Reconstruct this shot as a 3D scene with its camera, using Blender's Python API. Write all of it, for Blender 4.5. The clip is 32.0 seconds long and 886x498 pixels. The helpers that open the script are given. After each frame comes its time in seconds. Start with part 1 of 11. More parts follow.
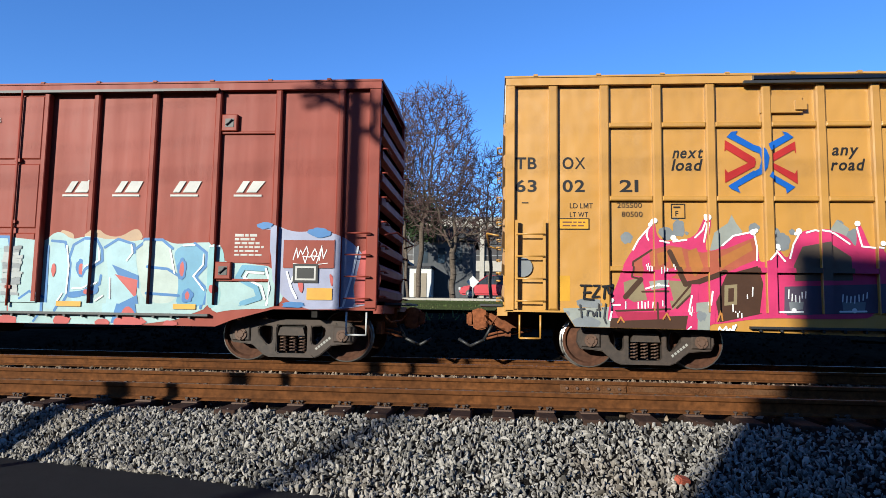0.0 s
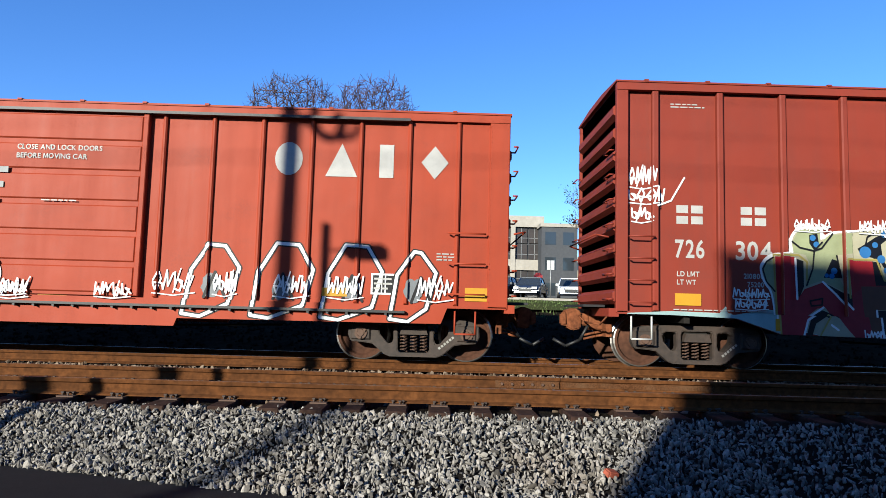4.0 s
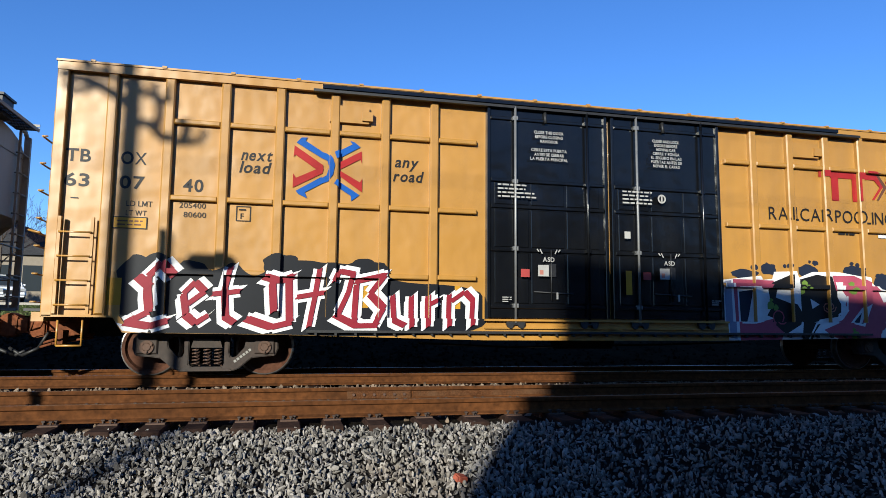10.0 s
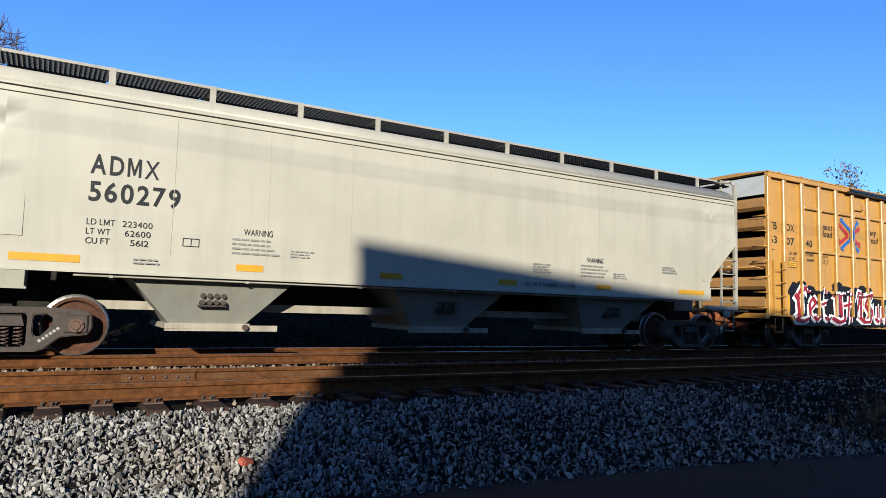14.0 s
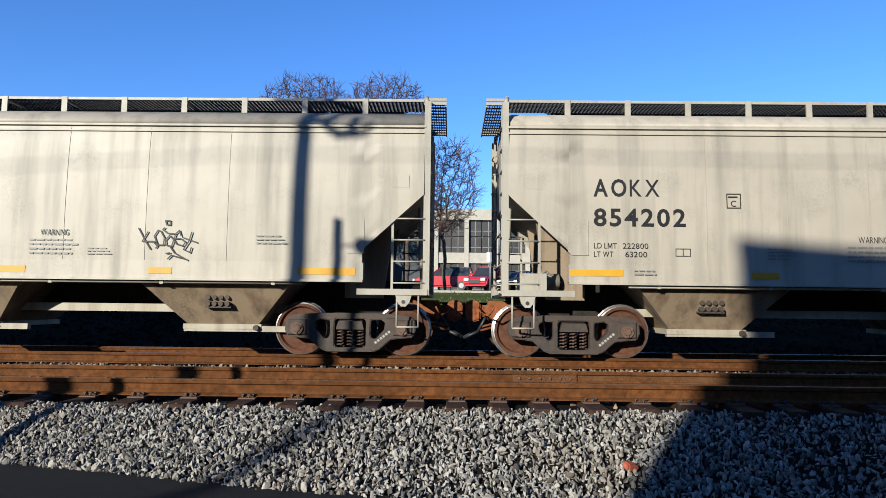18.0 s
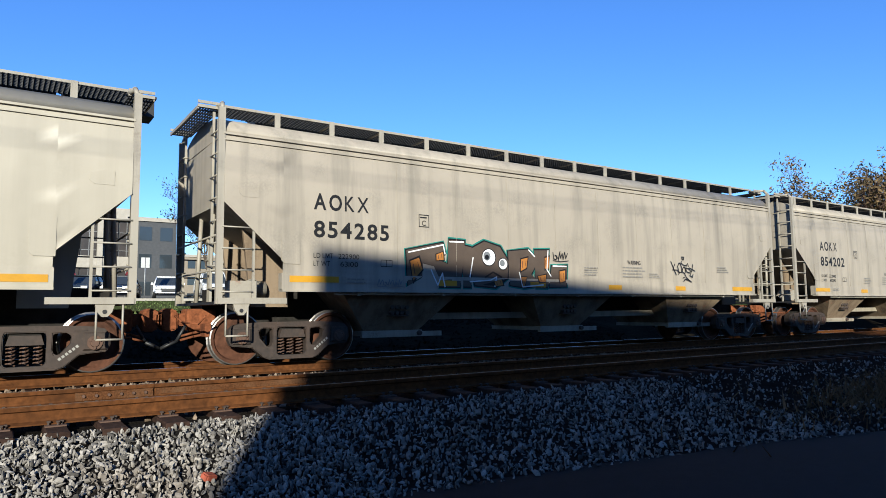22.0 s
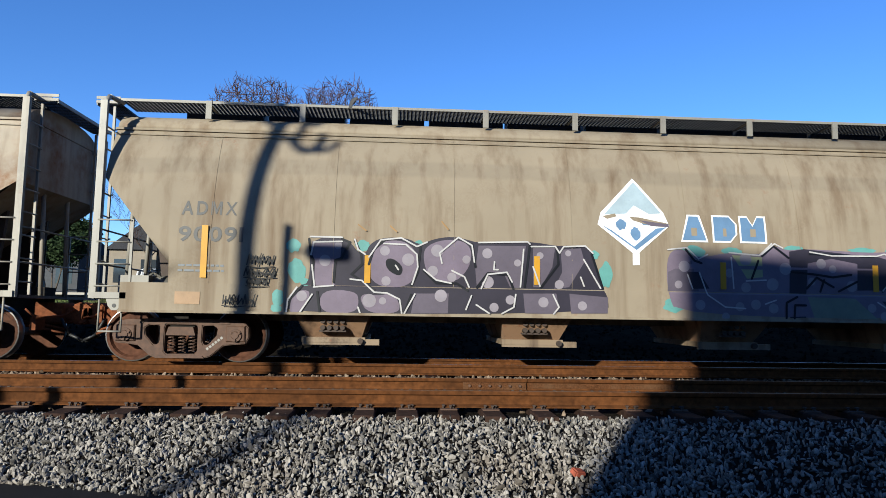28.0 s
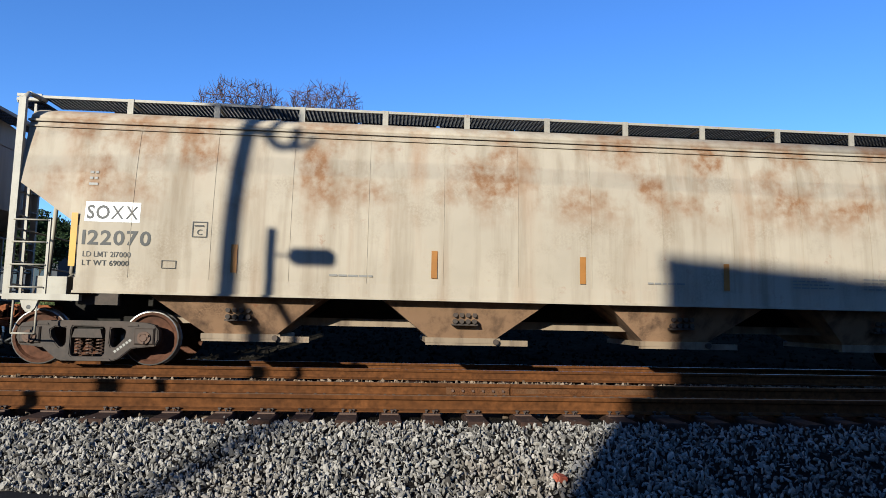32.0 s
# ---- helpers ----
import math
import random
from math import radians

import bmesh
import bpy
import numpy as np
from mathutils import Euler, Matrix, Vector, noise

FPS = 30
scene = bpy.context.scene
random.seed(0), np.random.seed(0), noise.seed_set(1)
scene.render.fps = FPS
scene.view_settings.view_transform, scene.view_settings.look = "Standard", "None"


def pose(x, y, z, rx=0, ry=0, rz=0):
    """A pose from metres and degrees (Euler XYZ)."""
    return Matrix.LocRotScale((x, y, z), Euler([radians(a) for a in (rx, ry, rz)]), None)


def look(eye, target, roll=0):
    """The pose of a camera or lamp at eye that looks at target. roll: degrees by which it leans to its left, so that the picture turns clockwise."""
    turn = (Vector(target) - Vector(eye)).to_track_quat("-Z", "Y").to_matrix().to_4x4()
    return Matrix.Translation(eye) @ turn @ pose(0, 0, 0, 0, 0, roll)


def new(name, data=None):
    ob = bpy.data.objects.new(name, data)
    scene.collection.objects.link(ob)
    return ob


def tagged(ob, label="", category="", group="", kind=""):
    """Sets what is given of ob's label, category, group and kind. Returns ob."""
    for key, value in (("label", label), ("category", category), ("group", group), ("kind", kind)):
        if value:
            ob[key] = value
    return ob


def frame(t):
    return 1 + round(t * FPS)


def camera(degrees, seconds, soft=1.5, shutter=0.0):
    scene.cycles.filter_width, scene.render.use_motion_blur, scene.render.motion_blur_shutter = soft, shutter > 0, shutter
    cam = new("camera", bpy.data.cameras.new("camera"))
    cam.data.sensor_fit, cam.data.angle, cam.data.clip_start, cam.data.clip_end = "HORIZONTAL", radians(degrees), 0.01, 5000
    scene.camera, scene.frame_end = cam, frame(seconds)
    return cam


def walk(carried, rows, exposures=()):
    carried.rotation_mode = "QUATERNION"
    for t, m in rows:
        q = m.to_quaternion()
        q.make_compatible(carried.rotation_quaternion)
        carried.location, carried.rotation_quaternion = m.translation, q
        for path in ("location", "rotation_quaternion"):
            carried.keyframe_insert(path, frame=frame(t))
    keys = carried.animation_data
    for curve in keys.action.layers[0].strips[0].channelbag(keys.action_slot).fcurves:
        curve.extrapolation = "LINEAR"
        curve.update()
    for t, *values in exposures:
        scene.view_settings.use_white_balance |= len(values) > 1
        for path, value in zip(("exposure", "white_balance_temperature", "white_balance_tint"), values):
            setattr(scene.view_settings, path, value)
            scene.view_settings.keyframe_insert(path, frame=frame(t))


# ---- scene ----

cam = camera(67.2, 32.0, 0.8, 0.0)
EYE = (0.0, 0.0, 0.889)

# seconds, tilt, lean, turn of the hand-held camera
PATH = [
    (0.0, 95.49, -0.90, 4.61), (0.5, 95.37, -1.11, 4.43), (1.0, 95.33, -1.20, 3.97), (1.5, 95.13, -1.26, 3.27),
    (2.0, 95.12, -1.09, 0.89), (2.5, 95.28, -1.02, -1.40), (3.0, 95.30, -1.11, -2.34), (3.5, 95.27, -1.38, -1.60),
    (5.5, 95.06, -1.36, 3.15), (6.0, 94.87, -1.26, 5.31), (6.5, 95.08, -1.14, 6.21), (7.0, 95.14, -1.00, 5.71),
    (7.5, 95.10, -0.77, 5.13), (8.0, 95.13, -0.61, 3.90), (8.5, 94.93, -0.44, 1.93), (9.0, 95.35, -0.66, -2.12),
    (9.5, 96.11, -0.75, -7.06), (10.0, 96.33, -0.51, -13.27), (10.5, 96.51, -0.70, -18.41), (11.0, 96.73, -0.42, -26.61),
    (11.5, 96.75, -1.01, -29.63), (12.0, 96.32, -1.69, -29.99), (12.5, 95.69, -1.42, -35.87), (13.0, 94.59, -1.54, -40.75),
    (13.5, 94.96, -1.55, -36.78), (14.0, 95.06, -1.65, -30.59), (14.5, 94.97, -1.53, -24.50), (15.0, 95.00, -0.94, -18.86),
    (15.5, 94.93, -0.86, -14.20), (17.5, 94.73, -0.56, 0.70), (18.0, 94.82, -0.64, 0.67), (18.5, 94.94, -0.68, 0.63),
    (19.0, 95.00, -0.74, -0.34), (19.5, 95.04, -0.55, -2.68), (20.0, 95.06, -0.49, -4.57), (20.5, 95.30, 0.07, -10.39),
    (21.0, 95.77, 0.34, -19.96), (21.5, 96.07, 0.44, -28.53), (22.0, 95.34, 0.61, -33.83), (22.5, 95.28, 0.08, -34.01),
    (23.0, 95.23, -0.89, -29.96), (23.5, 95.48, -1.10, -23.18), (24.0, 95.81, -0.79, -15.50), (24.5, 96.03, -1.06, -8.75),
    (25.0, 96.11, -1.09, -4.42), (25.5, 95.82, -1.00, -2.03), (26.0, 95.88, -0.89, -0.76), (26.5, 95.92, -1.04, -1.32),
    (28.5, 95.40, -0.81, -3.71), (29.0, 95.36, -0.81, -3.67), (29.5, 95.30, -0.87, -2.70), (30.0, 95.31, -0.90, -2.06),
    (30.5, 95.32, -0.92, -1.86), (31.0, 95.64, -1.11, -2.95), (31.5, 95.79, -1.05, -4.04), (32.0, 95.96, -1.20, -4.88),
]

EXPOSURES = [(0.0, 1.06), (1.0, 1.0), (2.0, 1.10), (3.0, 1.11), (6.0, 1.27), (7.0, 1.19), (8.0, 0.66), (9.0, 0.72), (10.0, 0.88), (11.0, 1.06), (12.0, 1.17), (13.0, 1.17), (15.0, 1.10), (20.0, 1.11),
             (22.0, 1.09), (24.0, 1.16), (26.0, 0.94), (29.0, 0.98), (32.0, 1.07)]
walk(cam, [(t, pose(*EYE, rx, ry, rz)) for t, rx, ry, rz in PATH], [(t, e, 5150, 10) for t, e in EXPOSURES])

# ---- light ----
SUN_TURN, SUN_UP = math.atan(0.60), radians(17.5)
SUN_WAY = Vector((math.sin(SUN_TURN) * math.cos(SUN_UP), math.cos(SUN_TURN) * math.cos(SUN_UP), -math.sin(SUN_UP)))
world = bpy.data.worlds.new("sky")
scene.world = world
world.use_nodes = True
wn = world.node_tree.nodes
sky = wn.new("ShaderNodeTexSky")
sky.sky_type, sky.sun_disc = "NISHITA", False
sky.sun_elevation, sky.sun_rotation = SUN_UP, math.pi + SUN_TURN
sky.altitude, sky.air_density, sky.dust_density, sky.ozone_density = 900, 1.0, 0.0, 3.0
hue = wn.new("ShaderNodeHueSaturation")
hue.inputs["Hue"].default_value, hue.inputs["Saturation"].default_value = 0.508, 1.12
world.node_tree.links.new(sky.outputs[0], hue.inputs["Color"])
world.node_tree.links.new(hue.outputs[0], wn["Background"].inputs[0])
wn["Background"].inputs[1].default_value = 0.0864
sun = new("sun", bpy.data.lights.new("sun", "SUN"))
sun.data.energy, sun.data.angle, sun.data.color = 5.4, radians(0.8), (1.0, 0.84, 0.56)
sun.matrix_world = look((0, 0, 40), Vector((0, 0, 40)) + SUN_WAY)


# ---- materials ----
def nodes_of(name, rough=0.6, metal=0.0):
    m = bpy.data.materials.new(name)
    m.use_nodes = True
    nt = m.node_tree
    b = nt.nodes["Principled BSDF"]
    b.inputs["Roughness"].default_value, b.inputs["Metallic"].default_value = rough, metal
    return m, nt, b


def noise_node(nt, scale, detail=4.0, stretch=(1, 1, 1), rough=0.6):
    tc, mp, n = nt.nodes.new("ShaderNodeTexCoord"), nt.nodes.new("ShaderNodeMapping"), nt.nodes.new("ShaderNodeTexNoise")
    mp.inputs["Scale"].default_value = stretch
    n.inputs["Scale"].default_value, n.inputs["Detail"].default_value, n.inputs["Roughness"].default_value = scale, detail, rough
    nt.links.new(tc.outputs["Object"], mp.inputs[0])
    nt.links.new(mp.outputs[0], n.inputs["Vector"])
    return n.outputs["Fac"]


def ramp(nt, fac, lo, hi):
    r = nt.nodes.new("ShaderNodeMapRange")
    r.inputs["From Min"].default_value, r.inputs["From Max"].default_value = lo, hi
    nt.links.new(fac, r.inputs[0])
    return r.outputs[0]


def mixed(nt, fac, a, b):
    x = nt.nodes.new("ShaderNodeMix")
    x.data_type = "RGBA"
    if isinstance(fac, float):
        x.inputs[0].default_value = fac
    else:
        nt.links.new(fac, x.inputs[0])
    for slot, v in ((6, a), (7, b)):
        if isinstance(v, tuple):
            x.inputs[slot].default_value = (*v, 1)
        else:
            nt.links.new(v, x.inputs[slot])
    return x.outputs[2]


def times(nt, a, k):
    x = nt.nodes.new("ShaderNodeMath")
    x.operation = "MULTIPLY"
    nt.links.new(a, x.inputs[0])
    if isinstance(k, float):
        x.inputs[1].default_value = k
    else:
        nt.links.new(k, x.inputs[1])
    return x.outputs[0]


def bumped(nt, b, fac, strength, dist=0.02):
    n = nt.nodes.new("ShaderNodeBump")
    n.inputs["Strength"].default_value, n.inputs["Distance"].default_value = strength, dist
    nt.links.new(fac, n.inputs["Height"])
    nt.links.new(n.outputs[0], b.inputs["Normal"])


def tint(rgb, k):
    return tuple(max(0.0, min(1.0, c * k)) for c in rgb)


SHADE_CUT = 0.68           # every base colour scaled down alike, to deepen shade against the sky


def surface(name, rgb, rough=0.6, metal=0.0, grain=18.0, vary=0.25, bump=0.15, dist=0.01, other=None):
    """A plain surface with variation at two scales."""
    m, nt, b = nodes_of(name, rough, metal)
    if rough > 0.75:
        b.inputs["Specular IOR Level"].default_value = 0.0 if rough >= 0.9 else 0.1
    rgb, other = tint(rgb, SHADE_CUT), tint(other, SHADE_CUT) if other else None
    fine, broad = noise_node(nt, grain, 5), noise_node(nt, grain * 0.09, 3)
    c = mixed(nt, ramp(nt, fine, 0.3, 0.7), tint(rgb, 1 - vary), tint(rgb, 1 + vary))
    c = mixed(nt, times(nt, ramp(nt, broad, 0.42, 0.72), 0.6), c, other or tint(rgb, 1 - 1.4 * vary))
    nt.links.new(c, b.inputs["Base Color"])
    if bump:
        bumped(nt, b, fine, bump, dist)
    return m


def paint(name, rgb, rough=0.4, dirt=(0.16, 0.12, 0.09), grime=0.35, streaks=0.3, rust=0.0, wavy=0.25, coat=0.0, patch=None, sheen=0.5):
    """Weathered paint on sheet steel: broad fading, streaks that run down, grime, rust spots, slightly wavy sheets."""
    m, nt, b = nodes_of(name, rough)
    rgb, dirt = tint(rgb, SHADE_CUT), tint(dirt, SHADE_CUT)
    b.inputs["Specular IOR Level"].default_value = sheen
    broad, fine = noise_node(nt, 0.55, 4), noise_node(nt, 26, 4)
    run = noise_node(nt, 3.2, 5, (1.0, 1.0, 0.07))
    c = mixed(nt, ramp(nt, broad, 0.3, 0.7), tint(rgb, 0.9), tint(rgb, 1.08))
    c = mixed(nt, times(nt, ramp(nt, run, 0.47, 0.75), streaks), c, dirt)
    c = mixed(nt, times(nt, times(nt, ramp(nt, noise_node(nt, 1.7, 6), 0.5, 0.8), grime), ramp(nt, fine, 0.35, 0.6)), c, dirt)
    if patch:
        spot = times(nt, ramp(nt, noise_node(nt, 0.95, 5, (1, 1, 0.8)), 0.45, 0.60), ramp(nt, noise_node(nt, 5.5, 7), 0.25, 0.6))
        tc, sep = nt.nodes.new("ShaderNodeTexCoord"), nt.nodes.new("ShaderNodeSeparateXYZ")
        nt.links.new(tc.outputs["Object"], sep.inputs[0])
        high = times(nt, ramp(nt, sep.outputs[2], 2.35, 3.0), ramp(nt, sep.outputs[2], 4.6, 4.0))
        c = mixed(nt, times(nt, times(nt, spot, high), 0.9), c, patch)
        run2 = times(nt, ramp(nt, noise_node(nt, 2.0, 5, (1.0, 1.0, 0.05)), 0.5, 0.72), ramp(nt, noise_node(nt, 0.6, 2), 0.42, 0.62))
        c = mixed(nt, times(nt, run2, 0.45), c, tint(patch, 1.3))
    if rust:
        spot = times(nt, ramp(nt, noise_node(nt, 2.3, 7), 0.62, 0.7), ramp(nt, noise_node(nt, 17, 5), 0.45, 0.6))
        c = mixed(nt, times(nt, spot, rust), c, (0.16, 0.055, 0.02))
    nt.links.new(c, b.inputs["Base Color"])
    r = nt.nodes.new("ShaderNodeMapRange")
    r.inputs["To Min"].default_value, r.inputs["To Max"].default_value = rough * 0.85, min(1.0, rough * 1.3)
    nt.links.new(run, r.inputs[0])
    nt.links.new(r.outputs[0], b.inputs["Roughness"])
    b.inputs["Coat Weight"].default_value, b.inputs["Coat Roughness"].default_value = coat, 0.28
    bumped(nt, b, noise_node(nt, 1.3, 2), wavy, 0.06)
    return m


def spray(name, rgb, rough=0.5, spray_cut=0.68):
    m, nt, b = nodes_of(name, rough)
    b.inputs["Specular IOR Level"].default_value = 0.25
    # sprays are cut further, for the same deeper shade
    rgb = tint(rgb, spray_cut * SHADE_CUT)
    c = mixed(nt, ramp(nt, noise_node(nt, 3.0, 4), 0.3, 0.75), tint(rgb, 1.06), tint(rgb, 0.8))
    c = mixed(nt, times(nt, ramp(nt, noise_node(nt, 30, 4), 0.55, 0.75), 0.25), c, tint(rgb, 0.55))
    nt.links.new(c, b.inputs["Base Color"])
    return m


def stones_material(name, dark, light, warm):
    m, nt, b = nodes_of(name, 0.9)
    b.inputs["Specular IOR Level"].default_value = 0.0
    g = nt.nodes.new("ShaderNodeNewGeometry")
    c = mixed(nt, g.outputs["Random Per Island"], dark, light)
    c = mixed(nt, times(nt, ramp(nt, noise_node(nt, 0.9, 3), 0.5, 0.75), 0.35), c, warm)
    c = mixed(nt, times(nt, ramp(nt, noise_node(nt, 60, 4), 0.35, 0.7), 0.35), c, tint(dark, 0.8))
    nt.links.new(c, b.inputs["Base Color"])
    bumped(nt, b, noise_node(nt, 90, 3), 0.4, 0.004)
    return m


def glassy(name, rgb, rough=0.06):
    m, nt, b = nodes_of(name, rough)
    b.inputs["Base Color"].default_value = (*rgb, 1)
    b.inputs["Specular IOR Level"].default_value = 0.6
    return m


M_ASPHALT = surface("asphalt", (0.014, 0.014, 0.016), 0.85, 0, 70, 0.35, 0.5, 0.006)
M_LOT = surface("old_asphalt", (0.068, 0.068, 0.068), 0.9, 0, 20, 0.2, 0.3)
# near black: shade between stones and under the train is in this colour
M_GRAVEL = surface("shade_dark_gravel", (0.024, 0.021, 0.018), 0.9, 0, 26, 0.5, 1.0, 0.03)
M_STONE = stones_material("crushed_granite", (0.045, 0.042, 0.039), (0.33, 0.305, 0.275), (0.22, 0.165, 0.115))
M_STONE_BROWN = stones_material("rusty_ballast", (0.05, 0.034, 0.022), (0.22, 0.17, 0.125), (0.204, 0.136, 0.0816))
# earth cut near black to carry the train's shadow behind the tracks
M_EARTH = surface("shade_dark_earth", (0.022, 0.018, 0.013), 0.95, 0, 6, 0.45, 0.6, 0.05, (0.05, 0.042, 0.026))
M_GRASS = surface("grass_blades", (0.095, 0.135, 0.04), 0.8, 0, 3, 0.3, 0, 0, (0.16, 0.135, 0.06))
M_DRY = surface("dry_weeds", (0.16, 0.105, 0.055), 0.9, 0, 9, 0.35, 0)
M_RAIL = surface("rusty_rail", (0.105, 0.040, 0.011), 0.88, 0.0, 14, 0.42, 0.3, 0.004, (0.038, 0.016, 0.006))
M_RUSTTOP = surface("rusty_rail_head", (0.20, 0.105, 0.045), 0.6, 0.1, 24, 0.3, 0.2, 0.003)
M_RAILTOP = surface("worn_rail_head", (0.204, 0.15, 0.109), 0.38, 0.7, 30, 0.2, 0.1, 0.002)
M_JOINT = surface("flaking_rust", (0.095, 0.042, 0.018), 0.9, 0.0, 55, 0.55, 0.7, 0.006, (0.13, 0.075, 0.04))
M_TIE = surface("creosoted_wood", (0.0408, 0.0229, 0.0163), 0.85, 0, 16, 0.4, 0.5, 0.01, (0.0707, 0.0462, 0.0326))
M_STEEL = surface("dark_cast_steel", (0.038, 0.026, 0.019), 0.75, 0.1, 12, 0.4, 0.3, 0.006, (0.075, 0.04, 0.024))
M_STEEL_BROWN = surface("brown_cast_steel", (0.085, 0.042, 0.023), 0.75, 0.05, 12, 0.35, 0.3, 0.006, (0.12, 0.065, 0.04))
M_WHEEL = surface("rusty_wheel_plate", (0.095, 0.042, 0.024), 0.8, 0.0, 9, 0.4, 0.15, 0.005, (0.028, 0.018, 0.014))
M_TREAD = surface("polished_tread", (0.422, 0.394, 0.367), 0.32, 0.85, 20, 0.12, 0.05)
M_BLACK = surface("black_iron", (0.018, 0.018, 0.02), 0.55, 0.1, 14, 0.4, 0.2)
M_CONCRETE = surface("cream_concrete", (0.422, 0.388, 0.333), 0.9, 0, 2.5, 0.12, 0.1)
M_WINDOW = glassy("window_glass", (0.025, 0.03, 0.035))
M_BARK = surface("grey_bark", (0.116, 0.0918, 0.0714), 0.95, 0, 9, 0.35, 0.6, 0.03)
M_TWIG = surface("bare_twigs", (0.11, 0.07, 0.062), 0.95, 0, 4, 0.25, 0)
M_OAK = surface("russet_leaves", (0.15, 0.10, 0.045), 0.85, 0, 1.2, 0.4, 0, 0, (0.09, 0.085, 0.035))
M_EVERGREEN = surface("evergreen_leaves", (0.035, 0.055, 0.02), 0.8, 0, 1.5, 0.4, 0)
M_POLE = surface("weathered_pole", (0.136, 0.109, 0.0816), 0.9, 0, 10, 0.3, 0.3)
M_SILVER = surface("galvanised_steel", (0.286, 0.286, 0.286), 0.5, 0.5, 10, 0.15, 0.1)
M_WHITE = surface("white_paint", (0.53, 0.53, 0.517), 0.55, 0, 6, 0.06, 0.05)
M_BRICK = surface("grey_siding", (0.085, 0.088, 0.095), 0.85, 0, 3, 0.15, 0.2)
M_TAN = surface("tan_stucco", (0.286, 0.245, 0.19), 0.9, 0, 3, 0.1, 0.1)
M_ROOFING = surface("dark_shingles", (0.055, 0.055, 0.06), 0.9, 0, 8, 0.3, 0.3)


# ---- mesh helpers ----
def box(bm, x0, x1, y0, y1, z0, z1, mi=0):
    vs = [bm.verts.new((x, y, z)) for x in (x0, x1) for y in (y0, y1) for z in (z0, z1)]
    for q in ((0, 1, 3, 2), (4, 6, 7, 5), (0, 4, 5, 1), (2, 3, 7, 6), (0, 2, 6, 4), (1, 5, 7, 3)):
        bm.faces.new([vs[i] for i in q]).material_index = mi


def bevel_box(bm, x0, x1, y0, y1, z0, z1, w=0.01, mi=0):
    """A box with all upright and long edges taken off on its -y face."""
    vs = []
    for y, k in ((y0, w), (y0 + w, 0.0), (y1, 0.0)):
        vs.append([bm.verts.new(p) for p in ((x0 + k, y, z0 + k), (x1 - k, y, z0 + k), (x1 - k, y, z1 - k), (x0 + k, y, z1 - k))])
    bm.faces.new(vs[0]).material_index = mi
    bm.faces.new(vs[2][::-1]).material_index = mi
    for a, b in ((vs[0], vs[1]), (vs[1], vs[2])):
        for i in range(4):
            bm.faces.new((a[i], b[i], b[(i + 1) % 4], a[(i + 1) % 4])).material_index = mi


def tube(bm, p, q, r0, r1=None, n=8, mi=0, caps=True):
    p, q = Vector(p), Vector(q)
    r1 = r0 if r1 is None else r1
    d = (q - p).normalized()
    u = d.orthogonal().normalized()
    v = d.cross(u)
    rings = []
    for c, r in ((p, r0), (q, r1)):
        rings.append([bm.verts.new(c + (u * math.cos(6.2832 * i / n) + v * math.sin(6.2832 * i / n)) * r) for i in range(n)])
    for i in range(n):
        f = bm.faces.new((rings[0][i], rings[0][(i + 1) % n], rings[1][(i + 1) % n], rings[1][i]))
        f.material_index, f.smooth = mi, n > 5
    if caps:
        bm.faces.new(rings[0][::-1]).material_index = mi
        bm.faces.new(rings[1]).material_index = mi


def pipe(bm, pts, r, n=6, mi=0):
    for p, q in zip(pts, pts[1:]):
        tube(bm, p, q, r, r, n, mi)


def prism(bm, pts, y0, y1, mi=0):
    """An outline in x, z, drawn out from y0 to y1."""
    a = [bm.verts.new((x, y0, z)) for x, z in pts]
    b = [bm.verts.new((x, y1, z)) for x, z in pts]
    n = len(pts)
    for vs in (a, b[::-1]):
        bm.faces.new(vs).material_index = mi
    for i in range(n):
        bm.faces.new((a[i], b[i], b[(i + 1) % n], a[(i + 1) % n])).material_index = mi


def along(bm, pts, x0, x1, mi=0, closed=True):
    """An outline in y, z, drawn out along x."""
    a = [bm.verts.new((x0, y, z)) for y, z in pts]
    b = [bm.verts.new((x1, y, z)) for y, z in pts]
    n = len(pts)
    if closed:
        for vs in (a[::-1], b):
            bm.faces.new(vs).material_index = mi
    for i in range(n if closed else n - 1):
        bm.faces.new((a[i], a[(i + 1) % n], b[(i + 1) % n], b[i])).material_index = mi


def mesh_of(name, bm, mats):
    bmesh.ops.recalc_face_normals(bm, faces=bm.faces)
    me = bpy.data.meshes.new(name)
    bm.to_mesh(me)
    bm.free()
    for m in mats if isinstance(mats, (list, tuple)) else [mats]:
        me.materials.append(m)
    return me


def part(name, bm, mats, parent=None, label="", at=None):
    """One mesh object, under a thing or under a part."""
    me = bm if isinstance(bm, bpy.types.Mesh) else mesh_of(name, bm, mats)
    ob = new(name, me)
    if parent is not None:
        ob.parent = parent
    if at is not None:
        ob.matrix_basis = at if isinstance(at, Matrix) else Matrix.Translation(at)
    return tagged(ob, label) if label else ob


def thing(name, label, category, group="", kind="", at=None):
    ob = new(name)
    if at is not None:
        ob.matrix_basis = at if isinstance(at, Matrix) else Matrix.Translation(at)
    return tagged(ob, label, category, group, kind)


def raw_mesh(name, verts, faces, mats, smooth=False):
    me = bpy.data.meshes.new(name)
    me.from_pydata(verts, [], faces)
    for m in mats if isinstance(mats, (list, tuple)) else [mats]:
        me.materials.append(m)
    if smooth:
        me.polygons.foreach_set("use_smooth", [True] * len(me.polygons))
    return me


B = bmesh.new

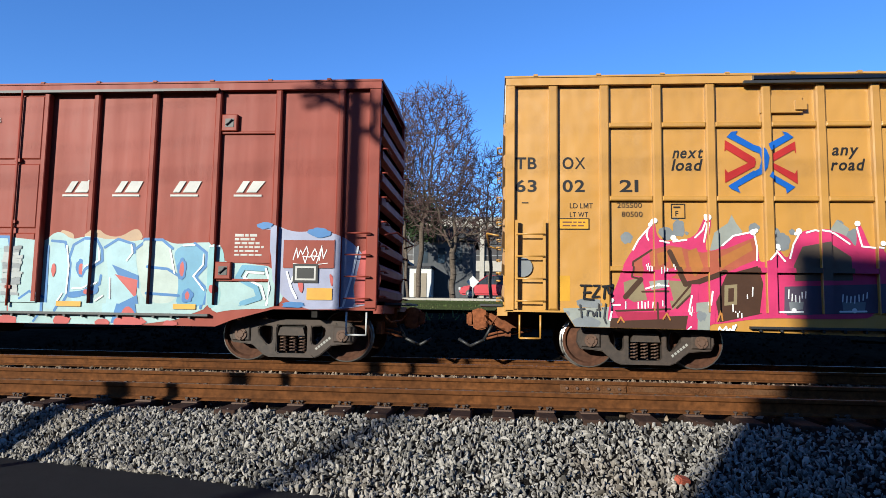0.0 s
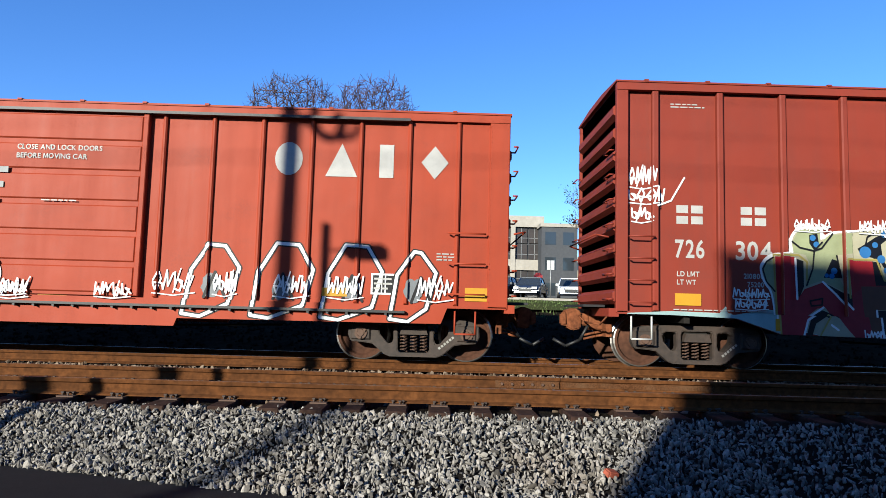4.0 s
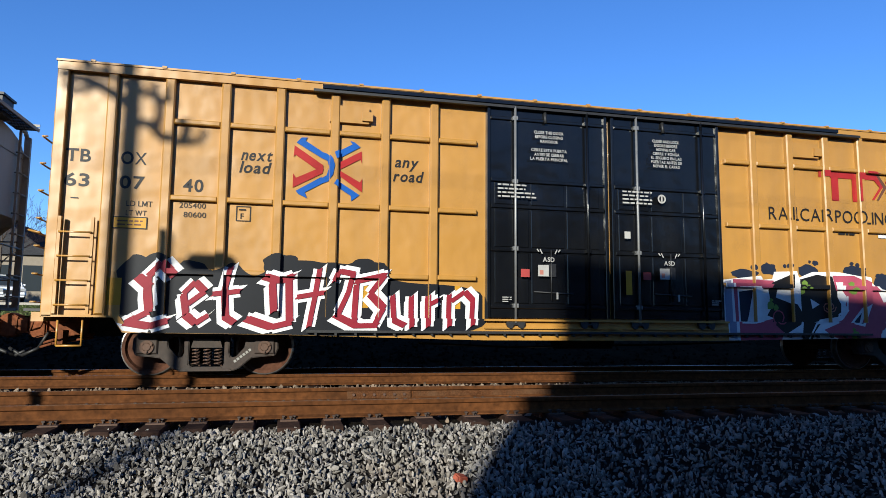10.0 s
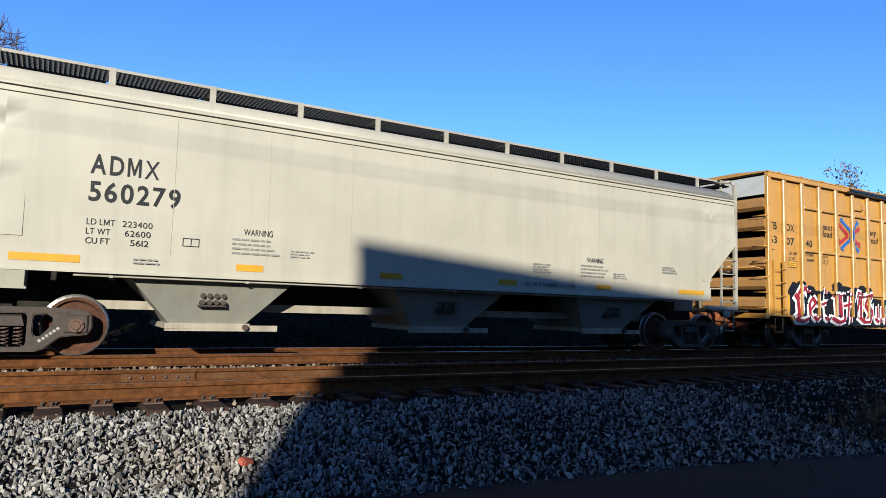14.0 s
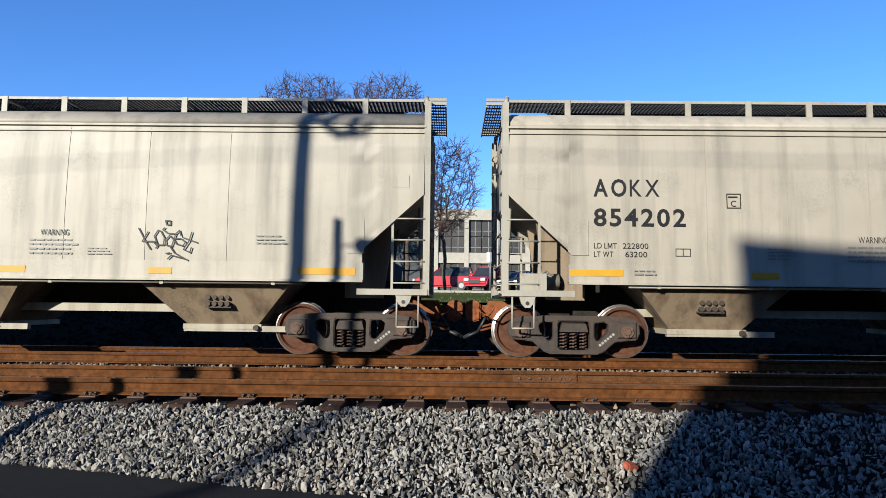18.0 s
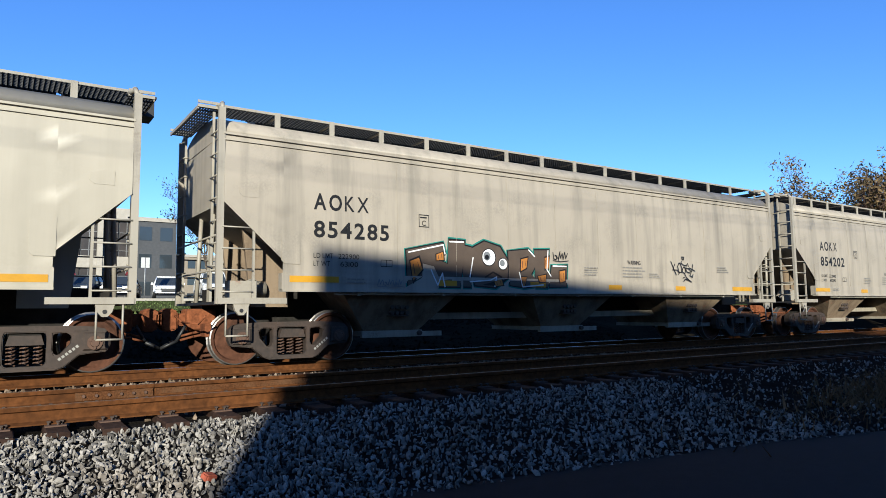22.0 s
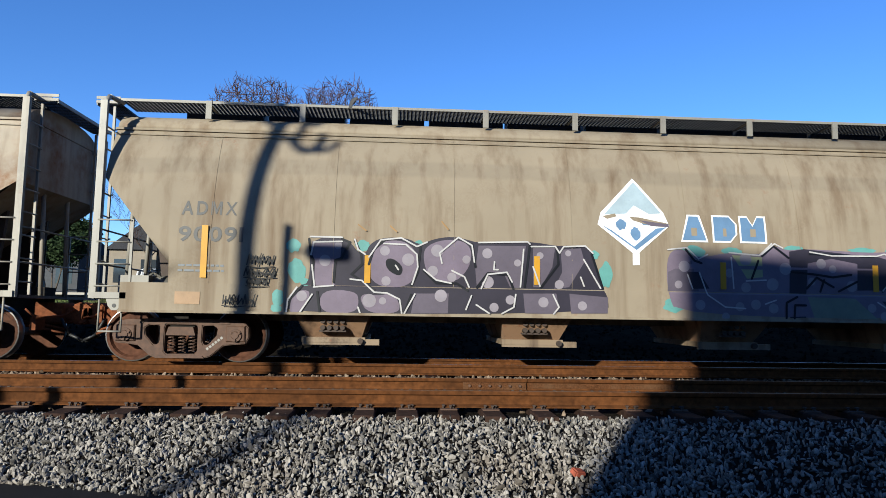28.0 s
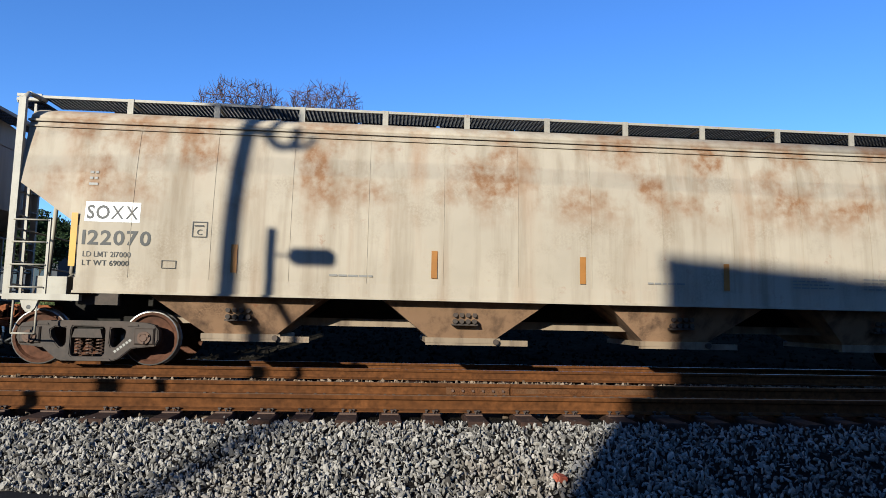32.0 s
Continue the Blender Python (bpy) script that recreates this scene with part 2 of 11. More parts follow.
# ---- ground ----
NEAR, FAR, GAUGE = 7.835, 11.826, 1.505
TRAIN_Y = FAR + GAUGE / 2


def edge_y(x):
    """Where the asphalt meets the ballast."""
    return float(np.interp(x, [-60, -12, -5.1, -3.1, -1.8, -0.6, 2.8, 6.0, 7.7, 11.8, 30, 90], [8.0, 7.4, 6.69, 6.2, 5.8, 5.52, 5.05, 4.72, 4.42, 3.25, -2.0, -20.0]))


def ground_z(y):
    return float(np.interp(y, [-400, 14, 15.3, 20, 25, 31, 40, 46, 60, 900], [-0.72, -0.72, -0.5, 0.42, 0.98, 1.15, 1.45, 1.76, 2.15, 4.5]))


def bank_z(x, y):
    e = edge_y(x)
    top = -0.275
    if y >= 7.25:
        return float(np.interp(y, [7.25, 9.7, 10.7, 11.45, 11.9, 13.6, 14.6, 15.8], [top, -0.25, -0.215, -0.21, -0.25, -0.25, -0.25, -0.75]))
    k = max(0.0, min(1.0, (y - e) / (7.25 - e)))
    return -0.665 + (top + 0.665) * (k * 0.75 + 0.25 * k * k * (3 - 2 * k))


ys = list(np.r_[np.linspace(-400, -20, 8), np.linspace(-10, 60, 48), np.linspace(75, 900, 14)])
xs = list(np.r_[np.linspace(-900, -90, 12), np.linspace(-80, 140, 90), np.linspace(170, 900, 12)])
verts = [(x, y, ground_z(y) + (0.12 * noise.noise((x * 0.11, y * 0.13, 0)) if y > 18 else 0)) for y in ys for x in xs]
nx = len(xs)
faces = [(j * nx + i, j * nx + i + 1, (j + 1) * nx + i + 1, (j + 1) * nx + i) for j in range(len(ys) - 1) for i in range(nx - 1)]
tagged(new("ground", raw_mesh("ground", verts, faces, M_EARTH, True)), "patchy grass and earth rising behind the tracks", "ground", kind="structure")

bm = B()
xs = list(np.linspace(-60, 90, 61))
for a, b in zip(xs, xs[1:]):
    prism_pts = [(a, -40.0), (b, -40.0), (b, edge_y(b) + 0.05), (a, edge_y(a) + 0.05)]
    top = [bm.verts.new((x, y, -0.655)) for x, y in prism_pts]
    low = [bm.verts.new((x, y, -0.76)) for x, y in prism_pts]
    bm.faces.new(top)
    bm.faces.new((low[2], low[3], top[3], top[2]))
bmesh.ops.remove_doubles(bm, verts=bm.verts, dist=0.001)
tagged(part("pavement", bm, M_ASPHALT), "fresh black asphalt drive along the ballast", "pavement", kind="structure")

xs = list(np.r_[np.linspace(-60, -8, 20), np.linspace(-7.5, 18, 103), np.linspace(19, 120, 60)])
rows = 40
verts, faces = [], []
for x in xs:
    e = edge_y(x) - 0.05
    for j in range(rows):
        y = e + (7.3 - e) * j / 13 if j < 14 else 7.3 + (16.7 - 7.3) * (j - 13) / (rows - 14)
        verts.append((x, y, bank_z(x, y) + 0.018 * noise.noise((x * 2.1, y * 2.3, 0.4))))
for i in range(len(xs) - 1):
    for j in range(rows - 1):
        faces.append((i * rows + j, (i + 1) * rows + j, (i + 1) * rows + j + 1, i * rows + j + 1))
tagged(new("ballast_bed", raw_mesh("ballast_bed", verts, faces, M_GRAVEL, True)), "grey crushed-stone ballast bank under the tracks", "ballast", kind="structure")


def stone_kinds(n, rng):
    """Angular stones as unit meshes."""
    out = []
    for k in range(n):
        bm = B()
        bmesh.ops.create_icosphere(bm, subdivisions=1, radius=1.0)
        sx, sy, sz = rng.uniform(1.0, 1.8), rng.uniform(0.6, 1.05), rng.uniform(0.28, 0.62)
        v = np.array([list(p.co) for p in bm.verts]) * (1 + rng.uniform(-0.26, 0.22, (len(bm.verts), 1))) * (sx, sy, sz)
        out.append((v, np.array([[q.index for q in f.verts] for f in bm.faces])))
        bm.free()
    return out


def scatter(name, spots, sizes, mat, label, rng):
    """Loose stones lying at the given places, as one heap."""
    kinds, vs, fs, base = stone_kinds(9, rng), [], [], 0
    for (x, y, z), s in zip(spots, sizes):
        v, f = kinds[rng.integers(len(kinds))]
        a, b, c = rng.uniform(0, 6.283, 3)
        m = np.array(Euler((a * 0.8, b * 0.8, c)).to_matrix())
        vs.append(v @ m.T * s + (x, y, z))
        fs.append(f + base)
        base += len(v)
    me = bpy.data.meshes.new(name)
    vs, fs = np.concatenate(vs), np.concatenate(fs)
    me.from_pydata(vs.tolist(), [], fs.tolist())
    me.materials.append(mat)
    return tagged(new(name, me), label, "gravel", kind="stuff")


rng = np.random.default_rng(5)
spots, sizes = [], []
for x0, x1, per in ((-7.0, 3.0, 1900), (3.0, 9.0, 1050), (9.0, 22.0, 260)):
    for _ in range(int((x1 - x0) * per)):
        x = rng.uniform(x0, x1)
        e = edge_y(x)
        y = rng.uniform(e - 0.06, 7.42)
        spots.append((x, y, bank_z(x, y) + rng.uniform(-0.012, 0.048)))
        sizes.append(rng.uniform(0.013, 0.026) if rng.random() < 0.88 else rng.uniform(0.026, 0.036))
scatter("ballast_stones", spots, sizes, M_STONE, "loose grey and white crushed granite on the shoulder", rng)
spots, sizes = [], []
for _ in range(6500):
    x, y = rng.uniform(-10, 26), rng.uniform(7.6, 15.2) if rng.random() < 0.5 else rng.uniform(10.5, 11.65)
    spots.append((x, y, bank_z(x, y) + rng.uniform(-0.005, 0.02)))
    sizes.append(rng.uniform(0.02, 0.045))
scatter("track_stones", spots, sizes, M_STONE_BROWN, "rust-stained ballast stones between the rails", rng)
spots, sizes = [], []
for _ in range(5200):
    x, y = rng.uniform(-12, 20), rng.uniform(15.2, 21.5)
    spots.append((x, y, ground_z(y) + rng.uniform(-0.02, 0.03)))
    sizes.append(rng.uniform(0.03, 0.08))
# the near-black gravel colour stands in for the train's shadow on these stones
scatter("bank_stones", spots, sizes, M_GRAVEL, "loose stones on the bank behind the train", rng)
bm = B()
box(bm, -0.06, 0.06, -0.045, 0.045, -0.03, 0.03)
bmesh.ops.bevel(bm, geom=bm.edges[:], offset=0.012, segments=2, affect="EDGES")
tagged(part("brick_fragment", bm, surface("red_brick", (0.36, 0.1, 0.06), 0.9, 0, 20, 0.3, 0.4), None, "", pose(1.57, 5.93, bank_z(1.57, 5.93) + 0.05, 18, 12, 30)),
       "broken piece of red brick lying on the gravel", "brick")

# ---- tracks ----
PROFILE = [(-0.073, -0.185), (0.073, -0.185), (0.073, -0.172), (0.016, -0.150), (0.010, -0.132), (0.010, -0.058), (0.034, -0.044), (0.0365, -0.012),
           (0.028, 0.0), (-0.028, 0.0), (-0.0365, -0.012), (-0.034, -0.044), (-0.010, -0.058), (-0.010, -0.132), (-0.016, -0.150), (-0.073, -0.172)]
for y, word in ((NEAR, "of the empty track"), (NEAR + GAUGE, "of the empty track, with a bolted joint"), (FAR, "under the rolling train"), (FAR + GAUGE, "under the rolling train")):
    bm = B()
    for x0, x1 in ((-90, 1.757), (1.763, 150)) if y == NEAR + GAUGE else ((-90, 150),):
        along(bm, [(y + a, b) for a, b in PROFILE], x0, x1)
    bm.normal_update()
    for f in bm.faces:
        if abs(f.normal.z) > 0.9 and f.calc_center_median().z > -0.005:
            f.material_index = 1
    tagged(part("rail", bm, [M_RAIL, M_RUSTTOP if y < 10 else M_RAILTOP]), "rusty steel rail, " + word, "rail", "running rails", "structure")

bar = thing("joint_bar", "flaking rusty bolted joint bar on the rail", "joint bar")
y = NEAR + GAUGE - 0.012
bm = B()
along(bm, [(y - 0.022, -0.052), (y, -0.050), (y, -0.140), (y - 0.022, -0.150)], 0.86, 1.74)
part("plate", bm, M_JOINT, bar)
for k in range(6):
    bm = B()
    x = 0.95 + k * 0.14
    tube(bm, (x, y - 0.022, -0.097), (x, y - 0.048, -0.097), 0.021, 0.019, 6)
    part("bolt", bm, M_STEEL_BROWN, bar)
bm = B()
along(bm, [(y - 0.006, -0.06), (y, -0.06), (y, -0.132), (y - 0.006, -0.132)], 1.775, 3.9)
part("rust_scale", bm, M_JOINT, bar, "crusty layered rust on the rail's web")

TIE_X = [-4.14, -3.58, -2.97, -2.31, -1.75, -1.29, -0.86, -0.39, 0.08, 0.55, 1.03, 1.6, 2.18]
TIE_X = [-4.14 - 0.53 * k for k in range(12, 0, -1)] + TIE_X + [2.18 + 0.53 * k for k in range(1, 62)]
tie_meshes = []
for k in range(6):
    bm = B()
    w, e = 0.105 + 0.008 * (k % 3), 1.28 + 0.035 * k % 0.09
    box(bm, -w, w, -e, e, -0.36, -0.195)
    bmesh.ops.bevel(bm, geom=bm.edges[:], offset=0.012, segments=1, affect="EDGES")
    for v in bm.verts:
        v.co += Vector((noise.noise(v.co * 3 + Vector((k, 0, 0))), noise.noise(v.co * 3 + Vector((0, k, 0))), noise.noise(v.co * 2))) * 0.014
    tie_meshes.append(mesh_of("tie", bm, M_TIE))
bm = B()
box(bm, -0.095, 0.095, -0.17, 0.17, -0.197, -0.183)
plate_mesh = mesh_of("tie_plate", bm, M_STEEL_BROWN)
bm = B()
tube(bm, (0, 0, -0.2), (0, 0, -0.155), 0.011, 0.011, 6)
box(bm, -0.016, 0.016, -0.012, 0.03, -0.158, -0.143)
spike_mesh = mesh_of("spike", bm, M_STEEL)
for k, x in enumerate(TIE_X):
    turn = 1.2 * noise.noise((k * 1.7, 0, 0))
    tie = tagged(part("tie", tie_meshes[k % 6], None, None, "", pose(x, NEAR + GAUGE / 2 + 0.03 * noise.noise((0, k * 2.3, 0)), -0.004, 0, 0, turn)),
                 "dark creosoted wooden tie half sunk in ballast", "railroad tie", "ties of the empty track")
    for dy in (-GAUGE / 2, GAUGE / 2):
        part("tie_plate", plate_mesh, None, tie, "", (0, dy, 0))
        if -9 < x < 14:
            for sx, sy in ((-0.06, -0.1), (0.055, -0.1), (0.02, -0.135)) if dy < 0 else ((-0.06, -0.1), (0.055, -0.1)):
                part("spike", spike_mesh, None, tie, "", (sx, dy + sy, 0.0))
for k in range(95):
    tie = tagged(part("tie", tie_meshes[(k * 5) % 6], None, None, "", pose(-9 + 0.53 * k, TRAIN_Y, -0.004, 0, 0, noise.noise((k * 0.9, 4, 0)))),
                 "dark wooden tie under the train", "railroad tie", "ties under the train")

# ---- what casts the long shadows: poles, a signal post and the shop building ----
SLOPE = math.tan(SUN_UP) / math.cos(SUN_TURN)


def sunward(x, y0, y):
    """The x at y of the ray of sun that passes (x, y0)."""
    return x - 0.60 * (y0 - y)


HOOKS = [("jumper_cable", 0.075, [(0.08, 8.29), (0.38, 8.29), (0.53, 8.11), (0.70, 7.99), (0.90, 8.01), (0.98, 8.19), (0.97, 8.36)]), ("jumper_cable", 0.055, [(0.90, 8.01), (1.12, 8.05), (1.24, 8.23)]), ("switch", 0.07, [(0.46, 8.26), (0.52, 8.46), (0.49, 8.69)]), ("side_arm", 0.08, [(0.08, 8.55), (-0.18, 8.71), (-0.38, 8.85), (-0.58, 8.93), (-0.85, 8.91)]), ("side_arm", 0.06, [(-0.43, 8.86), (-0.63, 8.76), (-0.82, 8.73)])]


def utility_pole(x, y, top, arms, lean=0.0, hooks=False):
    p = thing("utility_pole", "weathered wooden utility pole with crossarms and cables", "utility pole", at=(x, y, -0.72))
    h = top + 0.72
    bm = B()
    tube(bm, (0, 0, -0.6), (lean, 0, h), 0.17, 0.11, 12)
    part("post", bm, M_POLE, p)
    for z, half in arms:
        bm = B()
        d = Vector((0.38, -0.92, 0))
        o = Vector((lean * z / h, 0, z + 0.72)) + d * 0.0
        tube(bm, o - d * half, o + d * half, 0.065, 0.065, 4)
        arm = part("crossarm", bm, M_POLE, p)
        for s in (-0.9, -0.45, 0.5, 0.9):
            bm = B()
            c = o + d * half * s
            tube(bm, c, c + Vector((0, 0, 0.24)), 0.075, 0.05, 8)
            part("insulator", bm, M_SILVER, arm)
    for name, r, pts in HOOKS if hooks else ():
        bm = B()
        pipe(bm, [(x, 0.02 * k, z) for k, (x, z) in enumerate(pts)], r, 8)
        part(name, bm, M_BLACK, p)
    return p


PX = sunward(-2.62, 11.09, 1.5)
utility_pole(PX, 1.5, 10.5, ((4.62 + 9.59 * SLOPE, 0.7),), 0.1, True)
bm = B()
for z, dy in ((8.05, -0.9), (8.05, 0.8), (7.2, -0.1), (7.05, -0.1)):
    pts = [(x, 1.5 + dy + 0.06 * x, z - 0.4 + 0.0011 * (abs(x - PX) - 22) ** 2) for x in np.linspace(-60, 60, 25)]
    pipe(bm, pts, 0.005 if z > 7.5 else 0.008, 5)
tagged(part("overhead_cables", bm, M_BLACK), "black overhead cables strung between the poles", "cable")

post = thing("signal_post", "short steel post with a dark equipment box on a bracket", "post", at=(sunward(-1.9, 11.09, 4.2), 4.2, -0.66))
bm = B()
top = 2.3 + 6.89 * SLOPE + 0.66
tube(bm, (0, 0, 0), (0, 0, top), 0.07, 0.07, 10)
part("mast", bm, M_SILVER, post)
bm = B()
z = 1.86 + 6.89 * SLOPE + 0.66
box(bm, 0.34, 1.02, -0.12, 0.12, z - 0.14, z + 0.10)
bmesh.ops.bevel(bm, geom=bm.edges[:], offset=0.04, segments=2, affect="EDGES")
part("equipment_box", bm, M_BLACK, post)
bm = B()
tube(bm, (0, 0, z), (0.36, 0, z), 0.02)
part("bracket", bm, M_SILVER, post)

utility_pole(-16.3, 60.0, 11.2, ((10.6, 1.0),))
far_pole = thing("street_pole", "tall wooden street pole", "pole", at=(sunward(-0.75, NEAR, -13.0), -13.0, -0.72))
bm = B()
tube(bm, (0, 0, 0), (0, 0, 20.8 * SLOPE + 0.5), 0.15, 0.12, 10)
part("post", bm, M_POLE, far_pole)

# the building south of the tracks
shade = thing("shop_building", "flat-roofed stucco shop building on the asphalt drive", "building", at=pose(sunward(4.76, 11.09, -8.0), -8.0, -0.72, 0, 0, -14.5))
H = 2.06 + 19.09 * SLOPE + 0.72
bm = B()
box(bm, 0, 34, -16, 0, -0.3, H - 0.3)
part("wall", bm, M_TAN, shade)
bm = B()
box(bm, -0.02, 34.1, -16.1, 0.02, H - 0.3, H)
part("parapet", bm, M_CONCRETE, shade)
for k in range(7):
    bm = B()
    box(bm, 2 + k * 4.4, 4.6 + k * 4.4, -0.02, 0.03, 1.0, 3.0)
    part("window", bm, M_WINDOW, shade)

# unseen blocks added to the south to cut sky light in the shade
for x, w, h in ((-78, 46, 12.5), (-30, 44, 11.5), (17, 40, 12.5), (62, 44, 12.0)):
    block = thing("sky_blocker", "unseen dark block added to cut off sky light", "building", at=(x, -52, -0.72))
    bm = B()
    box(bm, -w / 2, w / 2, -12, 0, -0.3, h)
    part("wall", bm, M_BRICK, block)
    bm = B()
    box(bm, -w / 2 - 0.2, w / 2 + 0.2, -12.2, 0.2, h, h + 0.4)
    part("roof", bm, M_ROOFING, block)

# ---- beyond the tracks ----
def skin(vs, fs, p, q, r0, r1, n):
    d = (q - p).normalized()
    u = d.orthogonal().normalized()
    v = d.cross(u)
    b = len(vs)
    for c, r in ((p, r0), (q, r1)):
        for i in range(n):
            a = 6.2832 * i / n
            vs.append(tuple(c + (u * math.cos(a) + v * math.sin(a)) * r))
    for i in range(n):
        fs.append((b + i, b + (i + 1) % n, b + n + (i + 1) % n, b + n + i))


def bare_tree(x, y, height, stems, seed, spread=0.35, leaves=None, label="", lean=(0, 0), density=1.0, thick=1.0, depth=4, fork=2):
    """A winter tree: tapered stems, limbs that fork again and again, fine twigs; some keep leaves."""
    r = random.Random(seed)
    wood, twig, tips = ([], []), ([], []), []

    def grow(p, d, length, rad, level):
        parts = 5 if level == 0 else 4 if level < 3 else fork
        seg = length / parts
        for k in range(parts):
            wob = 0.10 if level == 0 else 0.22
            d2 = (d + Vector((r.uniform(-wob, wob), r.uniform(-wob, wob), r.uniform(-wob * 0.4, wob)))).normalized()
            q = p + d2 * seg
            ra, rb = rad * (1 - 0.62 * k / parts), rad * (1 - 0.62 * (k + 1) / parts)
            if ra > 0.03:
                skin(*wood, p, q, ra, rb, 6 if ra > 0.08 else 4)
            else:
                skin(*twig, p, q, max(ra, 0.012), max(rb, 0.009), 3)
            if level < depth and (level > 0 or k >= 2):
                count = (2 if level < 3 else 2) if r.random() < density else 1
                for _ in range(count):
                    a = r.uniform(0, 6.283)
                    side = Vector((math.cos(a), math.sin(a), r.uniform(0.15, 0.75)))
                    nd = (d2 * r.uniform(0.55, 1.0) + side * r.uniform(0.45, 0.95)).normalized()
                    grow(q, nd, length * (r.uniform(0.55, 0.78) if level == 0 else r.uniform(0.42, 0.64)), max(rb * r.uniform(0.45, 0.68), 0.008), level + 1)
            p, d = q, d2
        if level >= depth - 1:
            tips.append(p)

    base = Vector((0, 0, -0.2))
    for k in range(stems):
        a = 6.283 * k / max(stems, 1) + r.uniform(-0.4, 0.4)
        tilt = spread * r.uniform(0.35, 1.0) if stems > 1 else 0.05
        d = Vector((math.cos(a) * tilt + lean[0], math.sin(a) * tilt + lean[1], 1)).normalized()
        off = Vector((math.cos(a), math.sin(a), 0)) * (0.35 if stems > 1 else 0)
        grow(base + off, d, height * r.uniform(0.58, 0.66), height * 0.015 * thick, 0)
    top = float(np.percentile([v[2] for v in twig[0]], 98.5))
    k = height / top
    tree = thing("tree", label, "tree", at=Matrix.Translation((x, y, ground_z(y))) @ Matrix.Diagonal((k, k, k, 1)))
    part("trunk", raw_mesh("trunk", *wood, M_BARK, True), None, tree)
    part("crown", raw_mesh("crown", *twig, M_TWIG), None, tree)
    if leaves:
        vs, fs = [], []
        mat, per, size = leaves
        for p in tips:
            for _ in range(per):
                c = p + Vector((r.gauss(0, 0.28), r.gauss(0, 0.28), r.gauss(0, 0.24)))
                u = Vector((r.gauss(0, 1), r.gauss(0, 1), r.gauss(0, 1))).normalized()
                v = u.orthogonal().normalized()
                s = size * r.uniform(0.6, 1.4)
                b = len(vs)
                vs += [tuple(c + u * s), tuple(c + v * s * 0.55), tuple(c - u * s), tuple(c - v * s * 0.55)]
                fs.append((b, b + 1, b + 2, b + 3))
        part("foliage", raw_mesh("foliage", vs, fs, mat), None, tree)
    return tree


def crowned_tree(x, y, fork, middle, size, seed, label, marks=700, girth=0.17):
    """A winter tree whose limbs reach out into a rounded crown, each branch towards the free space nearest to it."""
    r = np.random.default_rng(seed)
    g = ground_z(y)
    base = np.array((0.0, 0.0, -0.2))
    mid = np.array((middle[0] - x, middle[1] - y, middle[2] - g))
    p = r.normal(size=(marks, 3))
    p /= (np.abs(p) ** 3).sum(1)[:, None] ** (1 / 3)
    p = p * (r.uniform(0.12, 1.0, (marks, 1)) ** 0.45) * size
    p[:, 2] *= np.where(p[:, 2] < 0, 0.8, 1.0)
    free = p + mid
    top = np.array((fork[0] - x, fork[1] - y, fork[2] - g))
    nodes, parent = [base + (top - base) * k / 9 + np.array((0.05 * math.sin(k * 1.3), 0.04 * math.cos(k * 1.7), 0)) for k in range(10)], [-1] + list(range(9))
    step = 0.40
    for _ in range(70):
        if not len(free):
            break
        at = np.array(nodes)
        d = np.linalg.norm(free[:, None] - at[None], axis=2)
        near = d.argmin(1)
        reach = d[np.arange(len(free)), near]
        pulled = {}
        for i in np.nonzero(reach < 6.5)[0]:
            pulled.setdefault(int(near[i]), []).append(free[i] - at[near[i]])
        for n, ways in pulled.items():
            w = sum(v / np.linalg.norm(v) for v in ways) / len(ways) + r.normal(0, 0.16, 3) + (0, 0, 0.10)
            nodes.append(at[n] + step * w / np.linalg.norm(w))
            parent.append(n)
        at = np.array(nodes[len(at):]) if len(nodes) > len(at) else at
        free = free[np.linalg.norm(free[:, None] - at[None], axis=2).min(1) > 0.42]
    n = len(nodes)
    load = np.zeros(n)
    kids = np.zeros(n, int)
    for i in range(n - 1, 0, -1):
        if kids[i] == 0:
            load[i] = 1.0
        load[parent[i]] += load[i]
        kids[parent[i]] += 1
    rad = np.maximum(0.019, girth * (load / load[0]) ** 0.47)
    wood, twig = ([], []), ([], [])
    for i in range(1, n):
        a, b = Vector(nodes[parent[i]]), Vector(nodes[i])
        ra = rad[parent[i]] if i < 10 or load[i] > 0.6 * load[parent[i]] else rad[i]
        if rad[i] > 0.03:
            skin(*wood, a, b, ra, rad[i], 7 if rad[i] > 0.1 else 5)
        else:
            skin(*twig, a, b, max(ra, 0.019), rad[i], 3)
        if load[i] < 6 and i > 10:
            out = (b - a).normalized()
            for _ in range(3 if kids[i] else 4):
                q = (out * 0.8 + Vector(r.normal(0, 0.55, 3)) + Vector((0, 0, 0.2))).normalized()
                m = b + q * r.uniform(0.25, 0.45)
                skin(*twig, b, m, 0.017, 0.014, 3)
                skin(*twig, m, m + (q + Vector(r.normal(0, 0.35, 3))).normalized() * r.uniform(0.25, 0.5), 0.014, 0.008, 3)
    tree = thing("tree", label, "tree", at=(x, y, g))
    part("trunk", raw_mesh("trunk", *wood, M_BARK, True), None, tree)
    tagged(part("twig", raw_mesh("twig", *twig, M_TWIG), None, tree), kind="stuff")
    return tree


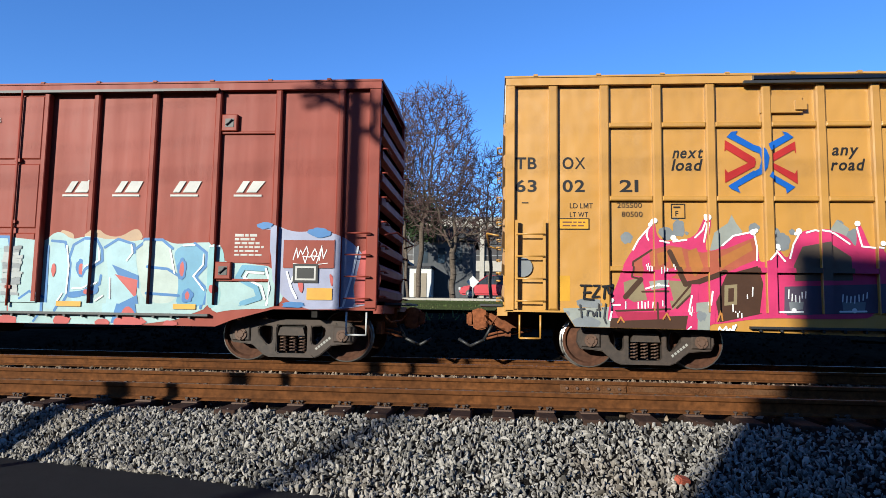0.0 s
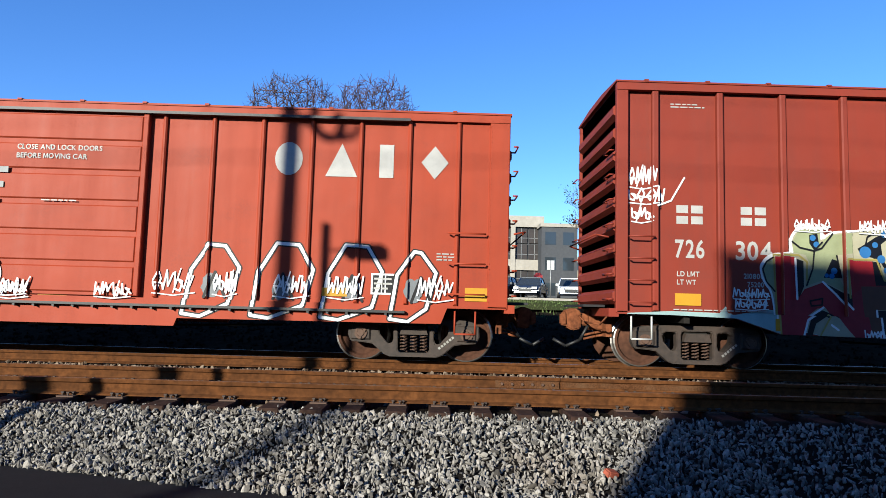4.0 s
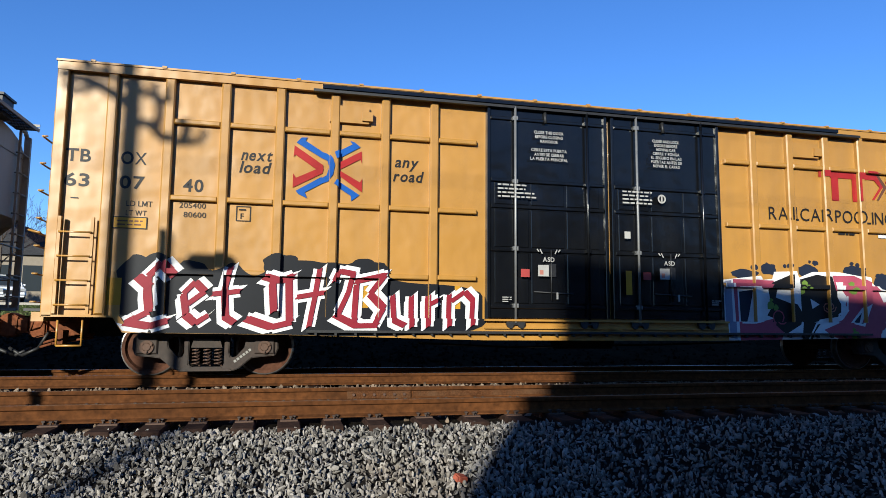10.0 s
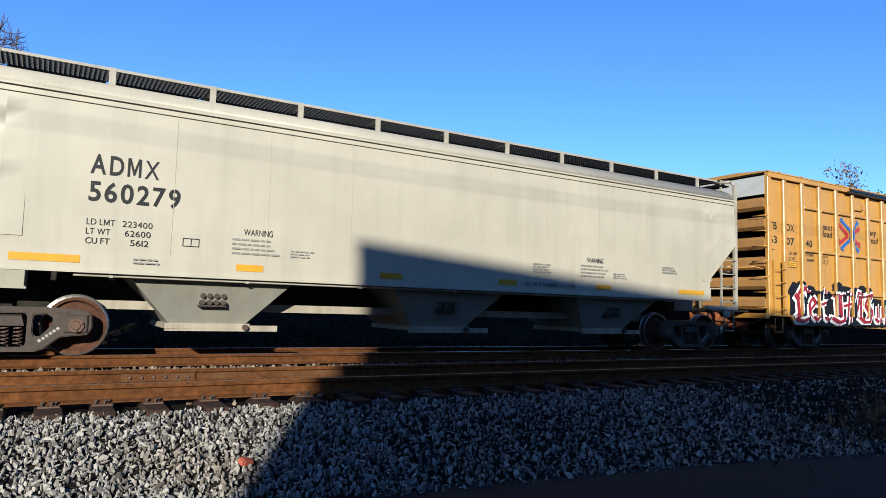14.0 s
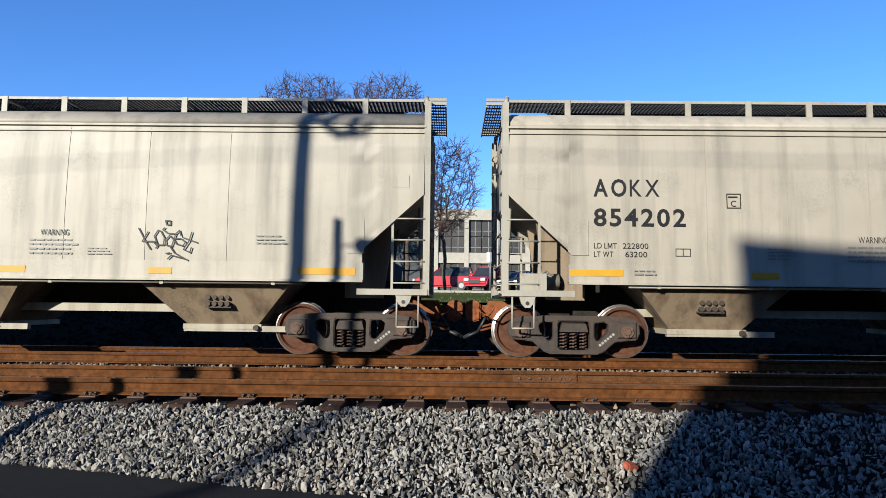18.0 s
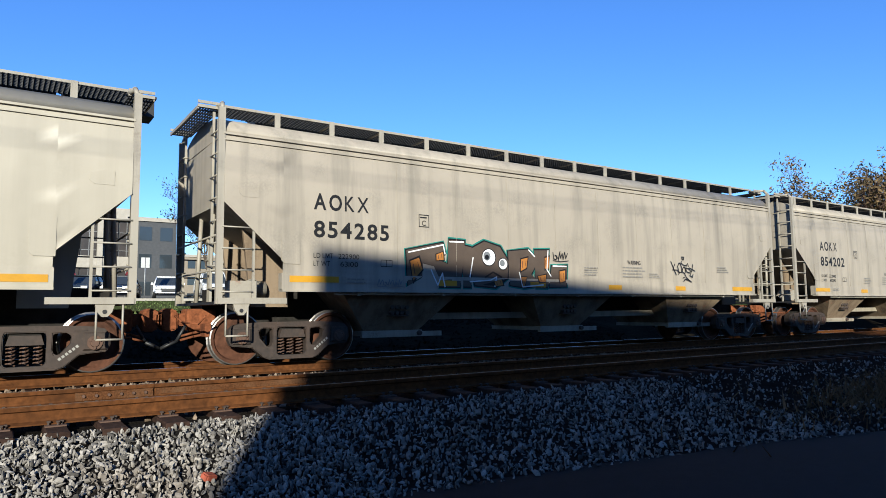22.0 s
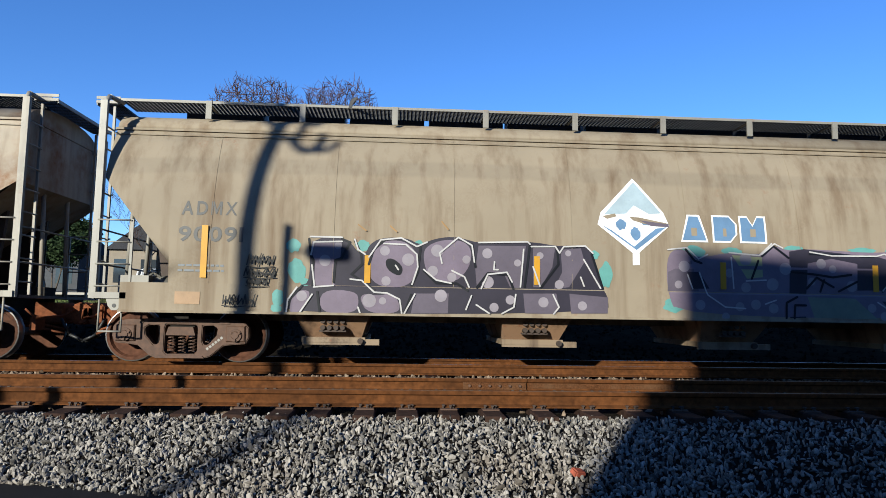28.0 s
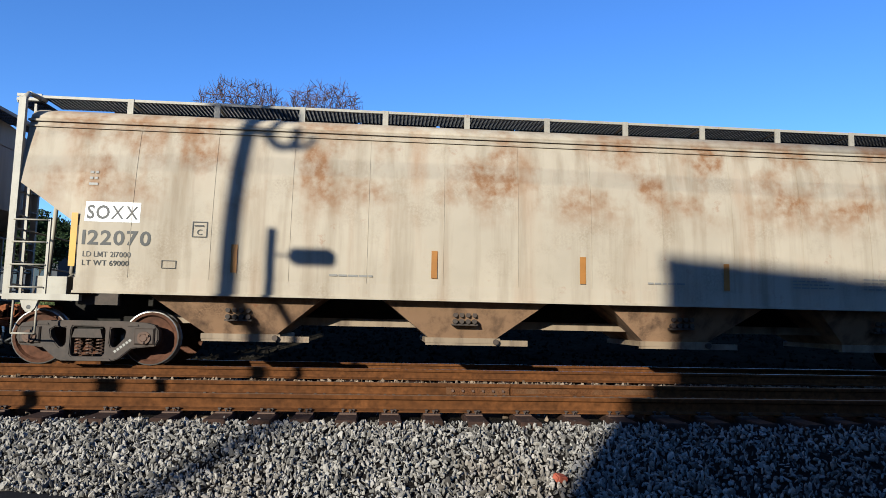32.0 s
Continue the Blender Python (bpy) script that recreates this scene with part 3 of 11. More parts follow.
crowned_tree(-8.1, 44.3, (-8.9, 44.3, 7.2), (-10.1, 44.4, 11.3), (3.35, 2.3, 4.9), 3, "tall bare tree leaning over the grass, with a rounded crown", 2500)
crowned_tree(-5.3, 44.0, (-5.0, 44.0, 6.6), (-4.5, 44.0, 10.9), (3.05, 2.4, 5.2), 8, "tall bare tree with a crown spreading over the lot", 2700)
crowned_tree(-6.0, 44.6, (-6.3, 44.8, 6.0), (-6.4, 45.2, 10.2), (1.7, 2.0, 4.2), 9, "slender bare tree among taller ones", 300, 0.11)
crowned_tree(-2.95, 43.6, (-2.9, 43.6, 4.4), (-2.6, 43.6, 7.2), (3.0, 2.0, 2.4), 5, "small bare tree with a pale forked trunk", 420, 0.20)
crowned_tree(-0.5, 48.0, (-0.5, 48.0, 5.4), (-0.7, 48.0, 9.2), (2.6, 2.2, 3.9), 6, "bare tree behind the kerb near the parked cars", 900, 0.13)
bare_tree(-8.8, 60.0, 13.0, 1, 12, 0.2, (M_EVERGREEN, 5, 0.22), "dark evergreen tree behind the bare trees", (0, 0), 0.9)
bare_tree(17.6, 64.0, 11.0, 2, 14, 0.35, (M_EVERGREEN, 1, 0.14), "bare tree with a few green leaves", (0, 0), 0.9)
bare_tree(26.5, 66.0, 9.0, 2, 15, 0.35, (M_OAK, 14, 0.14), "small oak holding dry leaves", (0, 0), 0.8, depth=3)
bare_tree(31.0, 60.0, 8.0, 2, 16, 0.4, (M_EVERGREEN, 21, 0.14), "leafy shrub-like tree at the lot", (0, 0), 0.8, depth=3)
bare_tree(-23.5, 62.0, 11.0, 1, 17, 0.3, None, "bare tree beside the house", (0, 0), 0.8)
bare_tree(-29.5, 58.0, 6.0, 4, 18, 0.5, (M_EVERGREEN, 35, 0.16), "round dense evergreen shrub by the house", (0, 0), 0.8, depth=3)
bare_tree(-34.0, 60.0, 6.5, 4, 19, 0.5, (M_EVERGREEN, 35, 0.16), "round dense evergreen shrub by the house", (0, 0), 0.8, depth=3)
bare_tree(43.0, 19.5, 8.8, 2, 21, 0.4, (M_OAK, 14, 0.13), "oak holding russet leaves beside the line", (0, 0), 0.9, depth=3)
bare_tree(51.0, 20.0, 9.3, 2, 22, 0.4, (M_OAK, 14, 0.13), "oak holding russet leaves beside the line", (0, 0), 0.9, depth=3)
bare_tree(60.0, 20.0, 9.0, 2, 23, 0.4, (M_OAK, 14, 0.13), "oak holding russet leaves beside the line", (0, 0), 0.9, depth=3)
bare_tree(71.0, 20.0, 8.6, 2, 24, 0.4, (M_OAK, 14, 0.13), "oak holding russet leaves beside the line", (0, 0), 0.9, depth=3)

# far woods close the view
rng = np.random.default_rng(9)
n = 26000
ang = rng.uniform(-1.35, 1.35, n)
dist = rng.uniform(190, 290, n)
hgt = rng.uniform(0, 1, n) ** 0.8 * (8 + 5 * np.sin(ang * 23) + 3 * np.sin(ang * 61))
c = np.stack([np.sin(ang) * dist, np.cos(ang) * dist, 3.0 + np.maximum(hgt, 0.2)], 1)
u = rng.normal(size=(n, 3))
u /= np.linalg.norm(u, axis=1)[:, None]
v = np.cross(u, rng.normal(size=(n, 3)))
v /= np.linalg.norm(v, axis=1)[:, None]
s = rng.uniform(0.5, 1.4, (n, 1))
vs = np.stack([c + u * s, c + v * s * 0.5, c - u * s, c - v * s * 0.5], 1).reshape(-1, 3)
me = raw_mesh("far_woods", vs.tolist(), np.arange(4 * n).reshape(-1, 4).tolist(), surface("winter_woods", (0.10, 0.085, 0.06), 0.95, 0, 0.05, 0.3, 0))
tagged(new("far_woods", me), "bare winter woods along the horizon", "woods", kind="stuff")

# parking lot and grass verge
M_LAWN = surface("short_lawn", (0.075, 0.095, 0.030), 0.95, 0, 5, 0.4, 0.4, 0.03, (0.13, 0.11, 0.05))


def sheet(name, x0, x1, y0, y1, lift, mat, label, category):
    xs, ys = np.linspace(x0, x1, 24), np.linspace(y0, y1, 8)
    vs = [(x, y, ground_z(y) + 0.12 * noise.noise((x * 0.11, y * 0.13, 0)) * 0 + lift) for y in ys for x in xs]
    fs = [(j * 24 + i, j * 24 + i + 1, (j + 1) * 24 + i + 1, (j + 1) * 24 + i) for j in range(7) for i in range(23)]
    return tagged(new(name, raw_mesh(name, vs, fs, mat, True)), label, category, kind="structure")


sheet("lawn", -60, 80, 24.3, 42.9, 0.10, M_LAWN, "short green winter lawn behind the tracks", "lawn")
sheet("parking_lot", -70, 90, 43.2, 62, 0.14, M_LOT, "grey asphalt parking lot", "parking lot")
bm = B()
for k in range(40):
    x = -60 + 3 * k
    box(bm, x, x + 2.98, 42.9, 43.15, ground_z(43) - 0.2, ground_z(43) + 0.24)
tagged(part("kerb", bm, M_CONCRETE), "pale concrete kerb along the lot", "kerb", kind="structure")
rng = np.random.default_rng(4)
n = 14000
x, y = rng.uniform(-30, 34, n), rng.uniform(22, 42.8, n)
z = np.array([ground_z(b) + 0.12 * noise.noise((a * 0.11, b * 0.13, 0)) for a, b in zip(x, y)])
base = np.stack([x, y, z - 0.02], 1)
lean = np.stack([rng.normal(0, 0.05, n), rng.normal(0, 0.05, n), rng.uniform(0.10, 0.2, n)], 1)
side = np.stack([rng.normal(0, 0.03, n), rng.normal(0, 0.02, n), np.zeros(n)], 1)
vs = np.stack([base - side, base + side, base + lean], 1).reshape(-1, 3)
me = raw_mesh("grass", vs.tolist(), np.arange(3 * n).reshape(-1, 3).tolist(), M_GRASS)
tagged(new("grass", me), "short patchy winter grass on the verge", "grass", kind="stuff")

# dry weeds on the ballast to the right
n = 5200
ctr = rng.normal(0, 1, (n, 2)) * (2.0, 0.38) + (13.6, 4.9)
z = np.array([bank_z(a, b) for a, b in ctr])
base = np.c_[ctr, z]
lean = np.stack([rng.normal(0, 0.12, n), rng.normal(0, 0.12, n), rng.uniform(0.02, 0.26, n)], 1)
side = np.stack([rng.normal(0, 0.009, n), rng.normal(0, 0.009, n), np.zeros(n)], 1)
vs = np.stack([base - side, base + side, base + lean], 1).reshape(-1, 3)
me = raw_mesh("dry_weeds", vs.tolist(), np.arange(3 * n).reshape(-1, 3).tolist(), M_DRY)
tagged(new("dry_weeds", me), "brown dry weeds growing through the gravel", "weeds", kind="stuff")


def parked_car(x, y, turn, rgb, style, label):
    """A parked car: body, glass house, lights and wheels; front towards +x before it is turned."""
    paint_m, nt, b = nodes_of("car_paint", 0.25)
    b.inputs["Base Color"].default_value = (*rgb, 1)
    b.inputs["Coat Weight"].default_value = 0.6
    high = {"sedan": 1.44, "suv": 1.70, "jeep": 1.78}[style]
    long = {"sedan": 4.7, "suv": 4.5, "jeep": 4.6}[style]
    car = thing("parked_car", label, "car", "parked cars", at=pose(x, y, ground_z(y) + 0.14, 0, 0, turn))
    h, f = long / 2, high
    belt = f * 0.60
    bm = B()
    side = [(-h, 0.35), (-h + 0.05, belt * 0.96), (-h + 0.35, belt), (h * 0.42, belt), (h - 0.25, belt * 0.86), (h - 0.02, belt * 0.62), (h, 0.35), (h - 0.2, 0.24), (-h + 0.2, 0.24)]
    prism(bm, side, -0.88, 0.88)
    bmesh.ops.bevel(bm, geom=bm.edges[:], offset=0.11, segments=3, affect="EDGES")
    part("body", bm, paint_m, car)
    back = -h + (0.12 if style != "sedan" else 0.75)
    rake = 0.35 if style == "jeep" else 0.75
    bm = B()
    lower = [(back, belt), (h * 0.42 + 0.12, belt)]
    upper = [(back + (0.18 if style != "sedan" else 0.65), f - 0.05), (h * 0.42 - rake, f - 0.05)]
    vs = [bm.verts.new((px, s * w, pz)) for s in (-1, 1) for (px, pz), w in ((lower[0], 0.82), (lower[1], 0.82), (upper[1], 0.66), (upper[0], 0.66))]
    for q in ((0, 1, 2, 3), (7, 6, 5, 4), (0, 3, 7, 4), (1, 5, 6, 2), (3, 2, 6, 7)):
        bm.faces.new([vs[i] for i in q])
    part("glass", bm, M_WINDOW, car)
    bm = B()
    box(bm, upper[0][0] - 0.05, upper[1][0] + 0.05, -0.69, 0.69, f - 0.07, f)
    bmesh.ops.bevel(bm, geom=bm.edges[:], offset=0.03, segments=2, affect="EDGES")
    roof = part("roof", bm, paint_m, car)
    for s in (-1, 1):
        bm = B()
        for (ax, az), (bx, bz) in (((back, belt), upper[0]), ((h * 0.42 + 0.12, belt), upper[1]), ((0.0, belt), (-0.05, f - 0.05))):
            tube(bm, (ax, s * 0.83, az), (bx, s * 0.67, bz), 0.04, 0.04, 6)
        part("pillar", bm, paint_m, car)
        bm = B()
        box(bm, h - 0.12, h + 0.015, *sorted((s * 0.45, s * 0.80)), belt * 0.62, belt * 0.80)
        part("headlight", bm, M_WHITE, car)
        bm = B()
        box(bm, -h - 0.015, -h + 0.1, *sorted((s * 0.52, s * 0.82)), belt * 0.65, belt * 0.9)
        part("tail_light", bm, S_TAIL, car)
        bm = B()
        box(bm, h * 0.36, h * 0.44, *sorted((s * 0.88, s * 1.02)), belt, belt + 0.14)
        part("mirror", bm, paint_m, car)
        for wx in (-h * 0.62, h * 0.62):
            bm = B()
            tube(bm, (wx, s * 0.70, 0.33), (wx, s * 0.90, 0.33), 0.33, 0.33, 18)
            wheel = part("wheel", bm, M_BLACK, car)
            bm = B()
            tube(bm, (wx, s * 0.90, 0.33), (wx, s * 0.915, 0.33), 0.21, 0.19, 14)
            part("rim", bm, M_SILVER, wheel)
    bm = B()
    box(bm, h - 0.05, h + 0.012, -0.42, 0.42, belt * 0.45, belt * 0.68)
    part("grille", bm, M_BLACK, car)
    return car


S_TAIL = glassy("red_lamp_glass", (0.30, 0.01, 0.01), 0.2)
for ratio, y, turn, rgb, style, label in (
        (-0.010, 50.0, 172, (0.28, 0.010, 0.018), "suv", "dark red parked car seen from its side"),
        (0.056, 47.0, -118, (0.34, 0.012, 0.018), "suv", "bright red parked car facing the tracks"),
        (0.099, 47.0, -112, (0.02, 0.025, 0.03), "sedan", "dark grey parked sedan facing the tracks"),
        (0.143, 47.2, -108, (0.015, 0.02, 0.035), "sedan", "dark blue parked sedan facing the tracks"),
        (0.202, 47.0, -100, (0.75, 0.75, 0.74), "sedan", "white parked sedan facing the tracks"),
        (0.263, 47.2, -95, (0.45, 0.46, 0.46), "jeep", "silver parked off-road wagon facing the tracks"),
        (0.330, 49.0, -90, (0.02, 0.03, 0.05), "suv", "dark blue parked wagon"),
        (0.421, 48.0, 184, (0.74, 0.74, 0.73), "suv", "white parked wagon seen from its side"),
        (-0.232, 50.0, -100, (0.012, 0.014, 0.018), "suv", "black parked wagon facing the tracks"),
        (-0.192, 50.5, -96, (0.015, 0.015, 0.02), "sedan", "black parked sedan facing the tracks"),
        (-0.366, 50.0, -60, (0.74, 0.74, 0.73), "jeep", "white parked off-road wagon on the lot"),
        (-0.27, 50.0, -70, (0.03, 0.04, 0.06), "sedan", "dark parked sedan on the lot")):
    parked_car(ratio * y, y, turn, rgb, style, label)


def post_sign(x, y, top, kind, label):
    s = thing("road_sign", label, "sign", at=(x, y, ground_z(y)))
    h = top - ground_z(y)
    bm = B()
    tube(bm, (0, 0, 0), (0, 0, h), 0.04, 0.04, 8)
    part("post", bm, M_SILVER, s)
    bm = B()
    if kind == "plate":
        box(bm, -0.24, 0.24, -0.03, -0.015, h - 0.62, h)
    else:
        k = 4 if kind == "diamond" else 8
        a0 = 0 if k == 4 else math.pi / 8
        pts = [(0.42 * math.cos(a0 + 6.2832 * i / k), h - 0.4 + 0.42 * math.sin(a0 + 6.2832 * i / k)) for i in range(k)]
        prism(bm, pts, -0.05, -0.035)
    part("plate", bm, M_WHITE if kind != "stop" else surface("sign_red", (0.4, 0.02, 0.02), 0.5), s)
    return s


post_sign(0.0585 * 43.5, 43.5, 0.889 + 0.080 * 43.5, "plate", "white rectangular sign on a post by the kerb")
post_sign(0.172 * 43.5, 43.5, 0.889 + 0.079 * 43.5, "plate", "white rectangular sign on a post by the kerb")
post_sign(-0.0366 * 45, 45.0, 0.889 + 0.056 * 45, "diamond", "diamond-shaped pale sign on a post")
post_sign(0.1533 * 60, 60.0, 0.889 + 0.06 * 60, "stop", "red octagonal sign on a post")

lamp = thing("street_lamp", "tall lot lamp with two flat heads", "lamp", at=(0.072 * 66, 66.0, ground_z(66)))
h = 0.889 + 0.166 * 66 - ground_z(66)
bm = B()
tube(bm, (0, 0, 0), (0, 0, h), 0.12, 0.08, 10)
part("mast", bm, M_SILVER, lamp)
for s in (-1, 1):
    bm = B()
    prism(bm, [(s * 0.1, h - 0.05), (s * 0.85, h + 0.12), (s * 0.85, h + 0.2), (s * 0.1, h + 0.08)], -0.2, 0.2)
    part("lamp_head", bm, M_BLACK, lamp)

M_BROWNROOF = surface("brown_shingles", (0.12, 0.062, 0.042), 0.9, 0, 8, 0.3, 0.3)
# flat dark brown put in for the shade inside the office's openings
M_GALLERY = surface("shaded_gallery", (0.030, 0.022, 0.018), 0.45, 0, 0.8, 0.5, 0)
# long pale office building with a concrete frame
office = thing("office_building", "long cream concrete building with dark windows", "building", at=(0, 95.0, 0))
g = ground_z(95)
bm = B()
box(bm, -24, 15.2, 0.5, 26, g - 1, 14.4)
part("wall", bm, M_BRICK, office)
bm = B()
box(bm, -24.2, 15.3, -0.2, 26.2, 13.1, 14.7)
part("roof_band", bm, M_CONCRETE, office)
for z0, z1 in ((6.9, 8.4), (3.9, 4.9), (1.6, 2.4)):
    bm = B()
    box(bm, -24.1, 15.2, -0.1, 0.6, z0, z1)
    part("spandrel", bm, M_CONCRETE, office)
for k in range(10):
    x = -24 + 4.36 * k
    bm = B()
    box(bm, x - 0.32, x + 0.32, -0.25, 0.6, g - 1, 13.1)
    part("column", bm, M_CONCRETE, office)
    if k == 9:
        break
    for z0, z1 in ((8.4, 10.7), (10.75, 13.1), (4.9, 6.9), (2.4, 3.9)):
        for q in range(2):
            bm = B()
            box(bm, x + 0.40 + 1.9 * q, x + 2.10 + 1.9 * q, 0.30, 0.42, z0 + 0.06, z1 - 0.06)
            pane = part("window", bm, M_GALLERY, office)
            bm = B()
            xm = x + 1.25 + 1.9 * q
            box(bm, xm - 0.04, xm + 0.04, 0.24, 0.32, z0 + 0.06, z1 - 0.06)
            box(bm, xm - 0.85, xm + 0.85, 0.24, 0.32, z0 + 0.75, z0 + 0.82)
            part("mullion", bm, M_SILVER, pane)
for y0 in range(5):
    bm = B()
    box(bm, 15.2, 15.32, 2 + 4.6 * y0, 5 + 4.6 * y0, 5.0, 12.4)
    part("window", bm, M_WINDOW, office)

house = thing("house", "dark grey two-storey house with a white garage", "house", at=(-0.082 * 66, 66.0, ground_z(66)))
bm = B()
box(bm, -2.9, 3.0, 0, 9, -0.5, 6.0)
part("wall", bm, M_BRICK, house)
bm = B()
prism(bm, [(-3.3, 5.9), (3.4, 5.9), (2.6, 7.3), (-2.5, 7.3)], -0.4, 9.4)
part("roof", bm, M_ROOFING, house)
bm = B()
box(bm, -3.0, -0.9, -2.4, 0.1, -0.4, 3.0)
part("garage", bm, M_WHITE, house)
bm = B()
box(bm, -3.2, -0.7, -2.6, 0.2, 3.0, 3.2)
part("garage_roof", bm, M_ROOFING, house)
bm = B()
box(bm, -2.55, -1.35, -2.46, -2.40, -0.2, 2.5)
part("garage_door", bm, M_TAN, house)
for q in range(3):
    bm = B()
    box(bm, -2.2 + 1.7 * q, -1.5 + 1.7 * q, -0.05, 0.05, 3.7, 5.2)
    part("window", bm, M_WINDOW, house)


def plain_building(x, y, w, d, h, mat, label, rows=2, cols=5, pitched=False, roofing=M_ROOFING):
    b = thing("building", label, "building", at=(x, y, ground_z(y)))
    bm = B()
    box(bm, -w / 2, w / 2, 0, d, -1, h)
    part("wall", bm, mat, b)
    bm = B()
    if pitched:
        prism(bm, [(-w / 2 - 0.4, h), (w / 2 + 0.4, h), (0, h + w * 0.42)], -0.4, d + 0.4)
    else:
        box(bm, -w / 2 - 0.2, w / 2 + 0.2, -0.2, d + 0.2, h, h + 0.5)
    part("roof", bm, roofing if pitched else M_CONCRETE, b)
    for i in range(cols):
        for j in range(rows):
            bm = B()
            cx, cz = -w / 2 + w * (i + 0.5) / cols, h * (j + 0.55) / rows
            box(bm, cx - w / cols * 0.3, cx + w / cols * 0.3, -0.04, 0.04, cz - h / rows * 0.25, cz + h / rows * 0.25)
            part("window", bm, M_WINDOW, b)
    return b


plain_building(0.185 * 92, 92.0, 5.0, 18, 10.6, M_BRICK, "grey block beside the office building", 3, 2)
plain_building(0.225 * 140, 140.0, 15, 20, 10.0, M_TAN, "tan three-storey building farther off", 3, 6)
plain_building(-0.232 * 92, 92.0, 8.5, 10, 4.6, M_TAN, "tan house under a steep brown roof", 1, 3, True, M_BROWNROOF)
plain_building(-0.175 * 88, 88.0, 6.0, 10, 5.2, M_BRICK, "dark grey house with a gabled roof", 2, 2, True)
plain_building(-0.372 * 78, 78.0, 9, 10, 5.4, M_TAN, "small house with a pitched roof", 1, 3, True)
plain_building(-0.55 * 90, 90.0, 14, 12, 6.0, M_BRICK, "low house behind shrubs", 1, 4, True)
plain_building(0.40 * 80, 82.0, 16, 12, 5.0, M_TAN, "low tan building behind the lot", 1, 5)
tower = thing("church_tower", "small dark tower with a pointed cap", "tower", at=(-0.497 * 120, 120.0, ground_z(120)))
bm = B()
box(bm, -1.3, 1.3, -1.3, 1.3, -1, 9.5)
part("shaft", bm, M_TAN, tower)
bm = B()
tube(bm, (0, 0, 9.5), (0, 0, 13.0), 1.9, 0.05, 4)
part("cap", bm, M_ROOFING, tower)

# ---- the train: shared pieces ----
from mathutils.geometry import tessellate_polygon

SIDE = -1.49          # near side of the car bodies, from the track's middle
WR = 0.457
YELLOW = spray("reflective_yellow", (0.80, 0.42, 0.02), 0.45)
M_UNDER = surface("dark_underframe", (0.028, 0.025, 0.022), 0.8, 0.1, 8, 0.4, 0.2)


def wheel_mesh():
    bm = B()
    n, rings = 28, []
    for y, r, mi in ((-0.065, 0.10, 0), (-0.055, 0.16, 0), (-0.02, 0.20, 0), (-0.012, 0.36, 0), (-0.055, 0.385, 0), (-0.066, 0.39, 0), (-0.066, 0.438, 0), (-0.060, WR, 1), (0.05, WR + 0.003, 1), (0.062, WR + 0.027, 1), (0.075, WR + 0.02, 0), (0.075, 0.30, 0)):
        rings.append(([bm.verts.new((r * math.cos(6.2832 * i / n), y, r * math.sin(6.2832 * i / n))) for i in range(n)], mi))
    for (a, _), (b, mi) in zip(rings, rings[1:]):
        for i in range(n):
            f = bm.faces.new((a[i], a[(i + 1) % n], b[(i + 1) % n], b[i]))
            f.material_index, f.smooth = mi, False
    bm.faces.new(rings[0][0])
    bm.faces.new(rings[-1][0][::-1])
    return mesh_of("wheel", bm, [M_WHEEL, M_TREAD])


def cap_mesh():
    bm = B()
    tube(bm, (0, -0.05, 0), (0, 0.05, 0), 0.105, 0.115, 18)
    tube(bm, (0, -0.068, 0), (0, -0.04, 0), 0.055, 0.075, 14)
    for k in range(3):
        a = 2.094 * k + 0.5
        tube(bm, (0.075 * math.cos(a), -0.075, 0.075 * math.sin(a)), (0.075 * math.cos(a), -0.04, 0.075 * math.sin(a)), 0.02, 0.02, 6)
    return mesh_of("axle_cap", bm, M_STEEL_BROWN)


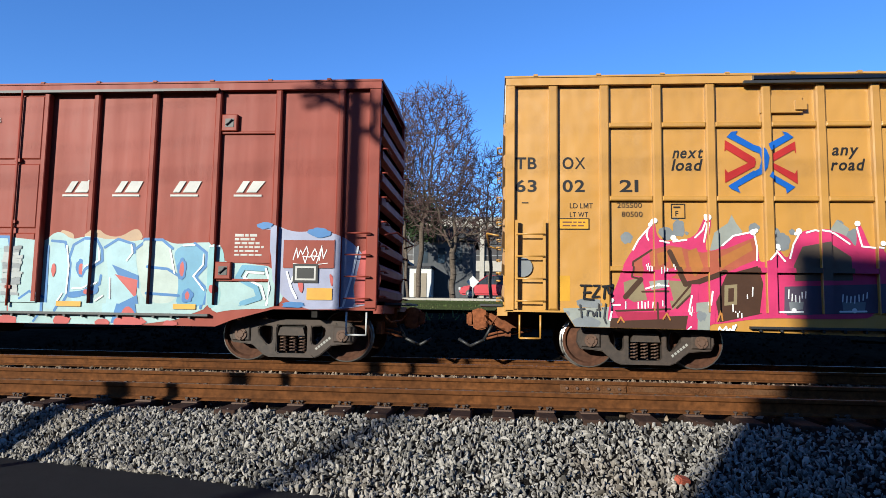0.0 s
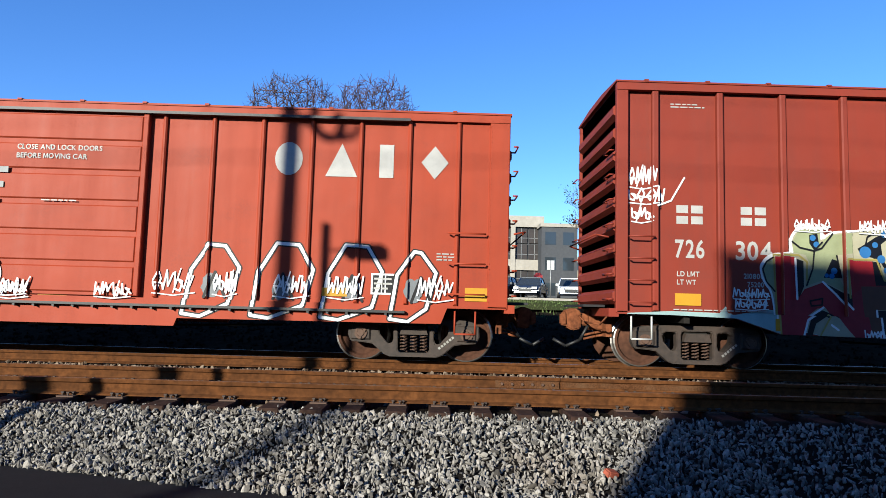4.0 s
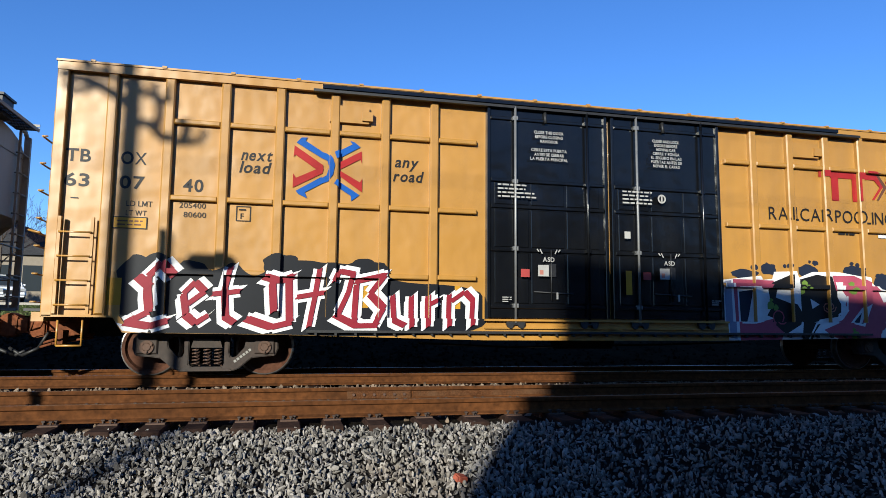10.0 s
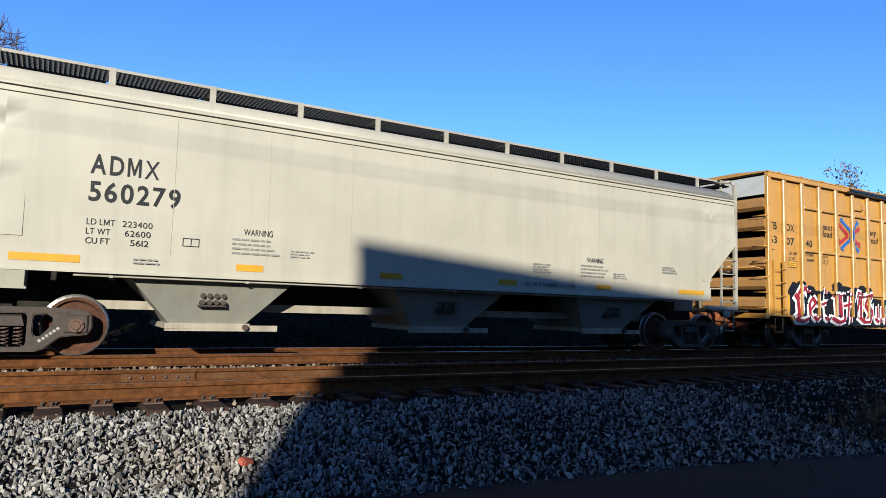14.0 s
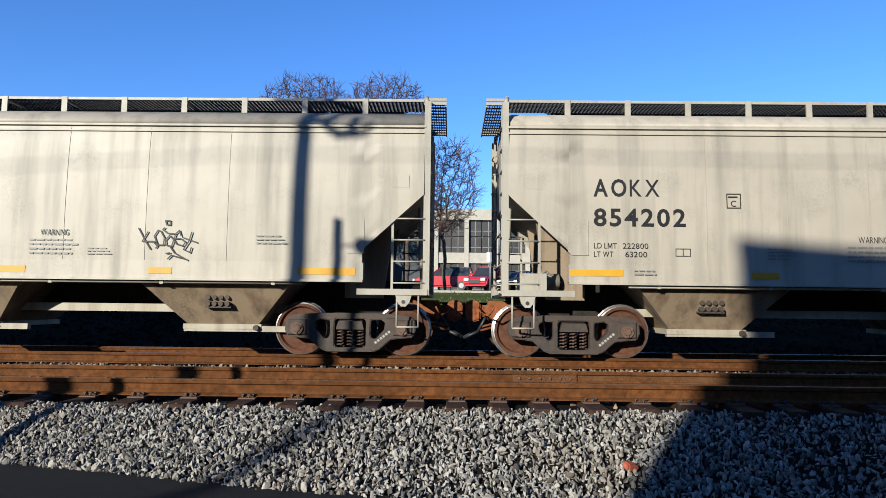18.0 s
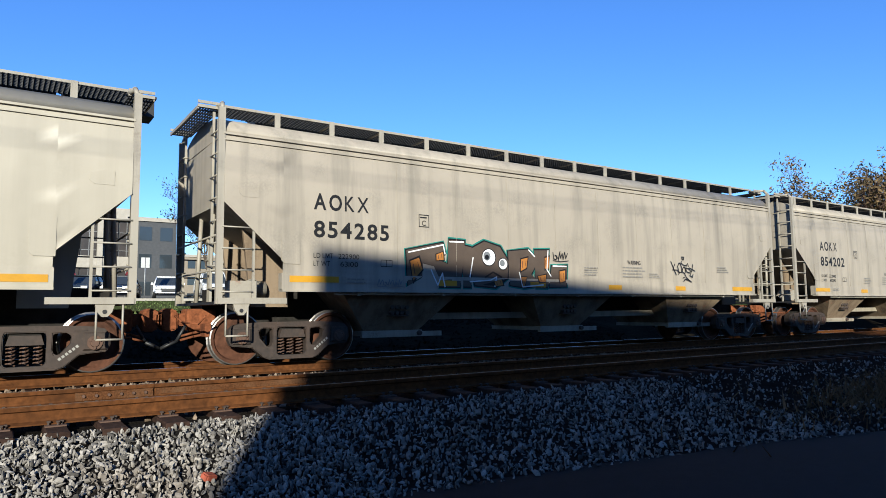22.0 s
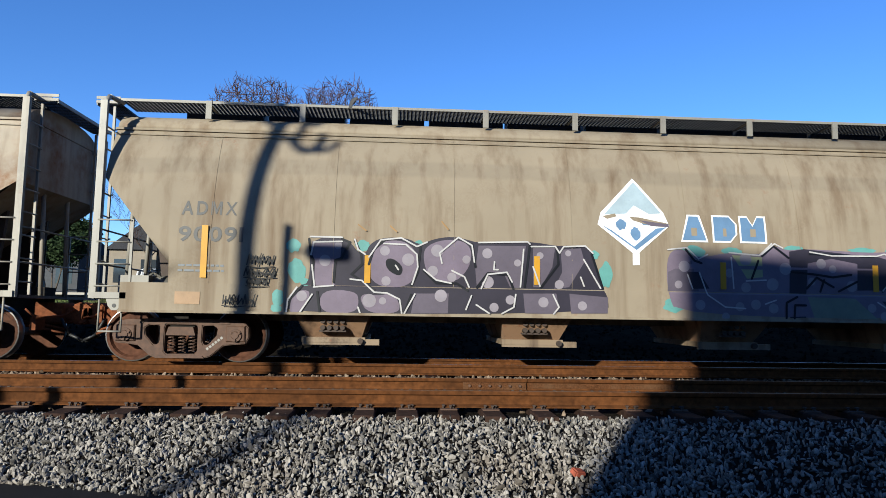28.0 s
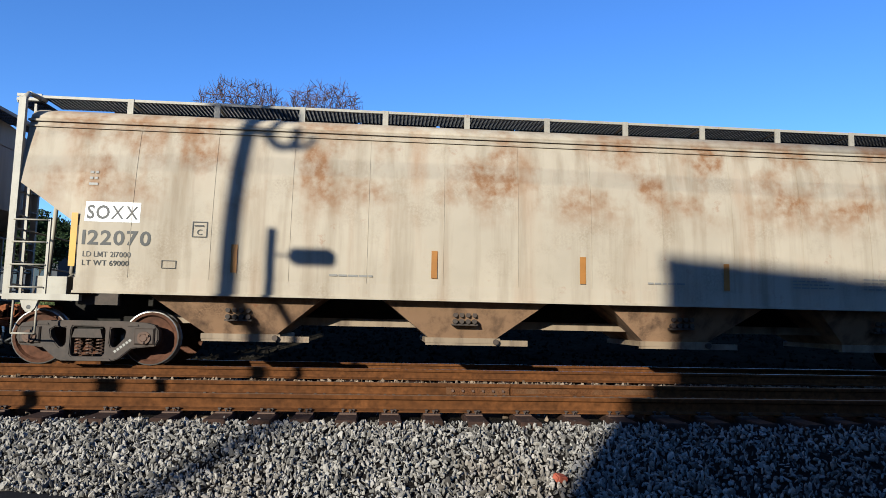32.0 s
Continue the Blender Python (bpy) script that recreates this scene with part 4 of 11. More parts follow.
def frame_mesh(mat):
    """One cast side frame of a truck with its two windows and the spring opening; x along the track, about the truck's middle."""
    half = [(0.0, 0.735), (0.52, 0.735), (0.90, 0.715), (1.04, 0.68), (1.11, 0.60), (1.12, 0.44), (1.07, 0.33), (0.84, 0.31), (0.70, 0.29), (0.50, 0.12), (0.40, 0.08), (0.0, 0.075)]
    outer = half + [(-x, z) for x, z in half[-2:0:-1]]
    nest = [(-0.25, 0.64), (0.25, 0.64), (0.27, 0.58), (0.27, 0.19), (0.23, 0.15), (-0.23, 0.15), (-0.27, 0.19), (-0.27, 0.58)]
    loops = [outer, nest]
    for k in (-1, 1):
        loops.append([(k * x, z) for x, z in ((0.35, 0.62), (0.52, 0.63), (0.60, 0.58), (0.58, 0.46), (0.44, 0.30), (0.37, 0.31), (0.345, 0.38))])
    bm = B()
    flat = [p for ring in loops for p in ring]
    rows = [[bm.verts.new((x, y, z)) for x, z in flat] for y in (-0.09, 0.09)]
    for f in tessellate_polygon([[Vector((x, z, 0)) for x, z in ring] for ring in loops]):
        bm.faces.new([rows[0][i] for i in f])
        bm.faces.new([rows[1][i] for i in reversed(f)])
    at = 0
    for ring in loops:
        n = len(ring)
        for i in range(n):
            a, b = at + i, at + (i + 1) % n
            bm.faces.new((rows[0][a], rows[0][b], rows[1][b], rows[1][a]))
        at += n
    bmesh.ops.recalc_face_normals(bm, faces=bm.faces)
    bmesh.ops.bevel(bm, geom=[e for e in bm.edges if len(e.link_faces) == 2 and e.calc_face_angle(0) > 0.7], offset=0.014, segments=2, affect="EDGES")
    for k in (-1, 1):
        bevel_box(bm, k * 0.9 - 0.16, k * 0.9 + 0.16, -0.125, -0.05, 0.36, 0.63, 0.02)
        prism(bm, [(k * 0.62, 0.655), (k * 0.80, 0.655), (k * 0.78, 0.69), (k * 0.64, 0.69)], -0.105, 0.0)
    prism(bm, [(-0.24, 0.46), (0.24, 0.46), (0.20, 0.60), (-0.20, 0.60)], -0.12, 0.12)
    prism(bm, [(-0.40, 0.085), (0.40, 0.085), (0.36, 0.125), (-0.36, 0.125)], -0.115, 0.115)
    return mesh_of("side_frame", bm, mat)


def spring_mesh():
    bm = B()
    pts = [(0.055 * math.cos(a), 0.055 * math.sin(a), 0.17 + 0.27 * a / 31.4) for a in np.linspace(0, 31.4, 46)]
    pipe(bm, pts, 0.013, 4)
    return mesh_of("spring", bm, M_STEEL_BROWN)


WHEEL, CAP, SPRING = wheel_mesh(), cap_mesh(), spring_mesh()
FRAMES = {"dark": frame_mesh(M_STEEL), "brown": frame_mesh(M_STEEL_BROWN)}
bm = B()
tube(bm, (0, -0.98, 0), (0, 0.98, 0), 0.075, 0.075, 10)
AXLE = mesh_of("wheelset", bm, M_STEEL_BROWN)
bm = B()
box(bm, -0.2, 0.2, -1.05, 1.05, 0.48, 0.68)
BOLSTER = mesh_of("bolster", bm, M_UNDER)
bm = B()
for k in range(6):
    x, z = 0.44 + 0.045 * k, 0.215 + 0.036 * k
    prism(bm, [(x, z), (x + 0.03, z + 0.024), (x + 0.005, z + 0.055), (x - 0.025, z + 0.031)], -0.004, 0.0)
STENCIL = mesh_of("stencil", bm, spray("pale_stencil", (0.5, 0.48, 0.44)))
wheelsets = []


def truck(car, x, tone="dark", base=1.80):
    part("bolster", BOLSTER, None, car, "", (x, 0, 0))
    for y in (-1.03, 1.03):
        fr = part("side_frame", FRAMES[tone], None, car, "cast steel truck side frame", (x, y, 0))
        if y < 0:
            part("stencil", STENCIL, None, fr, "pale stencilled print", (0, -0.088, 0))
        for dx in (-0.17, 0.0, 0.17):
            part("spring", SPRING, None, fr, "", (dx, 0, 0))
        for dx in (-base / 2, base / 2):
            part("axle_cap", CAP, None, fr, "", Matrix.Translation((dx, -0.10 if y < 0 else 0.06, 0.47)))
    for dx in (-base / 2, base / 2):
        ws = part("wheelset", AXLE, None, car, "", (x + dx, 0, WR))
        for y, turn in ((-GAUGE / 2, 0), (GAUGE / 2, 180)):
            part("wheel", WHEEL, None, ws, "rust-brown wheel with a bright worn rim", pose(0, y, 0, 0, 0, turn))
        wheelsets.append((ws, x + dx))


M_RUST = surface("orange_rust", (0.21, 0.072, 0.028), 0.85, 0.0, 14, 0.45, 0.4, 0.006, (0.07, 0.03, 0.018))


def coupler(car, x, way, mat=M_RUST):
    """Draft gear, coupler head, uncoupling lever and air hose on the end that faces way (-1 or 1)."""
    bm = B()
    box(bm, *sorted((x - way * 0.35, x + way * 0.16)), -0.24, 0.24, 0.60, 0.98)
    bmesh.ops.bevel(bm, geom=bm.edges[:], offset=0.03, segments=1, affect="EDGES")
    part("draft_gear", bm, M_RUST, car, "rust-red draft gear housing")
    bm = B()
    box(bm, *sorted((x + way * 0.1, x + way * 0.34)), -0.12, 0.12, 0.68, 0.90)
    prism(bm, [(x + way * 0.30, 0.62), (x + way * 0.46, 0.58), (x + way * 0.58, 0.64), (x + way * 0.60, 0.94), (x + way * 0.44, 1.0), (x + way * 0.30, 0.94)], -0.19, 0.15)
    prism(bm, [(x + way * 0.56, 0.66), (x + way * 0.68, 0.68), (x + way * 0.68, 0.90), (x + way * 0.56, 0.92)], -0.19, -0.05)
    bmesh.ops.bevel(bm, geom=bm.edges[:], offset=0.025, segments=2, affect="EDGES")
    part("coupler", bm, mat, car, "rusty knuckle coupler")
    bm = B()
    for dy, dz in ((-0.5, 0.50), (-0.42, 0.56)):
        pipe(bm, [(x - way * 0.5, dy, dz + 0.1), (x + way * 0.1, dy, dz), (x + way * 0.3, dy + 0.1, dz - 0.06)], 0.022)
    box(bm, *sorted((x - way * 0.12, x - way * 0.02)), -0.75, -0.45, 0.50, 0.72)
    part("angle_cock", bm, M_RUST, car)
    bm = B()
    pipe(bm, [(x + way * 0.12, -1.35, 0.86), (x + way * 0.2, -1.2, 0.72), (x + way * 0.3, -0.5, 0.75), (x + way * 0.36, -0.12, 0.88)], 0.016)
    part("uncoupling_lever", bm, mat, car)
    bm = B()
    pipe(bm, [(x + way * 0.2, -0.35, 0.7), (x + way * 0.35, -0.33, 0.42), (x + way * 0.6, -0.28, 0.30), (x + way * 0.82, -0.2, 0.42)], 0.028, 8)
    part("air_hose", bm, M_BLACK, car)


def rung_mesh(width, mat):
    bm = B()
    pipe(bm, [(-width / 2, 0.075, 0), (-width / 2, 0, 0), (width / 2, 0, 0), (width / 2, 0.075, 0)], 0.014)
    return mesh_of("rung", bm, mat)


def side_ladder(car, x, z0, z1, n, width, mat, y=SIDE, rails=True):
    bm = B()
    for s in (-1, 1):
        box(bm, x + s * width / 2 - 0.022, x + s * width / 2 + 0.022, y - 0.05, y + 0.01, z0, z1)
    lad = part("ladder", bm, mat, car) if rails else car
    if not rails:
        bm.free()
    me = rung_mesh(width, mat)
    for k in range(n):
        part("rung", me, None, lad, "", (x, y - 0.075, z0 + (z1 - z0) * (k + 0.35) / n))


def stirrup(car, x, mat, z0=0.88, z1=0.50, w=0.34, y=SIDE):
    bm = B()
    pipe(bm, [(x - w / 2, y, z0), (x - w / 2, y, z1), (x + w / 2, y, z1), (x + w / 2, y, z0)], 0.017)
    part("stirrup", bm, mat, car, "painted sill step")


def stripe(car, x, z, w, h, y, mat=YELLOW):
    bm = B()
    box(bm, x - w / 2, x + w / 2, y - 0.004, y + 0.002, z - h / 2, z + h / 2)
    return part("reflector", bm, mat, car, "yellow reflective strip")


# ---- boxcars ----
def boxcar(spec):
    """A boxcar. All x from the car's left end; the near side is ribbed steel."""
    L, zr, mat, dark = spec["L"], spec["roof"], spec["mat"], spec["roof_mat"]
    o = -L / 2
    car = thing("boxcar", spec["label"], "boxcar", "freight cars")
    depth = spec.get("depth", 0.09)
    inner = SIDE + depth
    bm = B()
    box(bm, o + 0.05, -o - 0.05, inner, -inner, 0.95, zr - 0.06)
    part("body", bm, mat, car, "painted steel body sheets")
    # side sills, deeper in the middle
    for side in (1, -1):
        bm = B()
        y0, y1 = sorted((side * SIDE, side * (SIDE + 0.06)))
        pts = [(o + 0.02, 0.96), (o + 0.02, spec["sill"][0][1])] + [(o + u, z) for u, z in spec["sill"]] + [(-o - 0.02, spec["sill"][-1][1]), (-o - 0.02, 0.96)]
        prism(bm, pts, y0, y1)
        part("side_sill", bm, mat, car)
    # top rails, corner posts
    bm = B()
    for side in (1, -1):
        y0, y1 = sorted((side * (SIDE - 0.012), side * inner))
        box(bm, o, -o, y0, y1, zr - 0.16, zr - 0.005)
    part("top_rail", bm, mat, car)
    for x in (o, -o - spec.get("corner", 0.14)):
        for side in (1, -1):
            bm = B()
            y0, y1 = sorted((side * SIDE, side * inner))
            bevel_box(bm, x, x + spec.get("corner", 0.14), y0, y1, 0.93, zr - 0.155, 0.012)
            part("corner_post", bm, mat, car)
    # ribs
    w = spec.get("rib_w", 0.13)
    bm = B()
    bevel_box(bm, -w / 2, w / 2, SIDE, inner + 0.002, 0.97, zr - 0.158, 0.022)
    rib = mesh_of("rib", bm, mat)
    for u in spec["ribs"]:
        part("rib", rib, None, car, "", (o + u, 0, 0))
        part("rib", rib, None, car, "", pose(o + u, 0, 0, 0, 0, 180))
    for u0, u1, z in spec.get("bars", ()):
        bm = B()
        bevel_box(bm, o + u0, o + u1, SIDE + 0.012, inner + 0.002, z - 0.04, z + 0.04, 0.015)
        part("girt", bm, mat, car)
    # roof with seams
    bm = B()
    along(bm, [(SIDE - 0.03, zr - 0.03), (SIDE - 0.03, zr), (-0.5, zr + 0.07), (0.5, zr + 0.07), (-SIDE + 0.03, zr), (-SIDE + 0.03, zr - 0.03)], o - 0.02, -o + 0.02)
    roof = part("roof", bm, dark, car)
    seam = B()
    along(seam, [(SIDE - 0.045, zr - 0.012), (SIDE - 0.045, zr + 0.02), (-0.5, zr + 0.095), (0.5, zr + 0.095), (-SIDE + 0.045, zr + 0.02), (-SIDE + 0.045, zr - 0.012)], -0.035, 0.035)
    seam = mesh_of("seam", seam, dark)
    for k in range(int(L / 1.05)):
        part("seam", seam, None, roof, "", (o + 0.5 + k * 1.05, 0, 0))
    # ends: corrugated sheets with deep horizontal ribs
    for s in (-1, 1):
        bm = B()
        zs, n = zr - spec.get("end_top", 0.45), spec.get("end_ribs", 6)
        step = (zs - 1.0) / n
        pts = [(0.0, 0.93), (0.0, 1.0)]
        for k in range(n):
            z = 1.0 + k * step
            pts += [(0.0, z + step * 0.18), (0.085, z + step * 0.34), (0.085, z + step * 0.66), (0.0, z + step * 0.82)]
        pts += [(0.0, zr - 0.04), (-0.12, zr - 0.04), (-0.12, 0.93)]
        vs = [(s * (-o - 0.05 + a), z) for a, z in pts]
        prism(bm, vs, inner + 0.01, -inner - 0.01)
        part("end_wall", bm, spec["end_mat"], car, "corrugated steel end")
        bm = B()
        box(bm, *sorted((s * (-o - 0.05), s * (-o + 0.12))), SIDE + 0.02, -SIDE - 0.02, 0.86, 1.0)
        part("end_sill", bm, mat, car)
        for y in (SIDE + 0.18, -SIDE - 0.18):
            me = rung_mesh(0.42, spec["hand_mat"])
            for k in range(7):
                part("end_rung", me, None, car, "", pose(s * (-o + 0.13), y, 1.15 + 0.42 * k, 0, 0, 90 * s))
        bm = B()
        box(bm, *sorted((s * (-o + 0.04), s * (-o + 0.42))), -0.9, 0.9, 1.02, 1.06)
        part("crossover_platform", bm, M_BLACK, car)
        bm = B()
        pipe(bm, [(s * (-o + 0.1), SIDE + 0.1, 2.2), (s * (-o + 0.3), SIDE + 0.2, 2.25), (s * (-o + 0.3), 0.9, 2.25), (s * (-o + 0.1), 1.0, 2.2)], 0.016)
        part("hand_rail", bm, spec["hand_mat"], car)
        coupler(car, s * -o, s)
    bm = B()
    box(bm, o + 0.3, -o - 0.3, -0.17, 0.17, 0.62, 0.93)
    for k in range(int(L / 1.6)):
        x = o + 1.2 + k * 1.6
        box(bm, x - 0.05, x + 0.05, SIDE + 0.07, -SIDE - 0.07, 0.78, 0.94)
    part("underframe", bm, M_UNDER, car)
    bm = B()
    tube(bm, (-0.6, -0.62, 0.62), (0.55, -0.62, 0.62), 0.2, 0.2, 14)
    part("brake_reservoir", bm, M_UNDER, car)
    bm = B()
    pipe(bm, [(-3.2, -0.5, 0.52), (-1.5, -0.55, 0.45), (1.9, -0.45, 0.5), (3.6, -0.4, 0.55)], 0.02)
    part("brake_rod", bm, M_UNDER, car)
    for s, u in ((-1, spec["trucks"][0]), (1, spec["trucks"][1])):
        truck(car, o + u, spec.get("truck", "dark"))
    hm = spec["hand_mat"]
    lx0, lx1 = spec["ladders"]
    for u in (lx0, lx1):
        side_ladder(car, o + u, 0.98, spec.get("ladder_top", 2.35), spec.get("rungs", 4), spec.get("ladder_w", 0.5), hm, SIDE, spec.get("ladder_rails", False))
        stirrup(car, o + u, spec.get("stirrup_mat", hm))
    return car


def door_rods(bm, x0, x1, z0, z1, y, n):
    for k in range(n):
        x = x0 + (x1 - x0) * (k + 0.5) / n
        tube(bm, (x, y, z0), (x, y, z1), 0.022, 0.022, 8)


def plain_door(car, spec, u0, u1, mat, rods, panels):
    """A sliding door in pressed panels with a frame, lock rods and rollers on a track."""
    o, zr = -spec["L"] / 2, spec["roof"]
    x0, x1, z0, z1 = o + u0, o + u1, 0.98, zr - 0.20
    y = SIDE - 0.05
    door = B()
    box(door, x0, x1, y + 0.05, y + 0.13, z0, z1)
    d = part("door", door, mat, car, spec.get("door_label", "steel sliding door"))
    step = (z1 - z0) / panels
    for k in range(panels):
        bm = B()
        bevel_box(bm, x0 + 0.10, x1 - 0.10, y + 0.022, y + 0.052, z0 + step * k + 0.05, z0 + step * (k + 1) - 0.035, 0.02)
        part("panel", bm, mat, d)
    for x in (x0, x1 - 0.09):
        bm = B()
        bevel_box(bm, x, x + 0.09, y, y + 0.052, z0, z1, 0.012)
        part("stile", bm, mat, d)
    for k in range(rods):
        bm = B()
        x = x0 + (x1 - x0) * (k + 0.5) / rods
        tube(bm, (x, y - 0.02, z0 - 0.08), (x, y - 0.02, z1 + 0.06), 0.022, 0.022, 8)
        for z in (z0 + 0.25, z0 + 1.4, z0 + 2.5):
            box(bm, x - 0.05, x + 0.05, y - 0.03, y + 0.03, z - 0.03, z + 0.03)
        part("lock_rod", bm, mat, d)
    bm = B()
    box(bm, x0 + 0.04, x0 + 0.22, y - 0.035, y + 0.03, z0 + 1.42, z0 + 1.66)
    pipe(bm, [(x0 + 0.08, y - 0.05, z0 + 1.3), (x0 + 0.08, y - 0.06, z0 + 1.75)], 0.018)
    part("latch", bm, mat, d)
    return d


def door_track(car, spec, u0, u1, mat, z=0.80):
    o = -spec["L"] / 2
    bm = B()
    box(bm, o + u0, o + u1, SIDE - 0.10, SIDE + 0.01, z - 0.02, z + 0.02)
    for k in range(int((u1 - u0) / 0.32)):
        x = o + u0 + 0.15 + 0.32 * k
        prism(bm, [(x - 0.02, z - 0.02), (x + 0.02, z - 0.02), (x + 0.02, z - 0.07), (x - 0.02, z - 0.05)], SIDE - 0.08, SIDE)
    part("door_track", bm, mat, car)
    bm = B()
    box(bm, o + u0, o + u1, SIDE - 0.085, SIDE, spec["roof"] - 0.19, spec["roof"] - 0.145)
    part("upper_door_track", bm, mat, car)


# ---- covered hopper cars ----
def hopper(spec):
    """A covered hopper with sloping ends, bays below and running boards above. All x from the car's left end."""
    L, mat, trim = spec["L"], spec["mat"], spec["trim"]
    o, ze, zs = -L / 2, spec["eave"], spec["sill_top"]
    car = thing("hopper_car", spec["label"], "hopper car", "freight cars")
    prof = spec["profile"]                      # half width at a height
    cut_x, cut_z0, cut_z1 = spec["cut"]         # the raked lower corners of the side sheets
    zr = spec["crown"]
    e = 0.10

    def low(u):
        d = min(u, L - u) - e
        if d >= cut_x:
            return zs
        return cut_z0 + (cut_z1 - cut_z0) * d / cut_x

    us = sorted({e, e + cut_x * 0.33, e + cut_x * 0.66, e + cut_x - 0.001, e + cut_x, L - e, L - e - cut_x * 0.33, L - e - cut_x * 0.66, L - e - cut_x + 0.001, L - e - cut_x}
                | set(np.linspace(e + cut_x + 0.3, L - e - cut_x - 0.3, 14).tolist()))
    n = 13
    for side in (1, -1):
        bm = B()
        grid = []
        for u in us:
            z0 = low(u)
            grid.append([bm.verts.new((o + u, -side * prof(z0 + (ze - z0) * j / n), z0 + (ze - z0) * j / n)) for j in range(n + 1)])
        for a, b in zip(grid, grid[1:]):
            for j in range(n):
                f = bm.faces.new((a[j], b[j], b[j + 1], a[j + 1]))
                f.smooth = True
        part("side_sheet", bm, mat, car, spec["sheet_label"])
        # seams of the sheets
        for u in spec["seams"]:
            bm = B()
            z0 = low(u)
            pts = [(o + u, -side * (prof(z) + 0.004), z) for z in np.linspace(z0 + 0.02, ze - 0.02, 12)]
            pipe(bm, pts, 0.0045, 4)
            part("seam", bm, mat, car)
        # eave rail and side sill
        bm = B()
        w = prof(ze)
        y0, y1 = sorted((-side * (w + 0.045), -side * (w - 0.06)))
        box(bm, o + e - 0.02, -o - e + 0.02, y0, y1, ze - 0.018, ze + 0.018)
        box(bm, o + e - 0.01, -o - e + 0.01, *sorted((-side * (prof(ze - 0.1) + 0.03), -side * (prof(ze - 0.1) - 0.04))), ze - 0.115, ze - 0.09)
        part("eave_rail", bm, mat, car)
        bm = B()
        w = prof(zs) + spec.get("sill_out", 0.012)
        y0, y1 = sorted((-side * w, -side * (w - 0.16)))
        s0 = spec.get("sill_in", e + cut_x - 0.02)
        box(bm, o + s0, -o - s0, y0, y1, spec["sill_bot"], zs + 0.01)
        box(bm, o + s0, -o - s0, min(y0, -side * (w + 0.05)), max(y1 - 0.05, -side * (w + 0.05)), spec["sill_bot"] - 0.025, spec["sill_bot"] + 0.015)
        part("side_sill", bm, mat, car)
        for s in (-1, 1):
            bm = B()
            x = s * (-o - 0.02)
            x2 = s * (-o - s0 - 0.1)
            y0, y1 = sorted((-side * w, -side * (w - 0.12)))
            box(bm, *sorted((x, x2)), y0, y1, 1.05, 1.15)
            prism(bm, [(x - s * 0.26, 1.06), (x - s * 0.54, 1.06), (x - s * 0.50, 0.93), (x - s * 0.44, 0.86), (x - s * 0.36, 0.86), (x - s * 0.30, 0.93)], y0 + 0.02, y1 - 0.02)
            beam = part("end_sill_beam", bm, trim, car)
            # black plug put in for the unlit hole through the bracket
            bm = B()
            yf = -side * (w - 0.02)
            tube(bm, (x - s * 0.40, yf - side * 0.004, 0.935), (x - s * 0.40, yf + side * 0.02, 0.935), 0.034, 0.034, 10)
            part("eye_plug", bm, M_BLACK, beam)
    if spec.get("plates"):
        for s in (-1, 1):
            for d, z, pw, ph in ((0.42, 2.98, 0.34, 0.26), (1.16, 2.05, 0.34, 0.62)):
                bm = B()
                x = s * (-o - e - d)
                y = -prof(z)
                prism(bm, [(x - pw / 2, z - ph / 2 + 0.06), (x - pw / 2 + 0.06, z - ph / 2), (x + pw / 2, z - ph / 2), (x + pw / 2, z + ph / 2 - 0.05), (x + pw / 2 - 0.05, z + ph / 2), (x - pw / 2, z + ph / 2 - 0.1)], y - 0.009, y + 0.02)
                part("stiffener_plate", bm, mat, car)
    # curved roof
    bm = B()
    w = prof(ze)
    pts = [(-w, ze + 0.02)] + [(-w * math.cos(a), ze + 0.02 + (zr - ze) * math.sin(a) ** 0.9) for a in np.linspace(0.15, math.pi - 0.15, 11)] + [(w, ze + 0.02)]
    along(bm, pts, o + e, -o - e)
    for f in bm.faces:
        f.smooth = len(f.verts) == 4
    part("roof", bm, mat, car)
    # ends: upright sheet above, slope sheet below
    for s in (-1, 1):
        bm = B()
        x = s * (-o - e)
        zc = cut_z0
        wz = [(-prof(z), z) for z in np.linspace(zc, ze, 7)] + [(prof(z), z) for z in np.linspace(ze, zc, 7)]
        bm.faces.new([bm.verts.new((x, y, z)) for y, z in wz])
        x2 = x - s * spec.get("rake", 2.6)
        bm.faces.new([bm.verts.new(p) for p in ((x, -prof(zc), zc), (x, prof(zc), zc), (x2, 0.9, spec["sill_bot"] - 0.1), (x2, -0.9, spec["sill_bot"] - 0.1))])
        part("end_sheet", bm, spec.get("end_mat", mat), car, "end wall with a raked slope sheet")
        # plates added to fill the shaded recess under the slope sheet
        for y in (-0.70, 0.62):
            bm = B()
            prism(bm, [(x - s * 0.5, cut_z0 + 0.15), (x - s * (cut_x + 0.4), cut_z0 + 0.15), (x - s * (cut_x + 0.4), 1.0), (x - s * cut_x * 0.72, 1.0)], y, y + 0.08)
            part("recess_plate", bm, spec.get("recess_mat", spec["bay_mat"]), car)
        # end frame: corner posts, ladder, cross bars, platform
        for y in (SIDE + 0.05, -SIDE - 0.05):
            bm = B()
            tall = spec["board"] - 0.07
            box(bm, x + s * 0.05 - 0.055, x + s * 0.05 + 0.055, y - 0.035, y + 0.035, 1.05, tall - 0.12)
            pipe(bm, [(x + s * 0.04, y, tall - 0.14), (x + s * 0.02, y * 0.93, tall - 0.02), (x - s * 0.02, y * 0.62, tall)], 0.04, 8)
            part("corner_post", bm, trim, car)
            bm = B()
